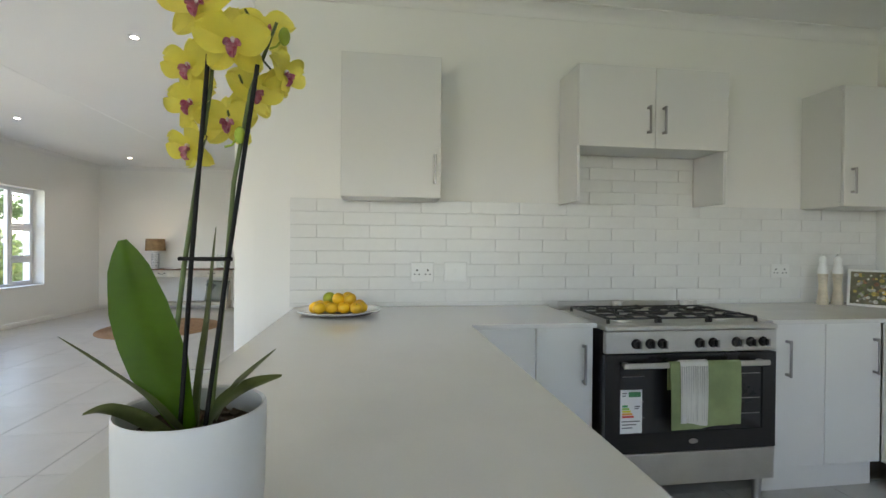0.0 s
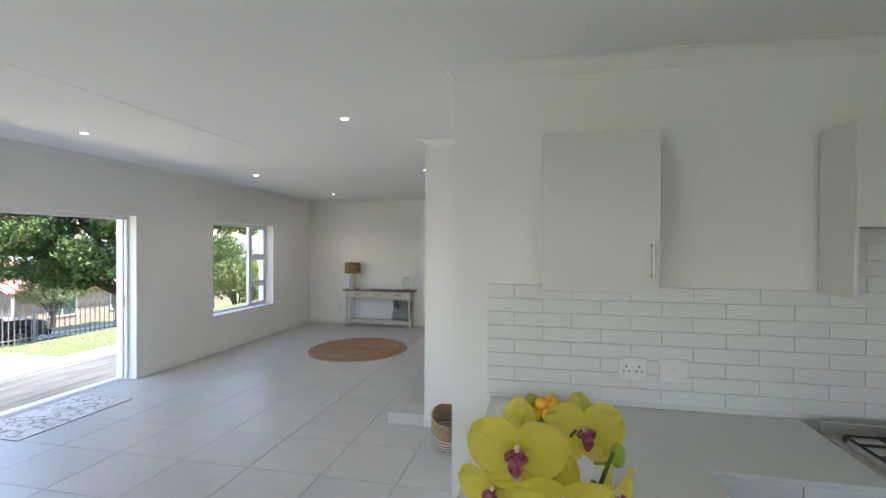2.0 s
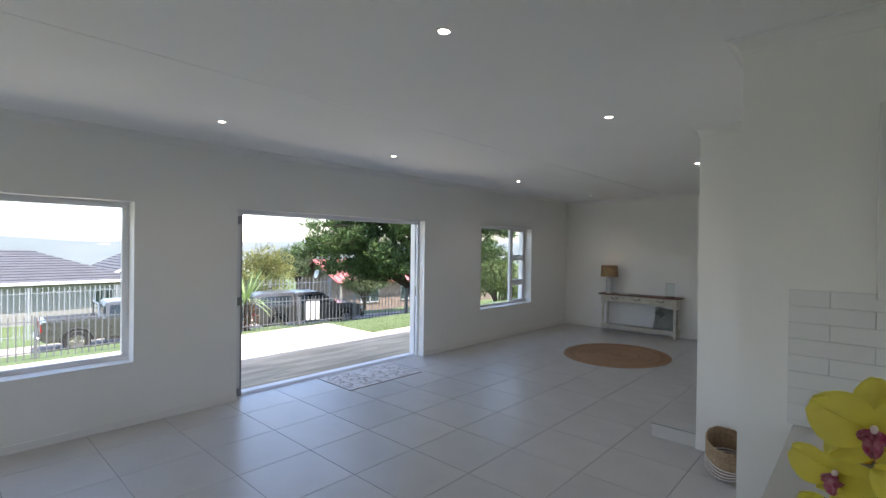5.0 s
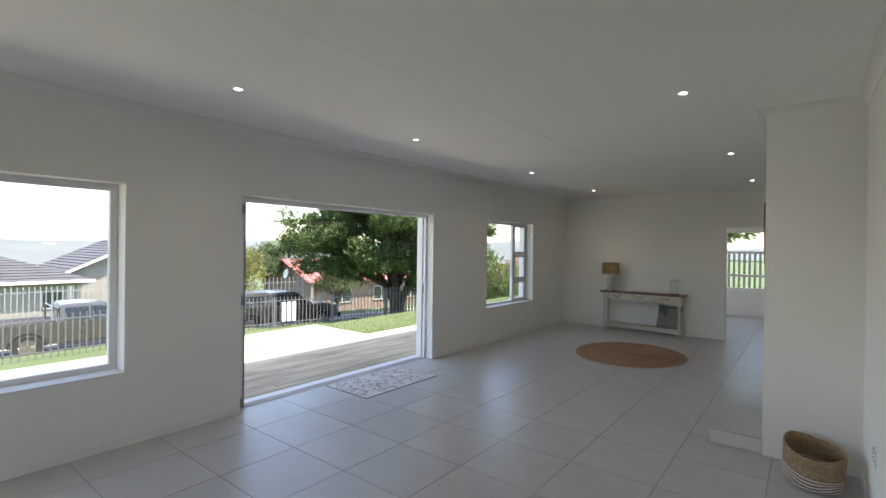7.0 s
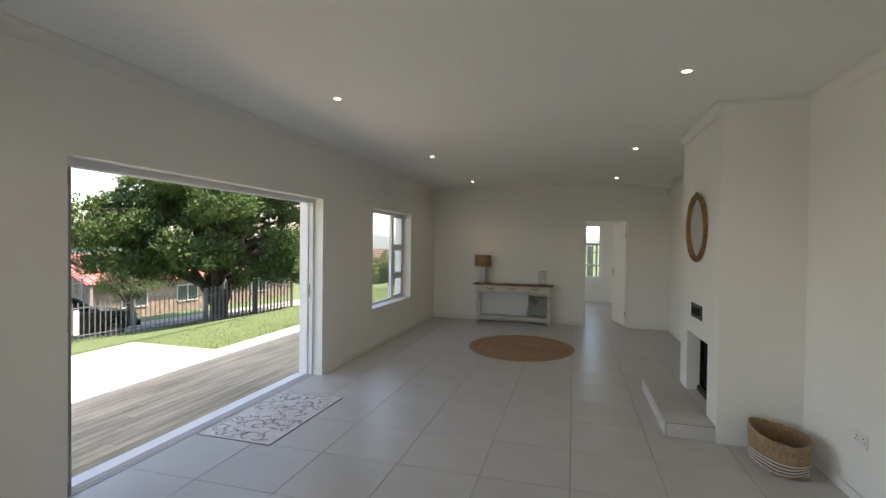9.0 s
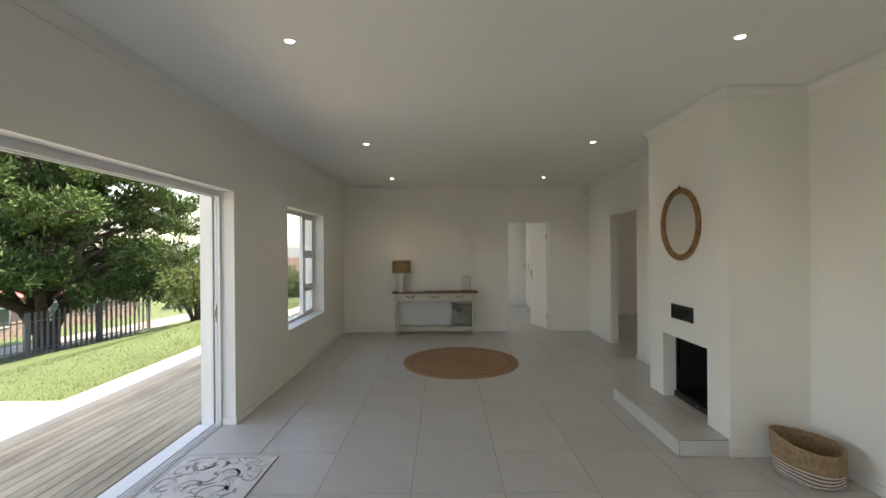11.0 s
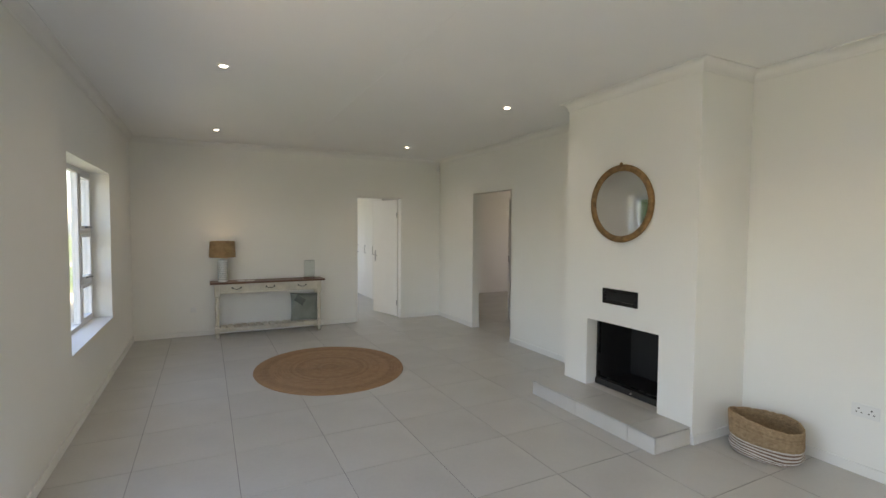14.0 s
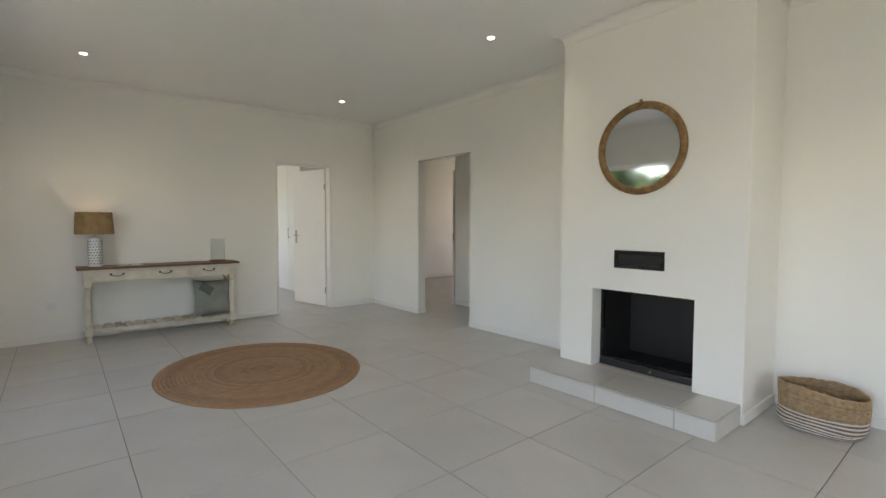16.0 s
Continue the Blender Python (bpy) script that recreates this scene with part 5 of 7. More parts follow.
# hurricane vase on a dark base
vs = thing("hurricane_vase", -3.005, 9.89, LZ, 0, "clear glass cylinder vase on a dark wooden disc", "vase")
part("disc", lathe(bmesh.new(), [(0.0, 0.0), (0.088, 0.0), (0.092, 0.004), (0.092, 0.016), (0.086, 0.020), (0.0, 0.020)], 40), M_WALNUT, vs, "dark wooden base disc", smooth=True)
g = part("cylinder", lathe(bmesh.new(), [(0.0, 0.021), (0.078, 0.021), (0.078, 0.268), (0.0755, 0.270), (0.0735, 0.268), (0.0735, 0.026), (0.0, 0.026)], 40), M_GLASS, vs, "clear glass cylinder", smooth=True)
part("rim", lathe(bmesh.new(), [(0.0735, 0.270), (0.078, 0.270), (0.078, 0.273), (0.0735, 0.273), (0.0735, 0.270)], 40), mat("glass_rim", (0.75, 0.78, 0.77), 0.1, bump=0), vs, smooth=True)

# ---- cushion on the lower shelf ----
M_CUSH = mat("sage_linen", (0.25, 0.27, 0.235), 0.95, var=0.10, scale=8, fine=300, bump=0.5, dist=0.002)


def cushion(sx, sz, thick):
    bm = bmesh.new()
    n = 22
    sheets = []
    for s in (-1, 1):
        g_ = []
        for i in range(n + 1):
            row = []
            for j in range(n + 1):
                u, v = 2 * i / n - 1, 2 * j / n - 1
                pinch = 1 - 0.07 * (1 - abs(u) ** 2) * (abs(v) ** 3)
                pinch2 = 1 - 0.07 * (1 - abs(v) ** 2) * (abs(u) ** 3)
                hgt = (max(0.0, (1 - u ** 4)) * max(0.0, (1 - v ** 4))) ** 0.55
                hgt += 0.03 * math.sin(5 * u + 2) * math.sin(4 * v) * hgt
                row.append(bm.verts.new((u * sx / 2 * pinch2, s * thick / 2 * hgt, v * sz / 2 * pinch)))
            g_.append(row)
        sheets.append(g_)
        for i in range(n):
            for j in range(n):
                f = (g_[i][j], g_[i + 1][j], g_[i + 1][j + 1], g_[i][j + 1])
                bm.faces.new(f if s < 0 else tuple(reversed(f)))
    bmesh.ops.remove_doubles(bm, verts=bm.verts, dist=0.0004)
    return bm


cu = thing("cushion", -3.075, 9.895, 0.1435, 0, "sage green linen scatter cushion leaning on the table shelf", "cushion")
c = part("cover", cushion(0.43, 0.43, 0.15), M_CUSH, cu, smooth=True)
c.matrix_basis = pose(0, 0.0, 0.208, -15, 3, 4)
bm = cushion(0.16, 0.11, 0.03)
f = part("folded_flap", bm, mat("dark_sage_linen", (0.13, 0.145, 0.13), 0.95, var=0.1, scale=8, fine=300, bump=0.4), cu, "darker folded flap", smooth=True)
f.matrix_basis = pose(-0.085, -0.085, 0.325, -18, 38, 4)

# ---- round rug ----
M_RUG = mat("braided_jute", (0.36, 0.215, 0.118), 0.95, var=0.07, scale=16, fine=120, bump=1.0, dist=0.006, random_tint=0.10)
rg = thing("round_rug", -3.19, 7.785, 0.0, 0, "round braided brown jute rug flat on the tiles", "rug")
RX, RY = 0.795, 0.90
for k in range(26):
    r0 = 0.004 + k / 26
    r1 = (k + 1) / 26
    rm = (r0 + r1) / 2
    w = 0.5 / 26
    bm = bmesh.new()
    seg = max(24, int(150 * rm))
    rings = []
    for i in range(seg):
        a = 2 * math.pi * i / seg
        ring = []
        bulge = 0.0010 * math.sin(i * 2.1 + k)
        for du, zz in ((-w, 0.001), (-w * 0.75, 0.0085), (0, 0.0115), (w * 0.75, 0.0085), (w, 0.001)):
            rr = rm + du * 1.02
            wob = 1 + 0.003 * math.sin(3 * a + 1) + 0.003 * math.sin(5 * a)
            ring.append(bm.verts.new((RX * rr * wob * math.cos(a), RY * rr * wob * math.sin(a), zz + (bulge if zz > 0.005 else 0))))
        rings.append(ring)
    for i in range(seg):
        a, b = rings[i], rings[(i + 1) % seg]
        for j in range(4):
            bm.faces.new((a[j], b[j], b[j + 1], a[j + 1]))
    part("braid_ring", bm, M_RUG, rg, smooth=True)

# ---- door mat ----
mt_ = thing("door_mat", -5.033, 4.253, 0.0, -0.8, "cream woven door mat with a grey-brown leaf scroll pattern", "mat")
MW, ML = 0.345, 0.58
part("pad", bx((-MW, -ML, 0.0), (MW, ML, 0.007), 0.002, 1), mat("mat_cream", (0.70, 0.67, 0.63), 0.95, var=0.08, scale=12, fine=240, bump=0.6, dist=0.003), mt_)
part("bound_edge", wall("x", 0, 0.0055, -1, 1, -1, 1, [(-0.982, 0.982, -0.99, 0.99)]), mat("mat_binding", (0.16, 0.12, 0.10), 0.95, var=0.15, fine=200, bump=0.4), mt_, "dark brown bound edge").matrix_basis = Matrix(((0, MW + 0.004, 0, 0), (0, 0, ML + 0.004, 0), (1, 0, 0, 0), (0, 0, 0, 1)))
M_SCROLL = mat("mat_scroll", (0.27, 0.225, 0.18), 0.95, var=0.2, scale=12, fine=240, bump=0.4, color2=(0.42, 0.38, 0.33))
rnd = random.Random(12)


def scroll(bm, cx, cy, a0, length, bend, w):
    """A tapering curved leaf stroke lying on the mat, kept inside its edge."""
    x, y, a = cx, cy, a0
    n = 10
    last = None
    for i in range(n + 1):
        ww = w * math.sin(math.pi * (0.06 + 0.9 * i / n)) + 0.0008
        px, py = max(-MW + 0.03, min(MW - 0.03, x)), max(-ML + 0.03, min(ML - 0.03, y))
        pair_ = (bm.verts.new((px - ww * math.sin(a), py + ww * math.cos(a), 0.0076)), bm.verts.new((px + ww * math.sin(a), py - ww * math.cos(a), 0.0076)))
        if last:
            bm.faces.new((last[0], last[1], pair_[1], pair_[0]))
        last = pair_
        a += bend / n
        x, y = x + length / n * math.cos(a), y + length / n * math.sin(a)


joined = bmesh.new()
for gy_ in range(6):
    for gx_2 in range(3):
        cx, cy = -0.21 + gx_2 * 0.21 + rnd.uniform(-0.05, 0.05), -0.48 + gy_ * 0.19 + rnd.uniform(-0.05, 0.05)
        a, turn = rnd.uniform(0, 6.28), rnd.choice((-1, 1))
        scroll(joined, cx, cy, a, rnd.uniform(0.30, 0.42), turn * rnd.uniform(4.0, 5.5), 0.008)
        for k in range(7):
            scroll(joined, cx + rnd.uniform(-0.07, 0.07), cy + rnd.uniform(-0.07, 0.07), a + k * 0.9, rnd.uniform(0.06, 0.15), turn * rnd.uniform(0.8, 2.6), rnd.choice((0.003, 0.004, 0.012)))
bmesh.ops.recalc_face_normals(joined, faces=joined.faces)
part("scroll_pattern", joined, M_SCROLL, mt_, "grey-brown scrolled leaf pattern")

# ---- basket ----
M_SEAGRASS = mat("seagrass_weave", (0.44, 0.305, 0.18), 0.9, var=0.2, scale=40, fine=70, bump=1.0, dist=0.01, color2=(0.26, 0.17, 0.095), random_tint=0.12)
M_BSTRIPE = mat("basket_cream_cotton", (0.66, 0.62, 0.57), 0.95, var=0.08, scale=14, fine=130, bump=0.5, dist=0.003)
M_BROWN = mat("basket_brown_cotton", (0.22, 0.14, 0.10), 0.95, var=0.1, scale=14, fine=130, bump=0.5, dist=0.003)
bk = thing("storage_basket", -0.965, 4.455, 0.0, -70, "soft slouched seagrass basket with a cream and brown striped base", "basket")


def basket_ring(u, a):
    """The wall at height share u and angle a: an oval that widens upward, its foot slumped and its rim uneven."""
    rx = 0.188 + 0.032 * u + 0.012 * math.sin(2.5 * u + 1)
    ry = 0.155 + 0.012 * u
    if u < 0.12:
        rx, ry = rx - 0.035 * (1 - u / 0.12) ** 2, ry - 0.035 * (1 - u / 0.12) ** 2
    fold = max(0.0, 1 - abs(u - 0.22) / 0.22)
    wob = 1 + 0.02 * math.sin(3 * a + 4 * u) + 0.014 * math.sin(5 * a - 3 * u) + 0.05 * fold * math.sin(4 * a + 9 * u) + 0.012 * fold * math.sin(11 * a)
    z = 0.258 * u + u * (0.022 * math.cos(a - 3.1) + 0.010 * math.sin(2 * a)) + 0.014 * fold * math.sin(3 * a + 1.0) - 0.02 * fold * (0.5 + 0.5 * math.cos(a + 1.0))
    return Vector((rx * wob * math.cos(a), ry * wob * math.sin(a), max(0.006, z)))


ROWS_N, SIDES = 30, 64
for k in range(ROWS_N):
    u = (k + 0.5) / ROWS_N
    pts = [basket_ring(u, 2 * math.pi * i / SIDES) for i in range(SIDES)]
    bm = bmesh.new()
    low_b = k < 13
    rings = []
    for i, p in enumerate(pts):
        d = (pts[(i + 1) % SIDES] - pts[i - 1]).normalized()
        out = d.cross(Vector((0, 0, 1))).normalized()
        rr = 0.0060 * (1 + (0.05 if low_b else 0.22) * math.sin(i * 2.3 + k * 1.7))
        ragged = Vector((0, 0, 0.004 * math.sin(i * 1.9) * math.sin(i * 0.83))) if k == ROWS_N - 1 else Vector((0, 0, 0))
        rings.append([bm.verts.new(p + ragged + rr * (math.cos(q * math.pi / 3) * out + math.sin(q * math.pi / 3) * Vector((0, 0, 1)))) for q in range(6)])
    for i in range(SIDES):
        a, b = rings[i], rings[(i + 1) % SIDES]
        for q in range(6):
            bm.faces.new((a[q], b[q], b[(q + 1) % 6], a[(q + 1) % 6]))
    stripe = k % 2 == 1
    part("woven_coil", bm, (M_BROWN if stripe else M_BSTRIPE) if low_b else M_SEAGRASS, bk, ("brown coil" if stripe else "cream coil") if low_b else "", smooth=True)
bm = bmesh.new()
vs_ = [bm.verts.new(basket_ring(0.03, 2 * math.pi * i / SIDES) * 0.99) for i in range(SIDES)]
for v in vs_:
    v.co.z = 0.006
bm.faces.new(vs_)
bmesh.ops.solidify(bm, geom=bm.faces[:], thickness=0.004)
part("bottom", bm, M_SEAGRASS, bk)

# ---- downlights ----
M_DOWN = mat("lit_downlight", (1.0, 0.93, 0.82), 0.5, bump=0, emit=6.0)
first = None
for lx in (-4.27, -1.733):
    for ly in (1.99, 3.925, 6.522, 9.095):
        if first is None:
            first = thing("downlight", lx, ly, ZC, 0, "small round recessed ceiling downlight, switched on", "downlight", "ceiling downlights")
            part("rim", lathe(bmesh.new(), [(0.025, -0.0005), (0.040, -0.0005), (0.039, -0.005), (0.027, -0.007), (0.025, -0.0005)], 32), M_TRIM, first, "white metal rim", smooth=True)
            part("lens", lathe(bmesh.new(), [(0.0, -0.003), (0.0252, -0.003), (0.0252, -0.0045), (0.0, -0.0045)], 32), M_DOWN, first, "glowing lens")
        else:
            copy_thing(first, pose(lx, ly, ZC))
        sp = bpy.data.lights.new("downlight_beam", "SPOT")
        sp.energy, sp.spot_size, sp.spot_blend, sp.shadow_soft_size, sp.color = DOWN_W, radians(140), 0.8, 0.035, (1.0, 0.95, 0.88)
        o = new("downlight_beam", sp)
        o.location = (lx, ly, ZC - 0.02)

# alarm sensor high in the corner
al = thing("alarm_sensor", XE - 0.06, YF - 0.05, 2.60, 45, "small white alarm sensor high in the corner", "sensor")
part("housing", bx((-0.03, -0.02, -0.045), (0.03, 0.02, 0.045), 0.008, 2), M_WHITEP, al)
part("lens", bx((-0.02, -0.024, -0.035), (0.02, -0.0195, 0.0), 0.002, 1), M_WHITEP, al)

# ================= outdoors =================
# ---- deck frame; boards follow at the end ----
# near-black frame colour paints in the shade between the boards
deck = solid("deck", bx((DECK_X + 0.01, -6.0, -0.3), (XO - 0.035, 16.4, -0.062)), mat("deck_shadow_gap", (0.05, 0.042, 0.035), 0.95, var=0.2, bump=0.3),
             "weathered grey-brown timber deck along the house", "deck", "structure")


# ---- fences ----
def fence(name, line, height, step, mt, label, rail_drop, broad=0.014):
    """Flat-topped steel pickets on two rails along a polyline, with square posts."""
    t = thing(name, 0, 0, 0, 0, label, "fence")
    me = mesh_of(bx((-broad, -0.004, 0.0), (broad, 0.004, height), 0.0, 1), "picket", mt)
    pm = mesh_of(bx((-0.03, -0.03, -0.1), (0.03, 0.03, height - 0.04), 0.004, 1), "post", mt)
    run = 0.0
    for (xa, ya), (xb, yb) in zip(line, line[1:]):
        d = math.hypot(xb - xa, yb - ya)
        rz = math.degrees(math.atan2(yb - ya, xb - xa))
        n = int(d / step)
        for k in range(n):
            u = (k + 0.5) / n
            x, y = xa + (xb - xa) * u, ya + (yb - ya) * u
            p = new("picket", me)
            p.parent = t
            p.matrix_basis = pose(x, y, ground_z(x, y) - 0.02, 0, 0, rz)
        za, zb = ground_z(xa, ya), ground_z(xb, yb)
        for hz in (0.18, height - rail_drop):
            bm = bmesh.new()
            tube(bm, [(xa, ya, za + hz), (xb, yb, zb + hz)], 0.02, 4)
            part("rail", bm, mt, t)
        p = new("post", pm)
        p.parent = t
        p.matrix_basis = pose(xa, ya, za, 0, 0, rz)
    p = new("post", pm)
    p.parent = t
    p.matrix_basis = pose(*line[-1], ground_z(*line[-1]), 0, 0, 0)
    return t


FLINE = [(-16.4, -3.0), (-16.4, -0.4), (-16.4, 2.2), (-16.45, 4.8), (-16.5, 7.4), (-16.4, 9.9), (-15.95, 12.2), (-15.2, 14.4)]
BLINE = [(-15.2, 14.4), (-14.55, 16.3), (-14.0, 18.0)]
fence("garden_fence", FLINE, 1.16, 0.145, M_FENCE, "grey galvanised steel garden fence of flat pickets", 0.17)
fence("garden_fence", BLINE, 1.28, 0.15, M_FENCE, "grey steel garden fence with broad upright pales", 0.30, 0.036)
WL = [(-25.3, -12.0 + 3.0 * k) for k in range(8)]
fence("palisade_fence", WL, 2.15, 0.17, M_WFENCE, "pale painted palisade fence across the road", 0.25)
fence("palisade_fence", [(-25.2, 11.2), (-24.5, 12.9), (-22.3, 15.3)], 2.1, 0.2, M_WFENCE, "pale painted palisade fence before the red-roofed house", 0.25)
fence("palisade_fence", [(-4.6, 16.4), (-1.9, 16.4), (0.7, 16.4)], 1.65, 0.125, M_FENCE, "grey palisade fence behind the bedroom", 0.25, 0.03)
nb = thing("notice_board", -16.28, 10.42, -1.22, 79, "white notice board with two grey stripes on the fence", "sign")
for sx in (-1, 0, 1):
    part("panel", bx((sx * 0.20 - 0.066, -0.045, 0.0), (sx * 0.20 + 0.066, -0.03, 0.72), 0.003, 1), M_WHITEP, nb)
part("backing", bx((-0.29, -0.031, 0.02), (0.29, -0.022, 0.70)), M_FENCE, nb, "grey board behind the white panels")


# ---- foliage ----
WIDTH = 0.17


def sprays(clumps, per, size, seed, flat=0.5, up=0.15, blades=2):
    """Many small pointed leaf sprays on the skins of flattened clumps, as one mesh."""
    rng = np.random.default_rng(seed)
    V, F = [], []
    for cx, cy, cz, r in clumps:
        n = int(per * r * r)
        d = rng.normal(size=(n, 3))
        d /= np.linalg.norm(d, axis=1)[:, None]
        rad = r * (0.55 + 0.5 * rng.random(n))
        p = d * rad[:, None] * np.array([1, 1, flat]) + np.array([cx, cy, cz])
        for i in range(n):
            out = Vector(d[i]) + Vector((0, 0, up)) + Vector(rng.normal(size=3)) * 0.45
            out.normalize()
            side = out.cross(Vector(rng.normal(size=3))).normalized()
            s = size * (0.6 + 0.8 * rng.random())
            o = Vector(p[i])
            for b in range(blades):
                k = len(V)
                q = side if b == 0 else out.cross(side)
                V.extend([o - out * s * 0.5, o + q * s * WIDTH - out * s * 0.05, o + out * s * 0.6, o - q * s * WIDTH + out * s * 0.08])
                F.append((k, k + 1, k + 2, k + 3))
    me = bpy.data.meshes.new("crown")
    me.from_pydata([tuple(v) for v in V], [], F)
    return me


def leaf_mat(name, c1, c2, scale=0.9, through_light=0.3):
    m = mat(name, c1, 0.6, var=0.3, scale=scale, fine=14, bump=0, color2=c2)
    island_tint(m, 0.35)
    n, l = m.node_tree.nodes, m.node_tree.links
    b = n["Principled BSDF"]
    b.inputs["Specular IOR Level"].default_value = 0.2
    tr, mx = n.new("ShaderNodeBsdfTranslucent"), n.new("ShaderNodeMixShader")
    l.new(b.inputs["Base Color"].links[0].from_socket, tr.inputs["Color"])
    mx.inputs[0].default_value = through_light
    l.new(b.outputs[0], mx.inputs[1])
    l.new(tr.outputs[0], mx.inputs[2])
    l.new(mx.outputs[0], n["Material Output"].inputs["Surface"])
    return m


M_CONIFER = leaf_mat("conifer_foliage", (0.095, 0.15, 0.05), (0.04, 0.072, 0.026), 0.9, 0.12)
M_SHRUB = leaf_mat("shrub_leaves", (0.20, 0.26, 0.10), (0.07, 0.11, 0.04))
M_YELLOWG = leaf_mat("yellow_green_leaves", (0.30, 0.31, 0.12), (0.15, 0.17, 0.06))
M_GREYG = leaf_mat("grey_green_leaves", (0.20, 0.25, 0.14), (0.09, 0.13, 0.06))


def tree(name, x, y, label, trunk, limbs, clumps, per, size, mt, seed, flat=0.5, category="tree"):
    t = thing(name, x, y, ground_z(x, y), 0, label, category)
    bm = bmesh.new()
    for pts, rad in trunk:
        tube(bm, pts, rad, 10)
    part("trunk", bm, M_BARK, t, "rough brown bark", smooth=True)
    for pts, rad in limbs:
        part("limb", tube(bmesh.new(), pts, rad, 7), M_BARK, t, smooth=True)
    me = sprays(clumps, per, size, seed, flat)
    me.materials.append(mt)
    o = new("crown", me)
    o.parent = t
    return t


def tufts(points, size, per, seed, flat=0.45):
    """Feathery conifer tufts at (place, outward direction): narrow blades fanning out and up, as one mesh."""
    rng = np.random.default_rng(seed)
    P = np.array([p for p, d in points])
    D = np.array([d for p, d in points])
    n = len(P) * per
    o = np.repeat(P, per, axis=0)
    d = np.repeat(D, per, axis=0)
    sz = np.repeat(size * rng.uniform(0.65, 1.35, len(P)), per)
    v = rng.normal(size=(n, 3))
    v /= np.linalg.norm(v, axis=1)[:, None]
    v = v * np.array([1.0, 1.0, flat]) + 0.55 * d + np.array([0, 0, 0.16])
    v /= np.linalg.norm(v, axis=1)[:, None]
    far = sz * rng.uniform(0.25, 1.05, n)
    ln = sz * rng.uniform(0.28, 0.50, n)
    tip = o + v * far[:, None] + np.array([0, 0, 0.12]) * far[:, None]
    lean = v + rng.normal(size=(n, 3)) * 0.35 + np.array([0, 0, 0.25])
    lean /= np.linalg.norm(lean, axis=1)[:, None]
    base = tip - lean * ln[:, None]
    side = np.cross(lean, rng.normal(size=(n, 3)) * 0.5 + np.array([0, 0, 1.0]))
    side /= np.linalg.norm(side, axis=1)[:, None]
    w = (0.065 * sz)[:, None]
    mid = base * 0.55 + tip * 0.45
    V = np.stack([base, mid + side * w, tip, mid - side * w], axis=1).reshape(-1, 3)
    F = np.arange(n * 4).reshape(-1, 4)
    me = bpy.data.meshes.new("crown")
    me.from_pydata(V.tolist(), [], F.tolist())
    return me


rnd = random.Random(21)
# the broad conifer behind the fence: leaning stems, long tiered boughs, each with side twigs and tufts
ct = thing("conifer_tree", -16.4, 16.45, ground_z(-16.4, 16.45), 0, "broad dark green conifer with several stems beyond the fence", "tree")
bm = bmesh.new()
for a, lean in ((0.2, 0.45), (2.4, 0.62), (4.2, 0.60), (5.3, 0.85), (3.3, 0.25)):
    c, s_ = math.cos(a), math.sin(a)
    pts = [Vector((0.14 * c, 0.14 * s_, -0.3)), Vector((0.18 * c, 0.18 * s_, 0.5)), Vector((0.25 * c + lean * c * 1.2, 0.25 * s_ + lean * s_ * 1.2, 2.0)), Vector((lean * c * 2.6, lean * s_ * 2.6, 4.8)), Vector((lean * c * 3.2, lean * s_ * 3.2, 8.6))]
    tube(bm, pts, [0.20, 0.17, 0.125, 0.09, 0.03], 10)
part("trunk", bm, M_BARK, ct, "rough brown forked stems", smooth=True)
points = []
twigs = bmesh.new()
for k in range(84):
    a = k * 2.399 + rnd.uniform(-0.3, 0.3)
    hz = 1.75 + 7.8 * ((k * 0.7549) % 1.0) + rnd.uniform(-0.25, 0.25)
    reach = 5.75 * (1 - 0.60 * max(0.0, (hz - 3.2) / 6.6) ** 1.2) * rnd.uniform(0.74, 1.06)
    if hz < 2.7:
        reach *= 0.86
    out = Vector((math.cos(a), math.sin(a), 0))
    s0 = Vector((0.35 * math.cos(a), 0.35 * math.sin(a), max(1.0, hz - 0.9)))
    mid = out * reach * 0.55 + Vector((0, 0, hz + 0.15))
    tip = out * reach + Vector((0, 0, hz + rnd.uniform(-0.35, 0.5)))
    part("limb", tube(bmesh.new(), [s0, s0.lerp(mid, 0.55) + Vector((0, 0, 0.1)), mid, tip], [0.12, 0.09, 0.06, 0.015], 6), M_BARK, ct, smooth=True)
    for q in range(11):
        u = 0.30 + 0.70 * q / 10
        c = s0.lerp(mid, u * 2) if u < 0.5 else mid.lerp(tip, u * 2 - 1)
        span = 1.5 * (1.12 - u) * min(1.0, reach / 4) + 0.25
        for sgn in (-1, 1):
            if rnd.random() < 0.12:
                continue
            dv = (out * 0.75 + Vector((-out.y, out.x, 0)) * sgn * rnd.uniform(0.6, 1.2) + Vector((0, 0, rnd.uniform(-0.05, 0.3)))).normalized()
            e = c + dv * span * rnd.uniform(0.6, 1.1)
            tube(twigs, [c, c.lerp(e, 0.6), e], [0.022, 0.015, 0.006], 4)
            for w in range(2 + int(span / 0.45)):
                f = 0.35 + 0.65 * w / (1 + int(span / 0.45))
                g = c.lerp(e, f)
                points.append(((g.x + rnd.uniform(-0.12, 0.12), g.y + rnd.uniform(-0.12, 0.12), g.z + rnd.uniform(-0.3, 0.38)), tuple(dv)))
    points.append((tuple(tip), tuple(out)))
part("twigs", twigs, M_BARK, ct)["kind"] = "stuff"
me = tufts(points, 0.40, 46, 3, 0.65)
me.materials.append(M_CONIFER)
o = new("crown", me)
o.parent = ct
o["label"] = "tiered dark green conifer foliage"

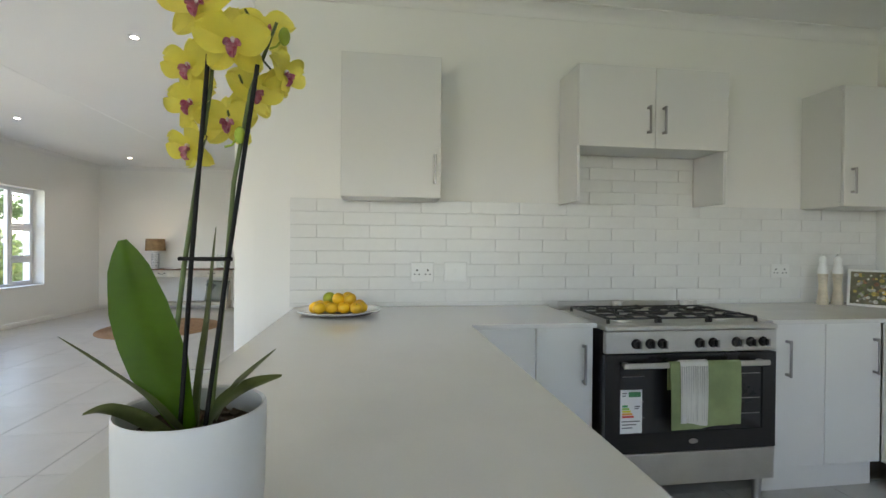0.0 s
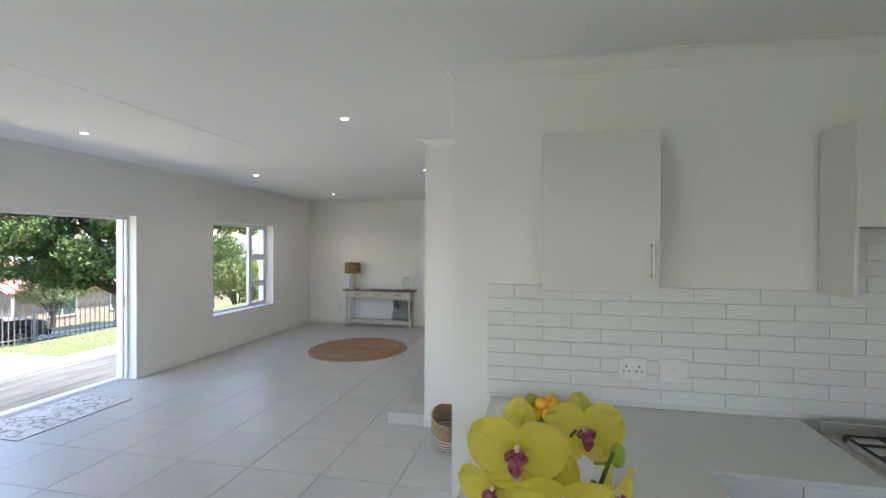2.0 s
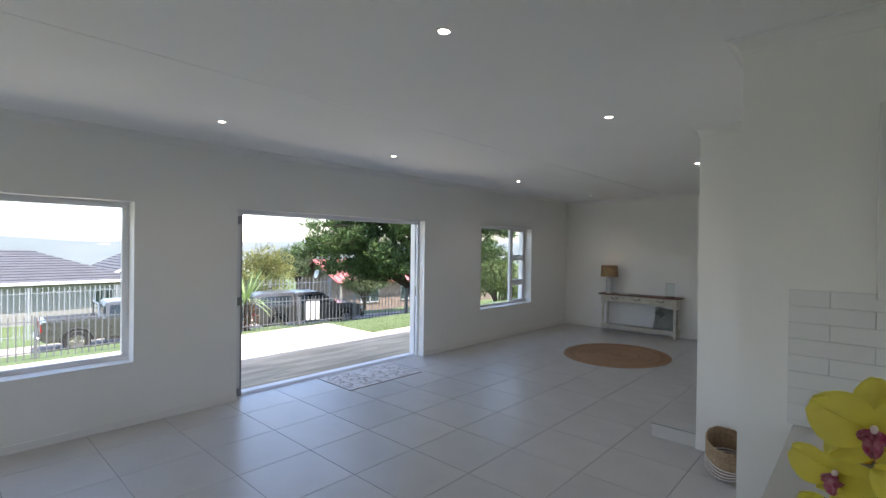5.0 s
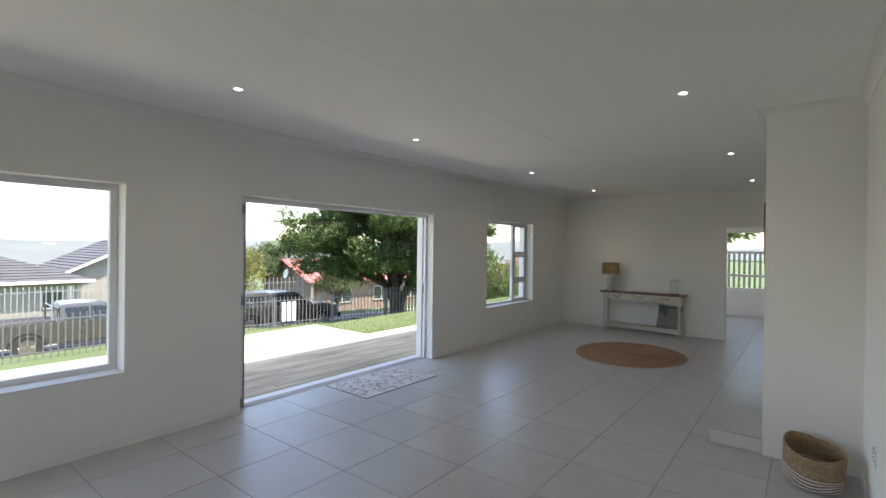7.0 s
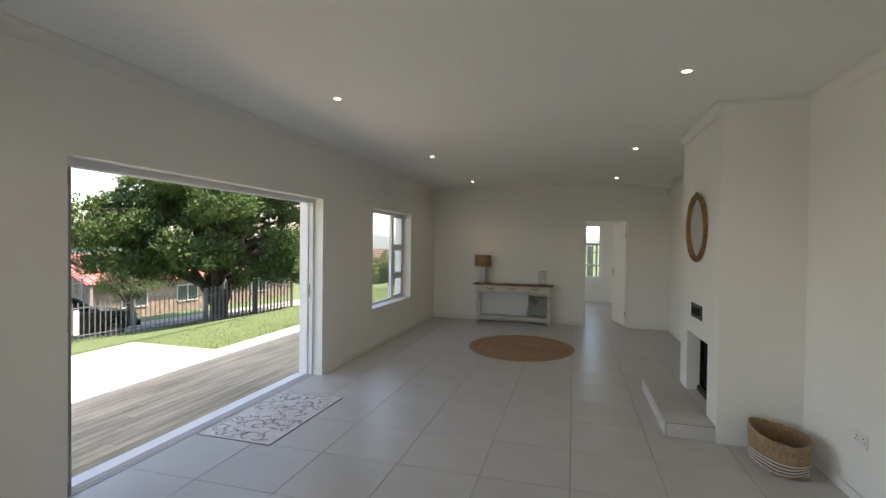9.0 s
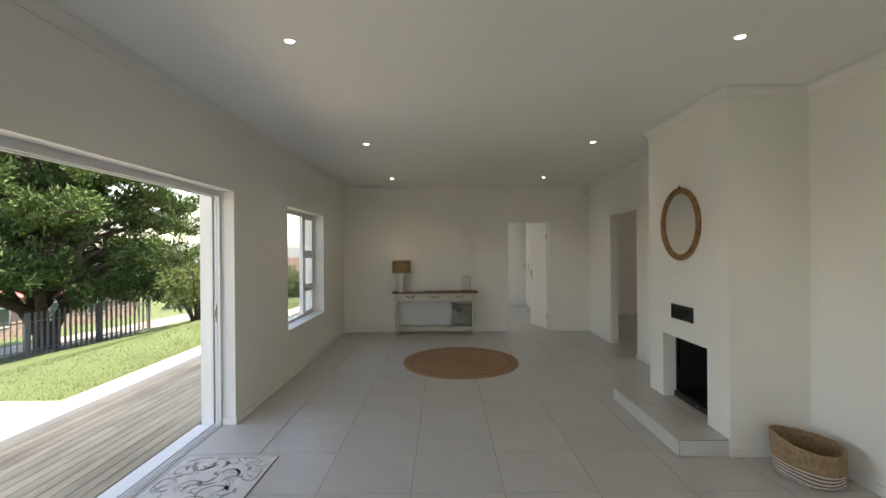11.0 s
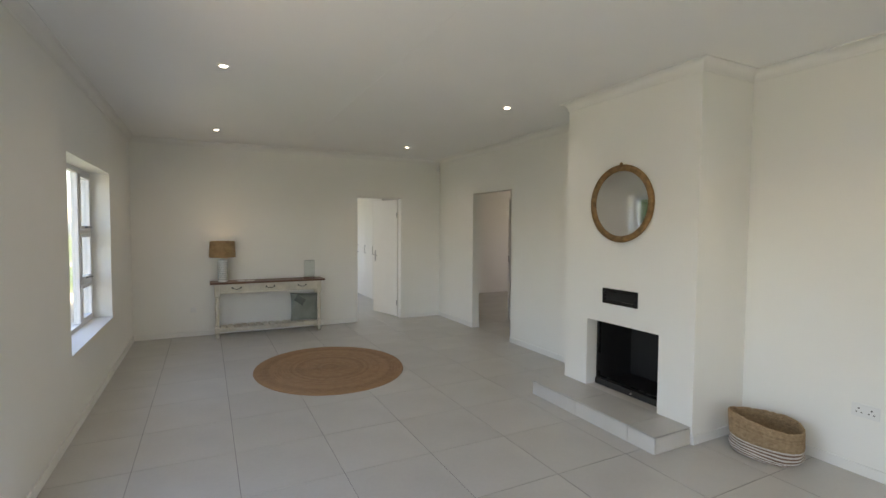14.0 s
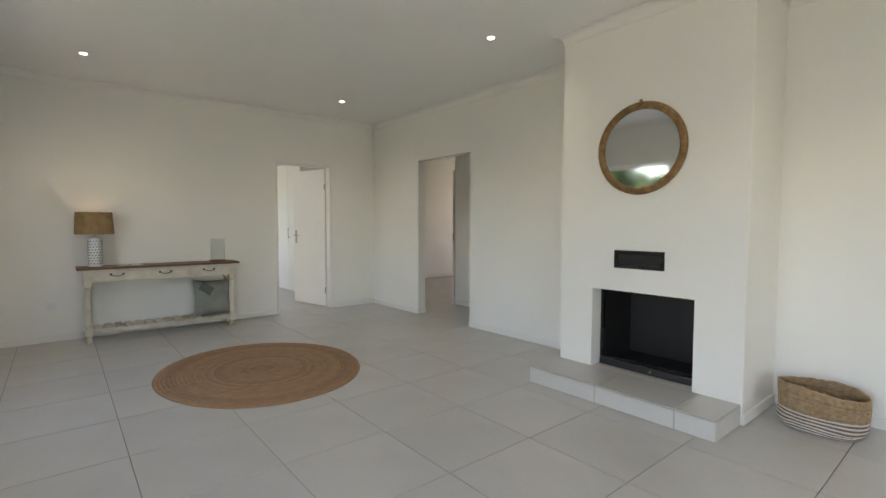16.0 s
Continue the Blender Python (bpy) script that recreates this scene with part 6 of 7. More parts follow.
# conifer at the edge of the picture window
cx_, cy_ = -14.2, -0.95
cf = thing("conifer_tree", cx_, cy_, ground_z(cx_, cy_), 0, "tall feathery conifer inside the garden fence", "tree")
part("trunk", tube(bmesh.new(), [(0, 0, -0.2), (0, 0, 2), (0.1, 0, 5.6)], [0.18, 0.14, 0.03], 10), M_BARK, cf, smooth=True)
points = []
for k in range(40):
    a, hz = k * 2.399, 1.2 + 4.4 * k / 40
    reach = 1.35 * (1.1 - k / 44) * rnd.uniform(0.75, 1.1)
    out = Vector((math.cos(a), math.sin(a), 0.25))
    part("limb", tube(bmesh.new(), [(0, 0, hz - 0.2), tuple(out * reach + Vector((0, 0, hz)))], [0.03, 0.008], 5), M_BARK, cf, smooth=True)
    for q in range(5):
        p = out * reach * (0.3 + 0.17 * q) + Vector((rnd.uniform(-0.15, 0.15), rnd.uniform(-0.15, 0.15), hz))
        points.append((tuple(p), tuple(out)))
me = tufts(points, 0.34, 50, 5, 0.7)
me.materials.append(M_CONIFER)
o = new("crown", me)
o.parent = cf


def round_tree(name, x, y, r, zc, mt, label, seed, size=0.22, per=190):
    rr = random.Random(seed)
    base = ground_z(x, y)
    cz = zc - base
    cl_ = []
    for k in range(34):
        v = Vector((rr.gauss(0, 1), rr.gauss(0, 1), rr.gauss(0, 0.8))).normalized() * r * rr.uniform(0.45, 0.85)
        cl_.append((v.x, v.y, cz + v.z * 0.8, r * rr.uniform(0.25, 0.42)))
    lm = [([(0, 0, cz - r), (0.4 * r * math.cos(k * 1.3), 0.4 * r * math.sin(k * 1.3), cz - 0.3 * r), (0.7 * r * math.cos(k * 1.3), 0.7 * r * math.sin(k * 1.3), cz + 0.3 * r)], [0.09, 0.06, 0.02]) for k in range(5)]
    tree(name, x, y, label, [([(0, 0, -0.2), (0.05, 0, max(0.3, cz - r)), (0, 0.05, cz)], [0.16, 0.12, 0.06])], lm, cl_, per / (r * 0.33) ** 0.5, size, mt, seed, 0.8)


round_tree("leafy_tree", -27.0, 13.3, 2.25, -0.1, M_YELLOWG, "rounded yellow-green tree across the road", 31, 0.15, 420)
round_tree("leafy_tree", -24.2, 11.6, 1.2, -1.2, M_GREYG, "grey-green bushy tree across the road", 32, 0.15, 380)
round_tree("leafy_tree", -34.8, 20.6, 1.9, 0.45, M_GREYG, "dark green tree behind the red-roofed house", 33, 0.18, 300)
round_tree("leafy_tree", -26.0, 20.6, 1.7, -0.5, M_GREYG, "light grey-green garden tree before the red-roofed house", 34, 0.14, 420)
round_tree("leafy_tree", -4.3, 21.5, 1.9, 2.6, M_SHRUB, "green tree beyond the bedroom window", 35)


def shrub(x, y, r, h, label, seed, mt):
    t = thing("shrub", x, y, ground_z(x, y) if x < -9 else LAWN_Z, 0, label, "shrub")
    rr = random.Random(seed)
    cl_ = []
    for k in range(14):
        a, u = k * 2.4, rr.uniform(0.2, 1.0)
        tip = Vector((r * u * math.cos(a), r * u * math.sin(a), h * rr.uniform(0.45, 1.0) * (1.1 - 0.35 * u)))
        part("stem", tube(bmesh.new(), [(0.1 * math.cos(a), 0.1 * math.sin(a), -0.05), tip * 0.5 + Vector((0, 0, 0.1)), tip + tip * 0.12 + Vector((0, 0, 0.5 * rr.random()))], [0.035, 0.022, 0.008], 6), M_BARK, t, smooth=True)
        cl_.append((tip.x, tip.y, tip.z, rr.uniform(0.3, 0.5)))
        cl_.append((tip.x * 0.7, tip.y * 0.7, tip.z * 0.55, rr.uniform(0.3, 0.5)))
    me = sprays(cl_, 430, 0.17, seed, 0.8)
    me.materials.append(mt)
    o = new("leaves", me)
    o.parent = t
    return t


shrub(-10.9, 15.3, 1.75, 1.9, "leafy green garden shrub with bare twigs on the lawn", 41, M_SHRUB)
shrub(-9.0, 17.6, 0.9, 1.2, "smaller leafy shrub beside the path", 42, M_SHRUB)
shrub(-11.6, 18.4, 1.2, 1.6, "yellow-green shrub past the end of the fence", 43, M_YELLOWG)

# strappy palm against the fence
pl = thing("garden_palm", -16.9, 8.05, ground_z(-16.9, 8.05), 0, "short palm with arching fronds and dry brown skirt", "palm")
part("trunk", tube(bmesh.new(), [(0, 0, -0.1), (0.03, 0, 0.5), (0, 0.02, 1.0)], [0.14, 0.17, 0.13], 10), M_BARK, pl, smooth=True)
me = sprays([(0, 0, 0.45, 0.42), (0, 0, 0.75, 0.4)], 500, 0.2, 51, 0.9)
me.materials.append(leaf_mat("dry_palm_skirt", (0.30, 0.20, 0.15), (0.14, 0.09, 0.07)))
o = new("dry_skirt", me)
o.parent = pl
M_PALM = leaf_mat("palm_frond", (0.20, 0.27, 0.12), (0.10, 0.16, 0.05))
rnd = random.Random(52)
for k in range(60):
    a, el = k * 2.399, rnd.uniform(0.2, 1.35)
    dvec = Vector((math.cos(a) * math.cos(el), math.sin(a) * math.cos(el), math.sin(el)))
    L = rnd.uniform(1.1, 1.9)
    sidev = dvec.cross(Vector((0, 0, 1))).normalized()
    bm = bmesh.new()
    rows = []
    for i in range(7):
        u = i / 6
        p = Vector((0, 0, 1.0)) + dvec * L * u + Vector((0, 0, -0.8 * u * u * (1.25 - math.sin(el))))
        w = 0.026 * math.sin(math.pi * (0.08 + 0.9 * u)) + 0.002
        rows.append((bm.verts.new(p - sidev * w), bm.verts.new(p + sidev * w)))
    for r0, r1 in zip(rows, rows[1:]):
        bm.faces.new((r0[0], r0[1], r1[1], r1[0]))
    part("frond", bm, M_PALM, pl)


# ---- parked pick-up trucks ----
def loft_box(sections):
    """A closed body through rectangular cross-sections (x, half width low, half width high, z low, z high)."""
    bm = bmesh.new()
    rings = []
    for x, wl, wh, zl, zh in sections:
        rings.append([bm.verts.new(c) for c in ((x, -wl, zl), (x, wl, zl), (x, wh, zh), (x, -wh, zh))])
    for a, b in zip(rings, rings[1:]):
        for k in range(4):
            bm.faces.new((a[k], a[(k + 1) % 4], b[(k + 1) % 4], b[k]))
    bm.faces.new(list(reversed(rings[0]))), bm.faces.new(rings[-1])
    bmesh.ops.recalc_face_normals(bm, faces=bm.faces)
    bmesh.ops.bevel(bm, geom=bm.edges[:], offset=0.04, segments=2, affect="EDGES")
    return bm


M_TYRE = mat("tyre_rubber", (0.02, 0.02, 0.02), 0.85, var=0.1, bump=0.2)
M_CARGLASS = mat("car_glass", (0.035, 0.05, 0.055), 0.05, bump=0, spec=0.8)
M_TAIL = mat("tail_lamp", (0.35, 0.02, 0.02), 0.2, bump=0)
M_HEAD = mat("head_lamp", (0.6, 0.62, 0.62), 0.1, bump=0)


def pickup(x, y, rz, paint, label, canopy, light=None):
    """A double-cab pick-up, its front along +x before it is turned."""
    t = thing("pickup_truck", x, y, -2.143, rz, label, "car", "parked pick-up trucks")
    body = part("body", loft_box([(-2.55, 0.80, 0.84, 0.55, 1.12), (-2.45, 0.86, 0.88, 0.42, 1.14), (1.2, 0.88, 0.88, 0.40, 1.12), (1.9, 0.88, 0.86, 0.40, 1.08), (2.45, 0.84, 0.80, 0.45, 0.98), (2.58, 0.70, 0.68, 0.50, 0.90)]), paint, t, "metallic painted body", smooth=True)
    cab = part("cab", loft_box([(-0.75, 0.84, 0.70, 1.10, 1.65), (-0.60, 0.84, 0.70, 1.10, 1.69), (0.35, 0.84, 0.70, 1.10, 1.69), (0.55, 0.84, 0.68, 1.10, 1.62), (1.25, 0.84, 0.80, 1.08, 1.14)]), paint, t, smooth=True)
    for s in (-1, 1):
        def win(xa, xb, xc, xd):
            bm = bmesh.new()
            lo, hi = 1.17, 1.57
            yl, yh = s * 0.838, s * 0.733
            vs__ = [bm.verts.new(c) for c in ((xa, yl, lo), (xb, yl, lo), (xc, yh, hi), (xd, yh, hi))]
            bm.faces.new(vs__)
            bmesh.ops.solidify(bm, geom=bm.faces[:], thickness=0.012 * s)
            return bm
        part("side_window", win(-0.66, 0.02, 0.02, -0.62), M_CARGLASS, cab, "dark side window")
        part("side_window", win(0.08, 0.98, 0.50, 0.08), M_CARGLASS, cab, "dark side window")
    part("windscreen", loft_box([(0.60, 0.70, 0.60, 1.575, 1.62), (1.20, 0.76, 0.70, 1.145, 1.19)]), M_CARGLASS, cab, "windscreen")
    part("rear_window", bx((-0.775, -0.58, 1.25), (-0.735, 0.58, 1.55), 0.01, 1), M_CARGLASS, cab)
    if canopy:
        cn = part("canopy", loft_box([(-2.5, 0.83, 0.68, 1.135, 1.60), (-2.35, 0.83, 0.68, 1.135, 1.69), (-0.80, 0.83, 0.68, 1.125, 1.71)]), paint, t, "load-bed canopy", smooth=True)
        for s in (-1, 1):
            bm = bmesh.new()
            vs__ = [bm.verts.new(c_) for c_ in ((-2.3, s * 0.832, 1.24), (-0.95, s * 0.832, 1.24), (-0.95, s * 0.735, 1.57), (-2.25, s * 0.735, 1.57))]
            bm.faces.new(vs__)
            bmesh.ops.solidify(bm, geom=bm.faces[:], thickness=0.012 * s)
            part("canopy_window", bm, M_CARGLASS, cn, "dark canopy window")
    else:
        part("load_bed", bx((-2.4, -0.72, 1.135), (-0.85, 0.72, 1.150)), M_DARK, t, "dark open load bed")
        part("bed_rail", tube(bmesh.new(), [(-0.95, -0.72, 1.14), (-0.95, -0.62, 1.62), (-0.95, 0.62, 1.62), (-0.95, 0.72, 1.14)], 0.03, 8), M_CHROME, t, smooth=True)
    for s in (-1, 1):
        for wx in (-1.58, 1.62):
            arch = bmesh.new()
            pts = [(wx + 0.45 * math.cos(q), s * 0.87, 0.40 + 0.45 * math.sin(q)) for q in [math.pi * k / 10 for k in range(11)]]
            part("wheel_arch", tube(arch, pts, 0.045, 6), M_TYRE, t, smooth=True)
            w = part("wheel", lathe(bmesh.new(), [(0.25, -0.12), (0.36, -0.12), (0.385, -0.09), (0.385, 0.09), (0.36, 0.12), (0.25, 0.12), (0.25, -0.12)], 28), M_TYRE, t, "black tyre", smooth=True)
            w.matrix_basis = pose(wx, s * 0.80, 0.385, 90, 0, 0)
            bm = lathe(bmesh.new(), [(0.0, -0.06), (0.25, -0.06), (0.25, 0.07), (0.22, 0.08), (0.0, 0.06)], 28)
            for k in range(6):
                box(bm, (0.05, -0.022, 0.06), (0.235, 0.022, 0.085), 0.004, 1, pose(0, 0, 0, 0, 0, k * 60))
            rim = part("rim", bm, M_CHROME, w, "alloy rim")
            if s > 0:
                rim.rotation_euler = (math.pi, 0, 0)
        part("tail_light", bx((-2.585, s * 0.74 - 0.06, 0.78), (-2.50, s * 0.74 + 0.09, 1.08), 0.02, 1), M_TAIL, t, "red tail light")
        part("headlight", bx((2.40, s * 0.66 - 0.13, 0.74), (2.575, s * 0.66 + 0.13, 0.88), 0.03, 1), M_HEAD, t, "clear headlight")
        part("mirror", bx((0.82, s * 0.98 - 0.09, 1.12), (0.92, s * 0.98 + 0.07, 1.28), 0.02, 1), paint, t)
        part("door_line", bx((0.045, s * 0.883 - 0.004, 0.5), (0.055, s * 0.883 + 0.004, 1.11)), M_DARK, t)
        part("sill_step", bx((-0.8, s * 0.88 - 0.06, 0.36), (1.1, s * 0.88 + 0.05, 0.41), 0.01, 1), M_TYRE, t)
    part("rear_bumper", bx((-2.68, -0.80, 0.48), (-2.54, 0.80, 0.64), 0.02, 1), M_CHROME, t)
    part("front_bumper", bx((2.5, -0.78, 0.40), (2.66, 0.78, 0.62), 0.03, 1), M_TYRE, t)
    part("number_plate", bx((-2.69, -0.24, 0.52), (-2.681, 0.24, 0.62)), M_WHITEP, t)
    return t


M_GREYPAINT = mat("dark_grey_car_paint", (0.075, 0.074, 0.072), 0.3, metal=0.3, var=0.05, bump=0, coat=0.5)
M_SILVER = mat("silver_grey_car_paint", (0.105, 0.105, 0.10), 0.28, metal=0.5, var=0.05, bump=0, coat=0.5)
pickup(-19.75, 12.25, 79, M_GREYPAINT, "dark grey double-cab pick-up with a canopy parked at the kerb", True)
pickup(-21.2, 5.4, 86, M_SILVER, "silver-grey double-cab pick-up parked at the kerb", False)


# ---- houses ----
M_BRICKH = mat("brown_face_brick", (0.235, 0.18, 0.145), 0.9, var=0.2, scale=3, fine=25, bump=0.5, dist=0.01)
M_PINKR = mat("faded_red_roof", (0.34, 0.11, 0.10), 0.6, var=0.15, scale=1.2, fine=12, bump=0.2)
M_GREYR = mat("grey_roof_tile", (0.075, 0.076, 0.083), 0.7, var=0.12, scale=1.2, fine=12, bump=0.3)
M_BEIGE = mat("beige_plaster", (0.27, 0.26, 0.235), 0.9, var=0.06, scale=1, fine=20, bump=0.2)


def ribbed_roof(parent, p_eave0, p_eave1, p_ridge1, p_ridge0, mt, n, thick, name="roof", along=True, h=0.05):
    """A sloped roof plane of n sheets or courses, each a thin slab with its own edge."""
    e0, e1, r1, r0 = (Vector(p) for p in (p_eave0, p_eave1, p_ridge1, p_ridge0))
    nrm = (e1 - e0).cross(r0 - e0).normalized()
    if nrm.z < 0:
        nrm = -nrm
    base = bmesh.new()
    q = [base.verts.new(v) for v in (e0, e1, r1, r0)] + [base.verts.new(v - nrm * thick) for v in (e0, e1, r1, r0)]
    for f in ((0, 1, 2, 3), (7, 6, 5, 4), (0, 4, 5, 1), (1, 5, 6, 2), (2, 6, 7, 3), (3, 7, 4, 0)):
        base.faces.new([q[i] for i in f])
    bmesh.ops.recalc_face_normals(base, faces=base.faces)
    rf = part(name, base, mt, parent)
    for k in range(n):
        u0, u1 = k / n, (k + 1) / n
        bm = bmesh.new()
        if along:
            um = u0 + 0.25 * (u1 - u0)
            tube(bm, [e0.lerp(e1, um) + nrm * h * 0.3, r0.lerp(r1, um) + nrm * h * 0.3], h, 4)
            part("roof_rib", bm, mt, rf)
        else:
            a, b = e0.lerp(r0, u0), e1.lerp(r1, u0)
            c, d = e1.lerp(r1, u1), e0.lerp(r0, u1)
            up = nrm * h
            vs__ = [bm.verts.new(v) for v in (a + up, b + up, c + nrm * 0.004, d + nrm * 0.004, a + nrm * 0.004, b + nrm * 0.004)]
            bm.faces.new((vs__[0], vs__[1], vs__[2], vs__[3]))
            bm.faces.new((vs__[4], vs__[5], vs__[1], vs__[0]))
            part("tile_course", bm, mt, rf)
    return rf


M_HFRAME = mat("weathered_window_frame", (0.42, 0.42, 0.41), 0.6, var=0.1, bump=0.05)


def hwindow(parent, x, y, z, w, h, ry=0):
    m = pose(x, y, z, 0, 0, ry)
    bm = bmesh.new()
    for lo, hi in (((-w / 2, -0.06, 0), (w / 2, 0.02, 0.07)), ((-w / 2, -0.06, h - 0.07), (w / 2, 0.02, h)), ((-w / 2, -0.06, 0), (-w / 2 + 0.07, 0.02, h)), ((w / 2 - 0.07, -0.06, 0), (w / 2, 0.02, h)), ((-0.03, -0.05, 0), (0.03, 0.02, h))):
        box(bm, lo, hi, 0, 1, m)
    wn_ = part("window", bm, M_HFRAME, parent, "white-framed window")
    part("pane", box(bmesh.new(), (-w / 2 + 0.05, -0.02, 0.05), (w / 2 - 0.05, 0.0, h - 0.05), 0, 1, m), M_CARGLASS, wn_)
    return wn_


# red-roofed brick house: long side faces -y, gable end faces -x (before turning)
HB = -3.5
hs = thing("red_roofed_house", -29.27, 20.92, HB, 84, "brown brick house with a faded red ribbed metal roof", "house")
HL, HWd, HE, HR = 17.0, 7.2, 2.55, 4.0
bm = bx((0, 0, 0), (HL, HWd, HE))
g1 = [bm.verts.new(c) for c in ((0.0, 0, HE), (0.0, HWd, HE), (0.0, HWd / 2, HR - 0.1), (0.25, 0, HE), (0.25, HWd, HE), (0.25, HWd / 2, HR - 0.1))]
for f in ((0, 1, 2), (5, 4, 3), (0, 2, 5, 3), (1, 4, 5, 2)):
    bm.faces.new([g1[i] for i in f])
bmesh.ops.recalc_face_normals(bm, faces=bm.faces)
part("wall", bm, M_BRICKH, hs, "brown face brick walls")
ribbed_roof(hs, (-0.5, -0.55, HE - 0.12), (HL, -0.55, HE - 0.12), (HL, HWd / 2, HR), (-0.5, HWd / 2, HR), M_PINKR, 34, 0.08)
ribbed_roof(hs, (HL, HWd + 0.5, HE - 0.12), (-0.5, HWd + 0.5, HE - 0.12), (-0.5, HWd / 2, HR), (HL, HWd / 2, HR), M_PINKR, 34, 0.08)
for hx in (2.6, 6.4, 9.6, 13.2):
    hwindow(hs, hx, -0.01, 0.75, 1.7, 1.15)
part("porch_post", bx((-0.25, -0.45, 0), (-0.1, -0.3, HE - 0.1)), M_BEIGE, hs, "yellow-brown porch post")
bm = lathe(bmesh.new(), [(0.0, 0.0), (0.2, 0.03), (0.36, 0.10), (0.37, 0.11), (0.2, 0.045), (0.0, 0.015)], 24, Matrix.Translation((-0.28, HWd / 2 - 0.5, HE + 0.35)) @ pose(0, 0, 0, 0, -75, 0))
part("satellite_dish", bm, M_WHITEP, hs, "round white satellite dish", smooth=True)

# grey-tiled house: hipped roof with gablet, across the road
gh = thing("grey_roofed_house", -38.0, -4.5, -3.45, 0, "beige plastered house with a grey tiled hipped roof", "house")
GL, GW, GE, GR = 14.0, 11.0, 2.75, 4.55
part("wall", bx((-GW, 0, 0), (0, GL, GE)), M_BEIGE, gh, "beige plastered walls")
ribbed_roof(gh, (0.6, GL + 0.6, GE - 0.1), (0.6, -0.6, GE - 0.1), (-GW / 2, 4.6, GR), (-GW / 2, GL - 4.6, GR), M_GREYR, 13, 0.06, along=False)
ribbed_roof(gh, (-GW - 0.6, -0.6, GE - 0.1), (-GW - 0.6, GL + 0.6, GE - 0.1), (-GW / 2, GL - 4.6, GR), (-GW / 2, 4.6, GR), M_GREYR, 13, 0.06, along=False)
ribbed_roof(gh, (0.6, -0.6, GE - 0.1), (-GW - 0.6, -0.6, GE - 0.1), (-GW / 2 - 0.01, 4.6, GR), (-GW / 2, 4.6, GR), M_GREYR, 13, 0.06, along=False)
ribbed_roof(gh, (-GW - 0.6, GL + 0.6, GE - 0.1), (0.6, GL + 0.6, GE - 0.1), (-GW / 2, GL - 4.6, GR), (-GW / 2 - 0.01, GL - 4.6, GR), M_GREYR, 13, 0.06, along=False)
bm = bx((0.55, -0.65, GE - 0.25), (0.68, GL + 0.65, GE - 0.08), 0.01, 1)
part("gutter", bm, M_WHITEP, gh, "white gutter")
hwindow(gh, 0.01, 12.6, 0.9, 1.1, 1.2, 90)
# wing with a gable facing the road
wg = thing("grey_roofed_house", -41.0, 9.8, -3.0, 0, "beige plastered house with white gable boards and grey tiles", "house")
bm = bx((-8, 0, 0), (0, 8.5, 2.7))
g1 = [bm.verts.new(c) for c in ((0.0, 0, 2.7), (0.0, 8.5, 2.7), (0.0, 4.25, 4.7), (-0.25, 0, 2.7), (-0.25, 8.5, 2.7), (-0.25, 4.25, 4.7))]
for f in ((0, 1, 2), (5, 4, 3), (0, 2, 5, 3), (1, 4, 5, 2)):
    bm.faces.new([g1[i] for i in f])
bmesh.ops.recalc_face_normals(bm, faces=bm.faces)
part("wall", bm, M_BEIGE, wg)
ribbed_roof(wg, (0.5, -0.5, 2.55), (-8.5, -0.5, 2.55), (-8.5, 4.25, 4.85), (0.5, 4.25, 4.85), M_GREYR, 13, 0.06, along=False)
ribbed_roof(wg, (-8.5, 9.0, 2.55), (0.5, 9.0, 2.55), (0.5, 4.25, 4.85), (-8.5, 4.25, 4.85), M_GREYR, 13, 0.06, along=False)
for sy in (0, 1):
    bm = tube(bmesh.new(), [(0.52, -0.5 + sy * 9.5, 2.5), (0.52, 4.25, 4.82)], 0.11, 4)
    part("barge_board", bm, M_WHITEP, wg, "white barge board")
hwindow(wg, 0.01, 4.2, 0.8, 1.8, 1.3, 90)

# brown-roofed house farther up the road
bh = thing("brown_roofed_house", -26.0, 41.0, -3.45, 12, "low plastered house with a brown tiled roof", "house")
M_BROWNR = mat("brown_roof_tile", (0.13, 0.085, 0.07), 0.8, var=0.15, scale=1.2, fine=12, bump=0.3)
part("wall", bx((0, 0, 0), (12, 7, 2.45)), M_BEIGE, bh, "pale plastered walls")
ribbed_roof(bh, (-0.5, -0.5, 2.35), (12.5, -0.5, 2.35), (11.0, 3.5, 4.3), (1.0, 3.5, 4.3), M_BROWNR, 11, 0.06, along=False)
ribbed_roof(bh, (12.5, 7.5, 2.35), (-0.5, 7.5, 2.35), (1.0, 3.5, 4.3), (11.0, 3.5, 4.3), M_BROWNR, 11, 0.06, along=False)
ribbed_roof(bh, (12.5, -0.5, 2.35), (12.5, 7.5, 2.35), (11.0, 3.51, 4.3), (11.0, 3.5, 4.3), M_BROWNR, 11, 0.06, along=False)
ribbed_roof(bh, (-0.5, 7.5, 2.35), (-0.5, -0.5, 2.35), (1.0, 3.5, 4.3), (1.0, 3.51, 4.3), M_BROWNR, 11, 0.06, along=False)
for hx in (2.2, 5.6, 9.4):
    hwindow(bh, hx, -0.01, 0.8, 1.5, 1.1)

# ---- pole and distance ----
po = thing("utility_pole", -34.0, 46.0, -4.0, 0, "tall dark wooden utility pole in the distance", "pole")
part("shaft", cyl(bmesh.new(), (0, 0, 0), (0, 0, 10.0), 0.16, 0.11, 12), M_BARK, po, smooth=True)
part("cross_arm", bx((-0.8, -0.06, 9.2), (0.8, 0.06, 9.35), 0.01, 1), M_BARK, po)

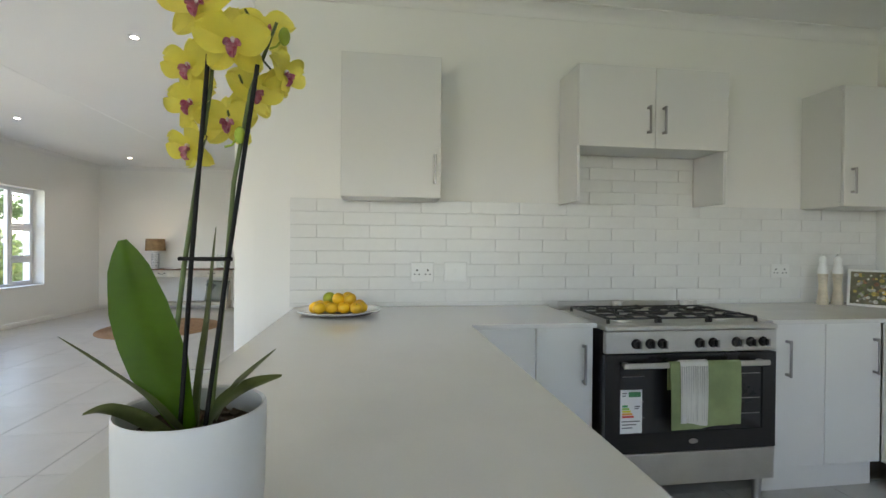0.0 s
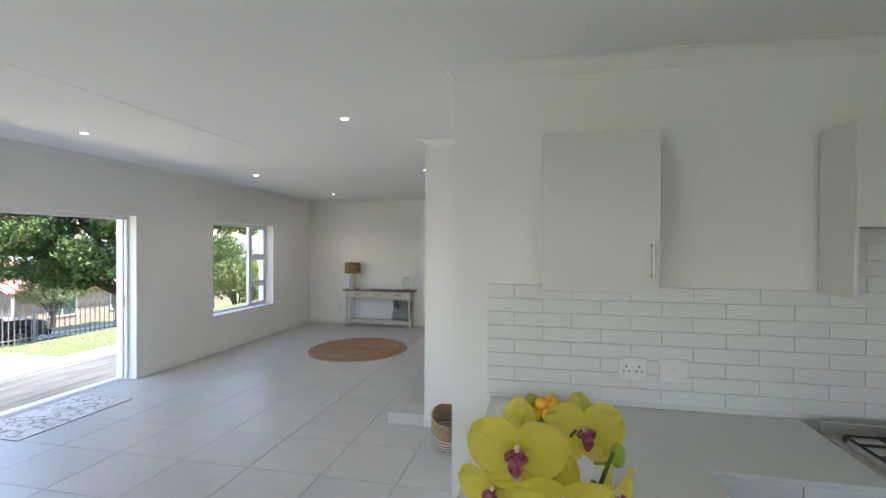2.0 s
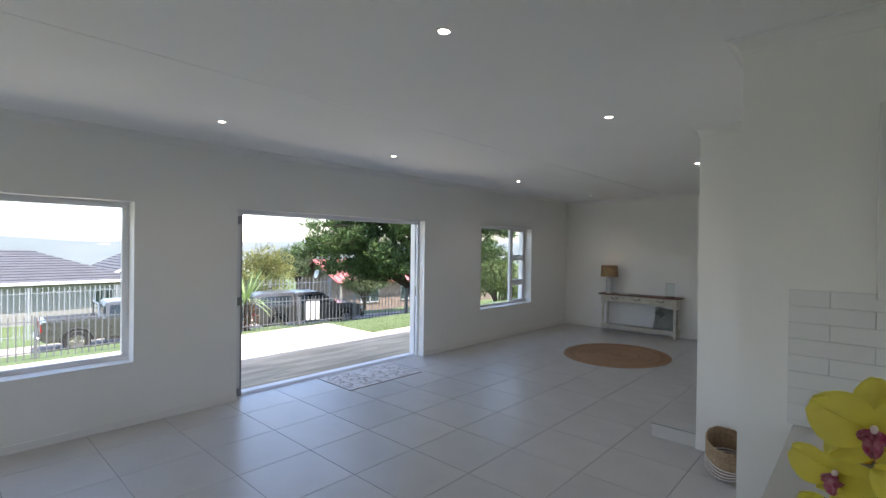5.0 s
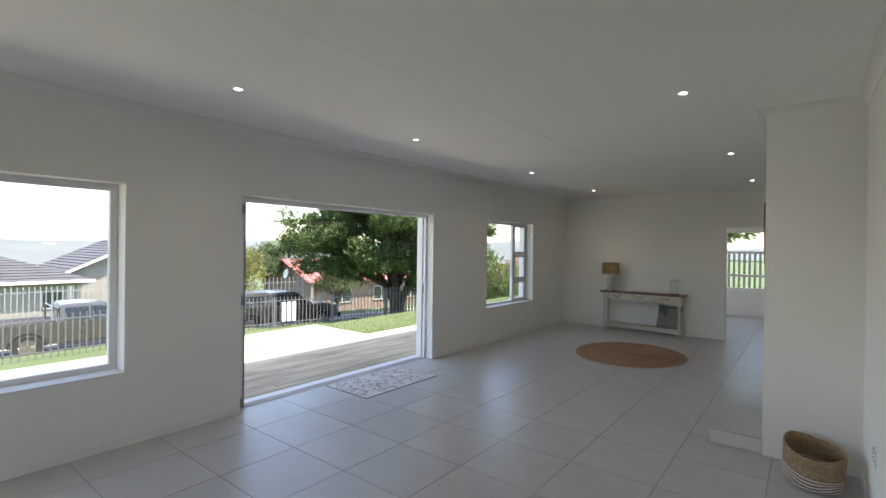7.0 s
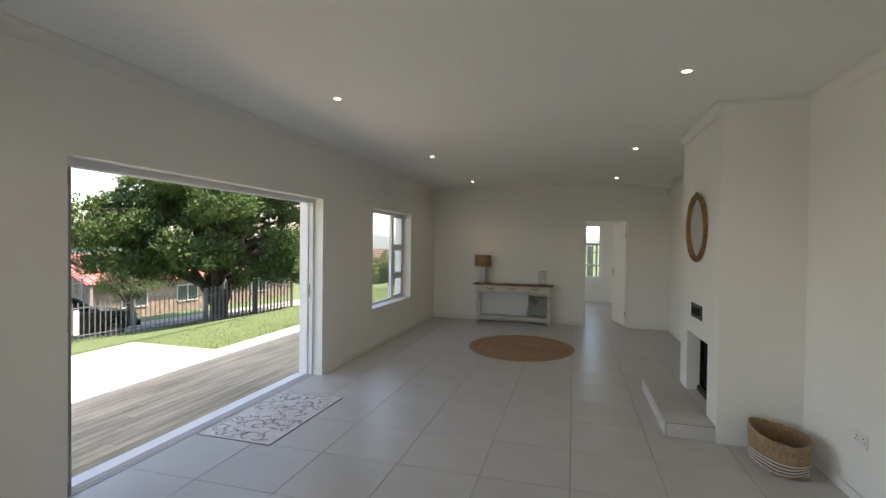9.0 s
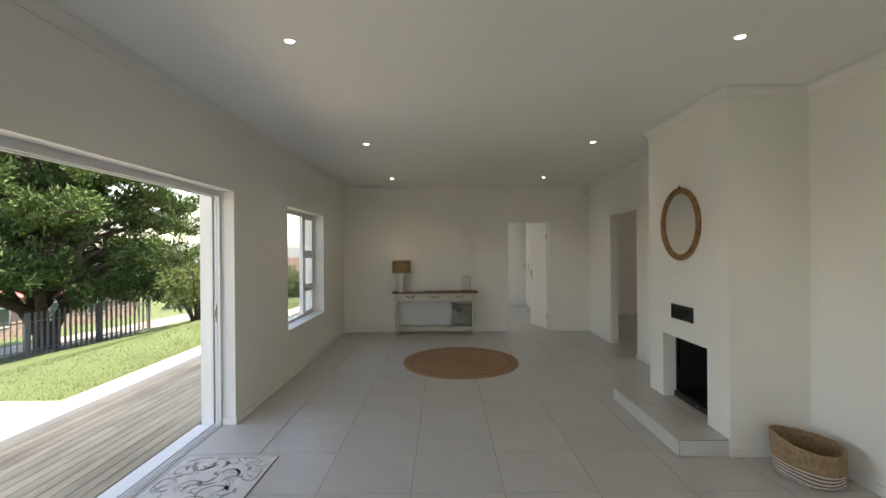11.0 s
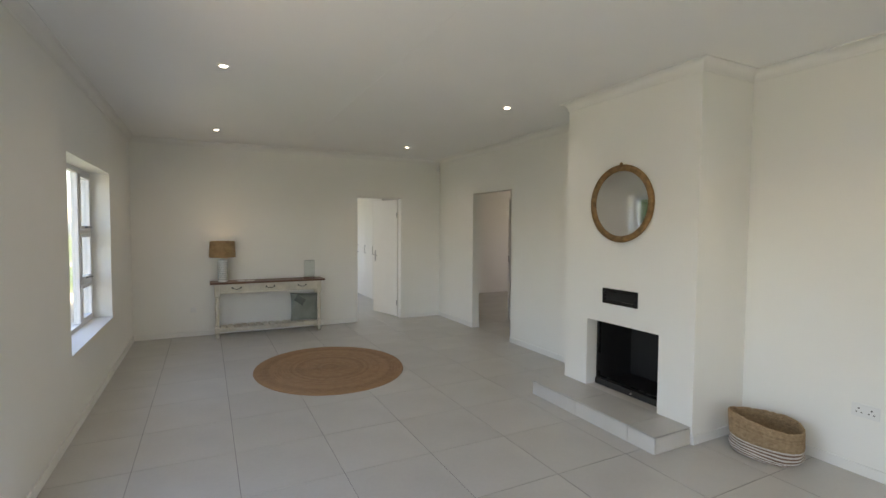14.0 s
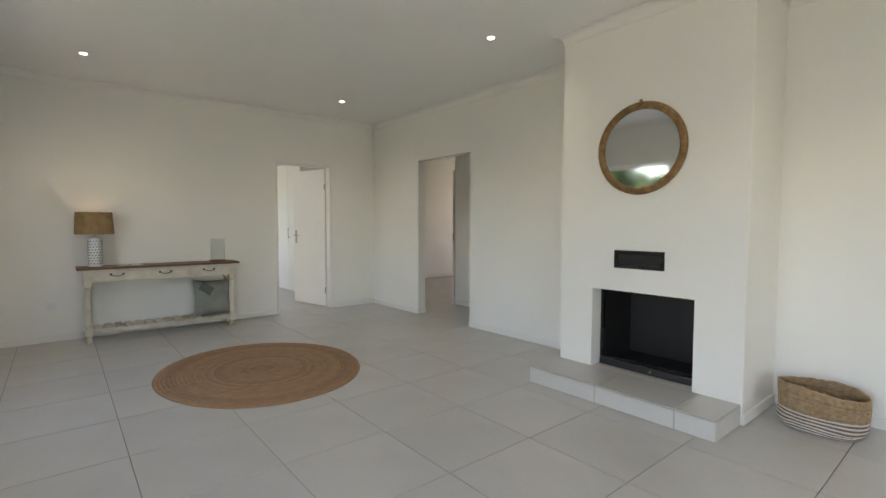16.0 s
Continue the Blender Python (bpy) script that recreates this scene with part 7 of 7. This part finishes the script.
bm = bmesh.new()
M_HILL = mat("hazy_far_hills", (0.085, 0.105, 0.10), 1.0, var=0.12, scale=0.02, fine=0.2, bump=0, color2=(0.12, 0.14, 0.14))
n = 150
prev = None
for i in range(n + 1):
    a = radians(70 + 180 * i / n)
    hgt = 5.5 + 5.5 * noise.noise(Vector((i * 0.055, 0.3, 0))) + 2.2 * noise.noise(Vector((i * 0.21, 4.3, 0)))
    hgt *= 0.35 + 0.65 * max(0.0, min(1.0, (radians(205) - a) / radians(70)))
    col = []
    for r, z in ((230, -24), (300, -24 + 0.55 * (hgt + 24)), (360, -24 + 0.88 * (hgt + 24)), (410, hgt), (430, -24)):
        col.append(bm.verts.new((r * math.cos(a), r * math.sin(a), z)))
    if prev:
        for k in range(4):
            bm.faces.new((prev[k], col[k], col[k + 1], prev[k + 1]))
    prev = col
bmesh.ops.recalc_face_normals(bm, faces=bm.faces)
solid("backdrop", bm, M_HILL, "hazy green hills along the horizon", "hills", "structure", smooth=True)
bm = bmesh.new()
rnd = random.Random(77)
for k in range(120):
    a, r = radians(rnd.uniform(95, 175)), rnd.uniform(290, 385)
    u = (r - 230) / 180
    x, y = r * math.cos(a), r * math.sin(a)
    z = -24 + 26.5 * min(1, u * 1.02) - 1.5
    w, d, hh = rnd.uniform(4, 8), rnd.uniform(4, 8), rnd.uniform(2.5, 4)
    m_ = pose(x, y, z, 0, 0, rnd.uniform(0, 90))
    box(bm, (-w / 2, -d / 2, 0), (w / 2, d / 2, hh), 0, 1, m_)
    q = [bm.verts.new(m_ @ Vector(c)) for c in ((-w / 2, -d / 2, hh + 0.02), (w / 2, -d / 2, hh + 0.02), (w / 2, d / 2, hh + 0.02), (-w / 2, d / 2, hh + 0.02), (-w / 2, 0, hh + 1.6), (w / 2, 0, hh + 1.6))]
    for f in ((0, 1, 5, 4), (2, 3, 4, 5), (1, 2, 5), (3, 0, 4)):
        bm.faces.new([q[i] for i in f])
solid("distant_houses", bm, island_tint(mat("far_house_walls", (0.26, 0.23, 0.21), 0.9, var=0.1, scale=0.05, bump=0), 0.35), "scattered pale houses on the far hillside", "houses", "stuff")

# ---- grass blades near the deck ----
rng = np.random.default_rng(9)
V, F = [], []
for k in range(26000):
    if k % 4:
        x, y = -7.6 - 3.6 * rng.random() ** 1.4, 6.36 + 9.5 * rng.random()
    else:
        x, y = -9.2 - 2.2 * rng.random(), -1 + 7.3 * rng.random()
    if x > -7.58:
        continue
    z = ground_z(x, y)
    a, hgt, w = rng.random() * 6.28, 0.012 + 0.016 * rng.random(), 0.005
    dx, dy, lx, ly = w * math.cos(a), w * math.sin(a), rng.normal() * 0.015, rng.normal() * 0.015
    i = len(V)
    V += [(x - dx, y - dy, z - 0.003), (x + dx, y + dy, z - 0.003), (x + lx, y + ly, z + hgt)]
    F.append((i, i + 1, i + 2))
me = bpy.data.meshes.new("grass_blades")
me.from_pydata(V, [], F)
me.materials.append(leaf_mat("grass_blade", (0.09, 0.135, 0.046), (0.07, 0.11, 0.036), 2.0))
tagged(new("grass_blades", me), "short mown grass blades on the lawn", "grass", kind="stuff")

# ================= pieces: deck boards, splashback and floor tiles =================
xb0, bw_, nb_ = DECK_X, 0.0985, 14
for k in range(nb_):
    x = xb0 + k * bw_ + 0.002
    y = -6.0 + (k * 1.37) % 3.0 - 1.5
    while y < 16.4:
        y1 = min(16.4, y + 3.6)
        y0 = max(-6.0, y)
        if y1 - y0 > 0.1:
            b = part("board", bx((x, y0 + 0.0015, -0.060), (x + bw_ - 0.005, y1 - 0.0015, -0.034), 0.003, 1), M_DECK, deck)
        y += 3.6

# glazed metro tiles in running bond
ROW, TILE_L, JT = 0.0757, 0.3015, 0.0025
sp_back = part("splash_grout", bx((-0.484, YK - 0.004, ZT), (XK - 0.001, YK - 0.0002, 1.535)), M_SGROUT, wall_k)
part("splash_grout", bx((1.145, YK - 0.004, 1.5352), (2.025, YK - 0.0002, 1.838)), M_SGROUT, wall_k)
shared = {}


def splash_tile(x0, x1, z0, z1):
    w, h_ = round(x1 - x0, 4), round(z1 - z0, 4)
    if (w, h_) not in shared:
        shared[w, h_] = mesh_of(bx((0, -0.0055, 0), (w, 0, h_), 0.0012, 1), "tile", M_SPLASH)
    o = new("tile", shared[w, h_])
    o.parent = wall_k
    o.location = (x0, YK - 0.0042, z0)


for r in range(-4, 9):
    z1 = 1.535 - r * ROW - JT / 2
    z0 = max(z1 - ROW + JT, ZT + 0.002)
    if z1 - z0 < 0.01:
        continue
    xa, xz = (-0.484, XK - 0.002) if r >= 0 else (1.147, 2.023)
    if r < 0:
        z1 = min(z1, 1.836)
    x = -0.484 - (TILE_L / 2 if r % 2 == 0 else 0.0)
    while x < xz:
        lo, hi = max(x, xa), min(x + TILE_L - JT, xz)
        if hi - lo > 0.008:
            splash_tile(lo, hi, z0, z1)
        x += TILE_L

# floor tiles on their fitted grid
GX, GY, GP, GJ = -3.636, 4.895, 0.605, 0.004
fl_shared, rest = {}, bmesh.new()
i0, i1 = int(math.floor((XO - GX) / GP)), int(math.ceil((4.2 - GX) / GP))
j0, j1 = int(math.floor((YB - GY) / GP)), int(math.ceil((14.0 - GY) / GP))
for i in range(i0, i1):
    for j in range(j0, j1):
        xa, xb_ = max(GX + i * GP + GJ / 2, XW - 0.105), min(GX + (i + 1) * GP - GJ / 2, 4.2)
        ya, yb_ = max(GY + j * GP + GJ / 2, YB), min(GY + (j + 1) * GP - GJ / 2, 14.0)
        if xb_ - xa < 0.01 or yb_ - ya < 0.01:
            continue
        if xa < -0.6 and -1.2 < ya < YF:
            key = (round(xb_ - xa, 3), round(yb_ - ya, 3))
            if key not in fl_shared:
                fl_shared[key] = mesh_of(bx((0, 0, -0.0035), (key[0], key[1], 0.0), 0.0012, 1), "tile", M_TILE)
            o = new("tile", fl_shared[key])
            o.parent = floor
            o.location = (xa, ya, 0)
        else:
            box(rest, (xa, ya, -0.0035), (xb_, yb_, 0.0))
ob = part("far_tiles", rest, M_TILE, floor)
ob["kind"] = "stuff"
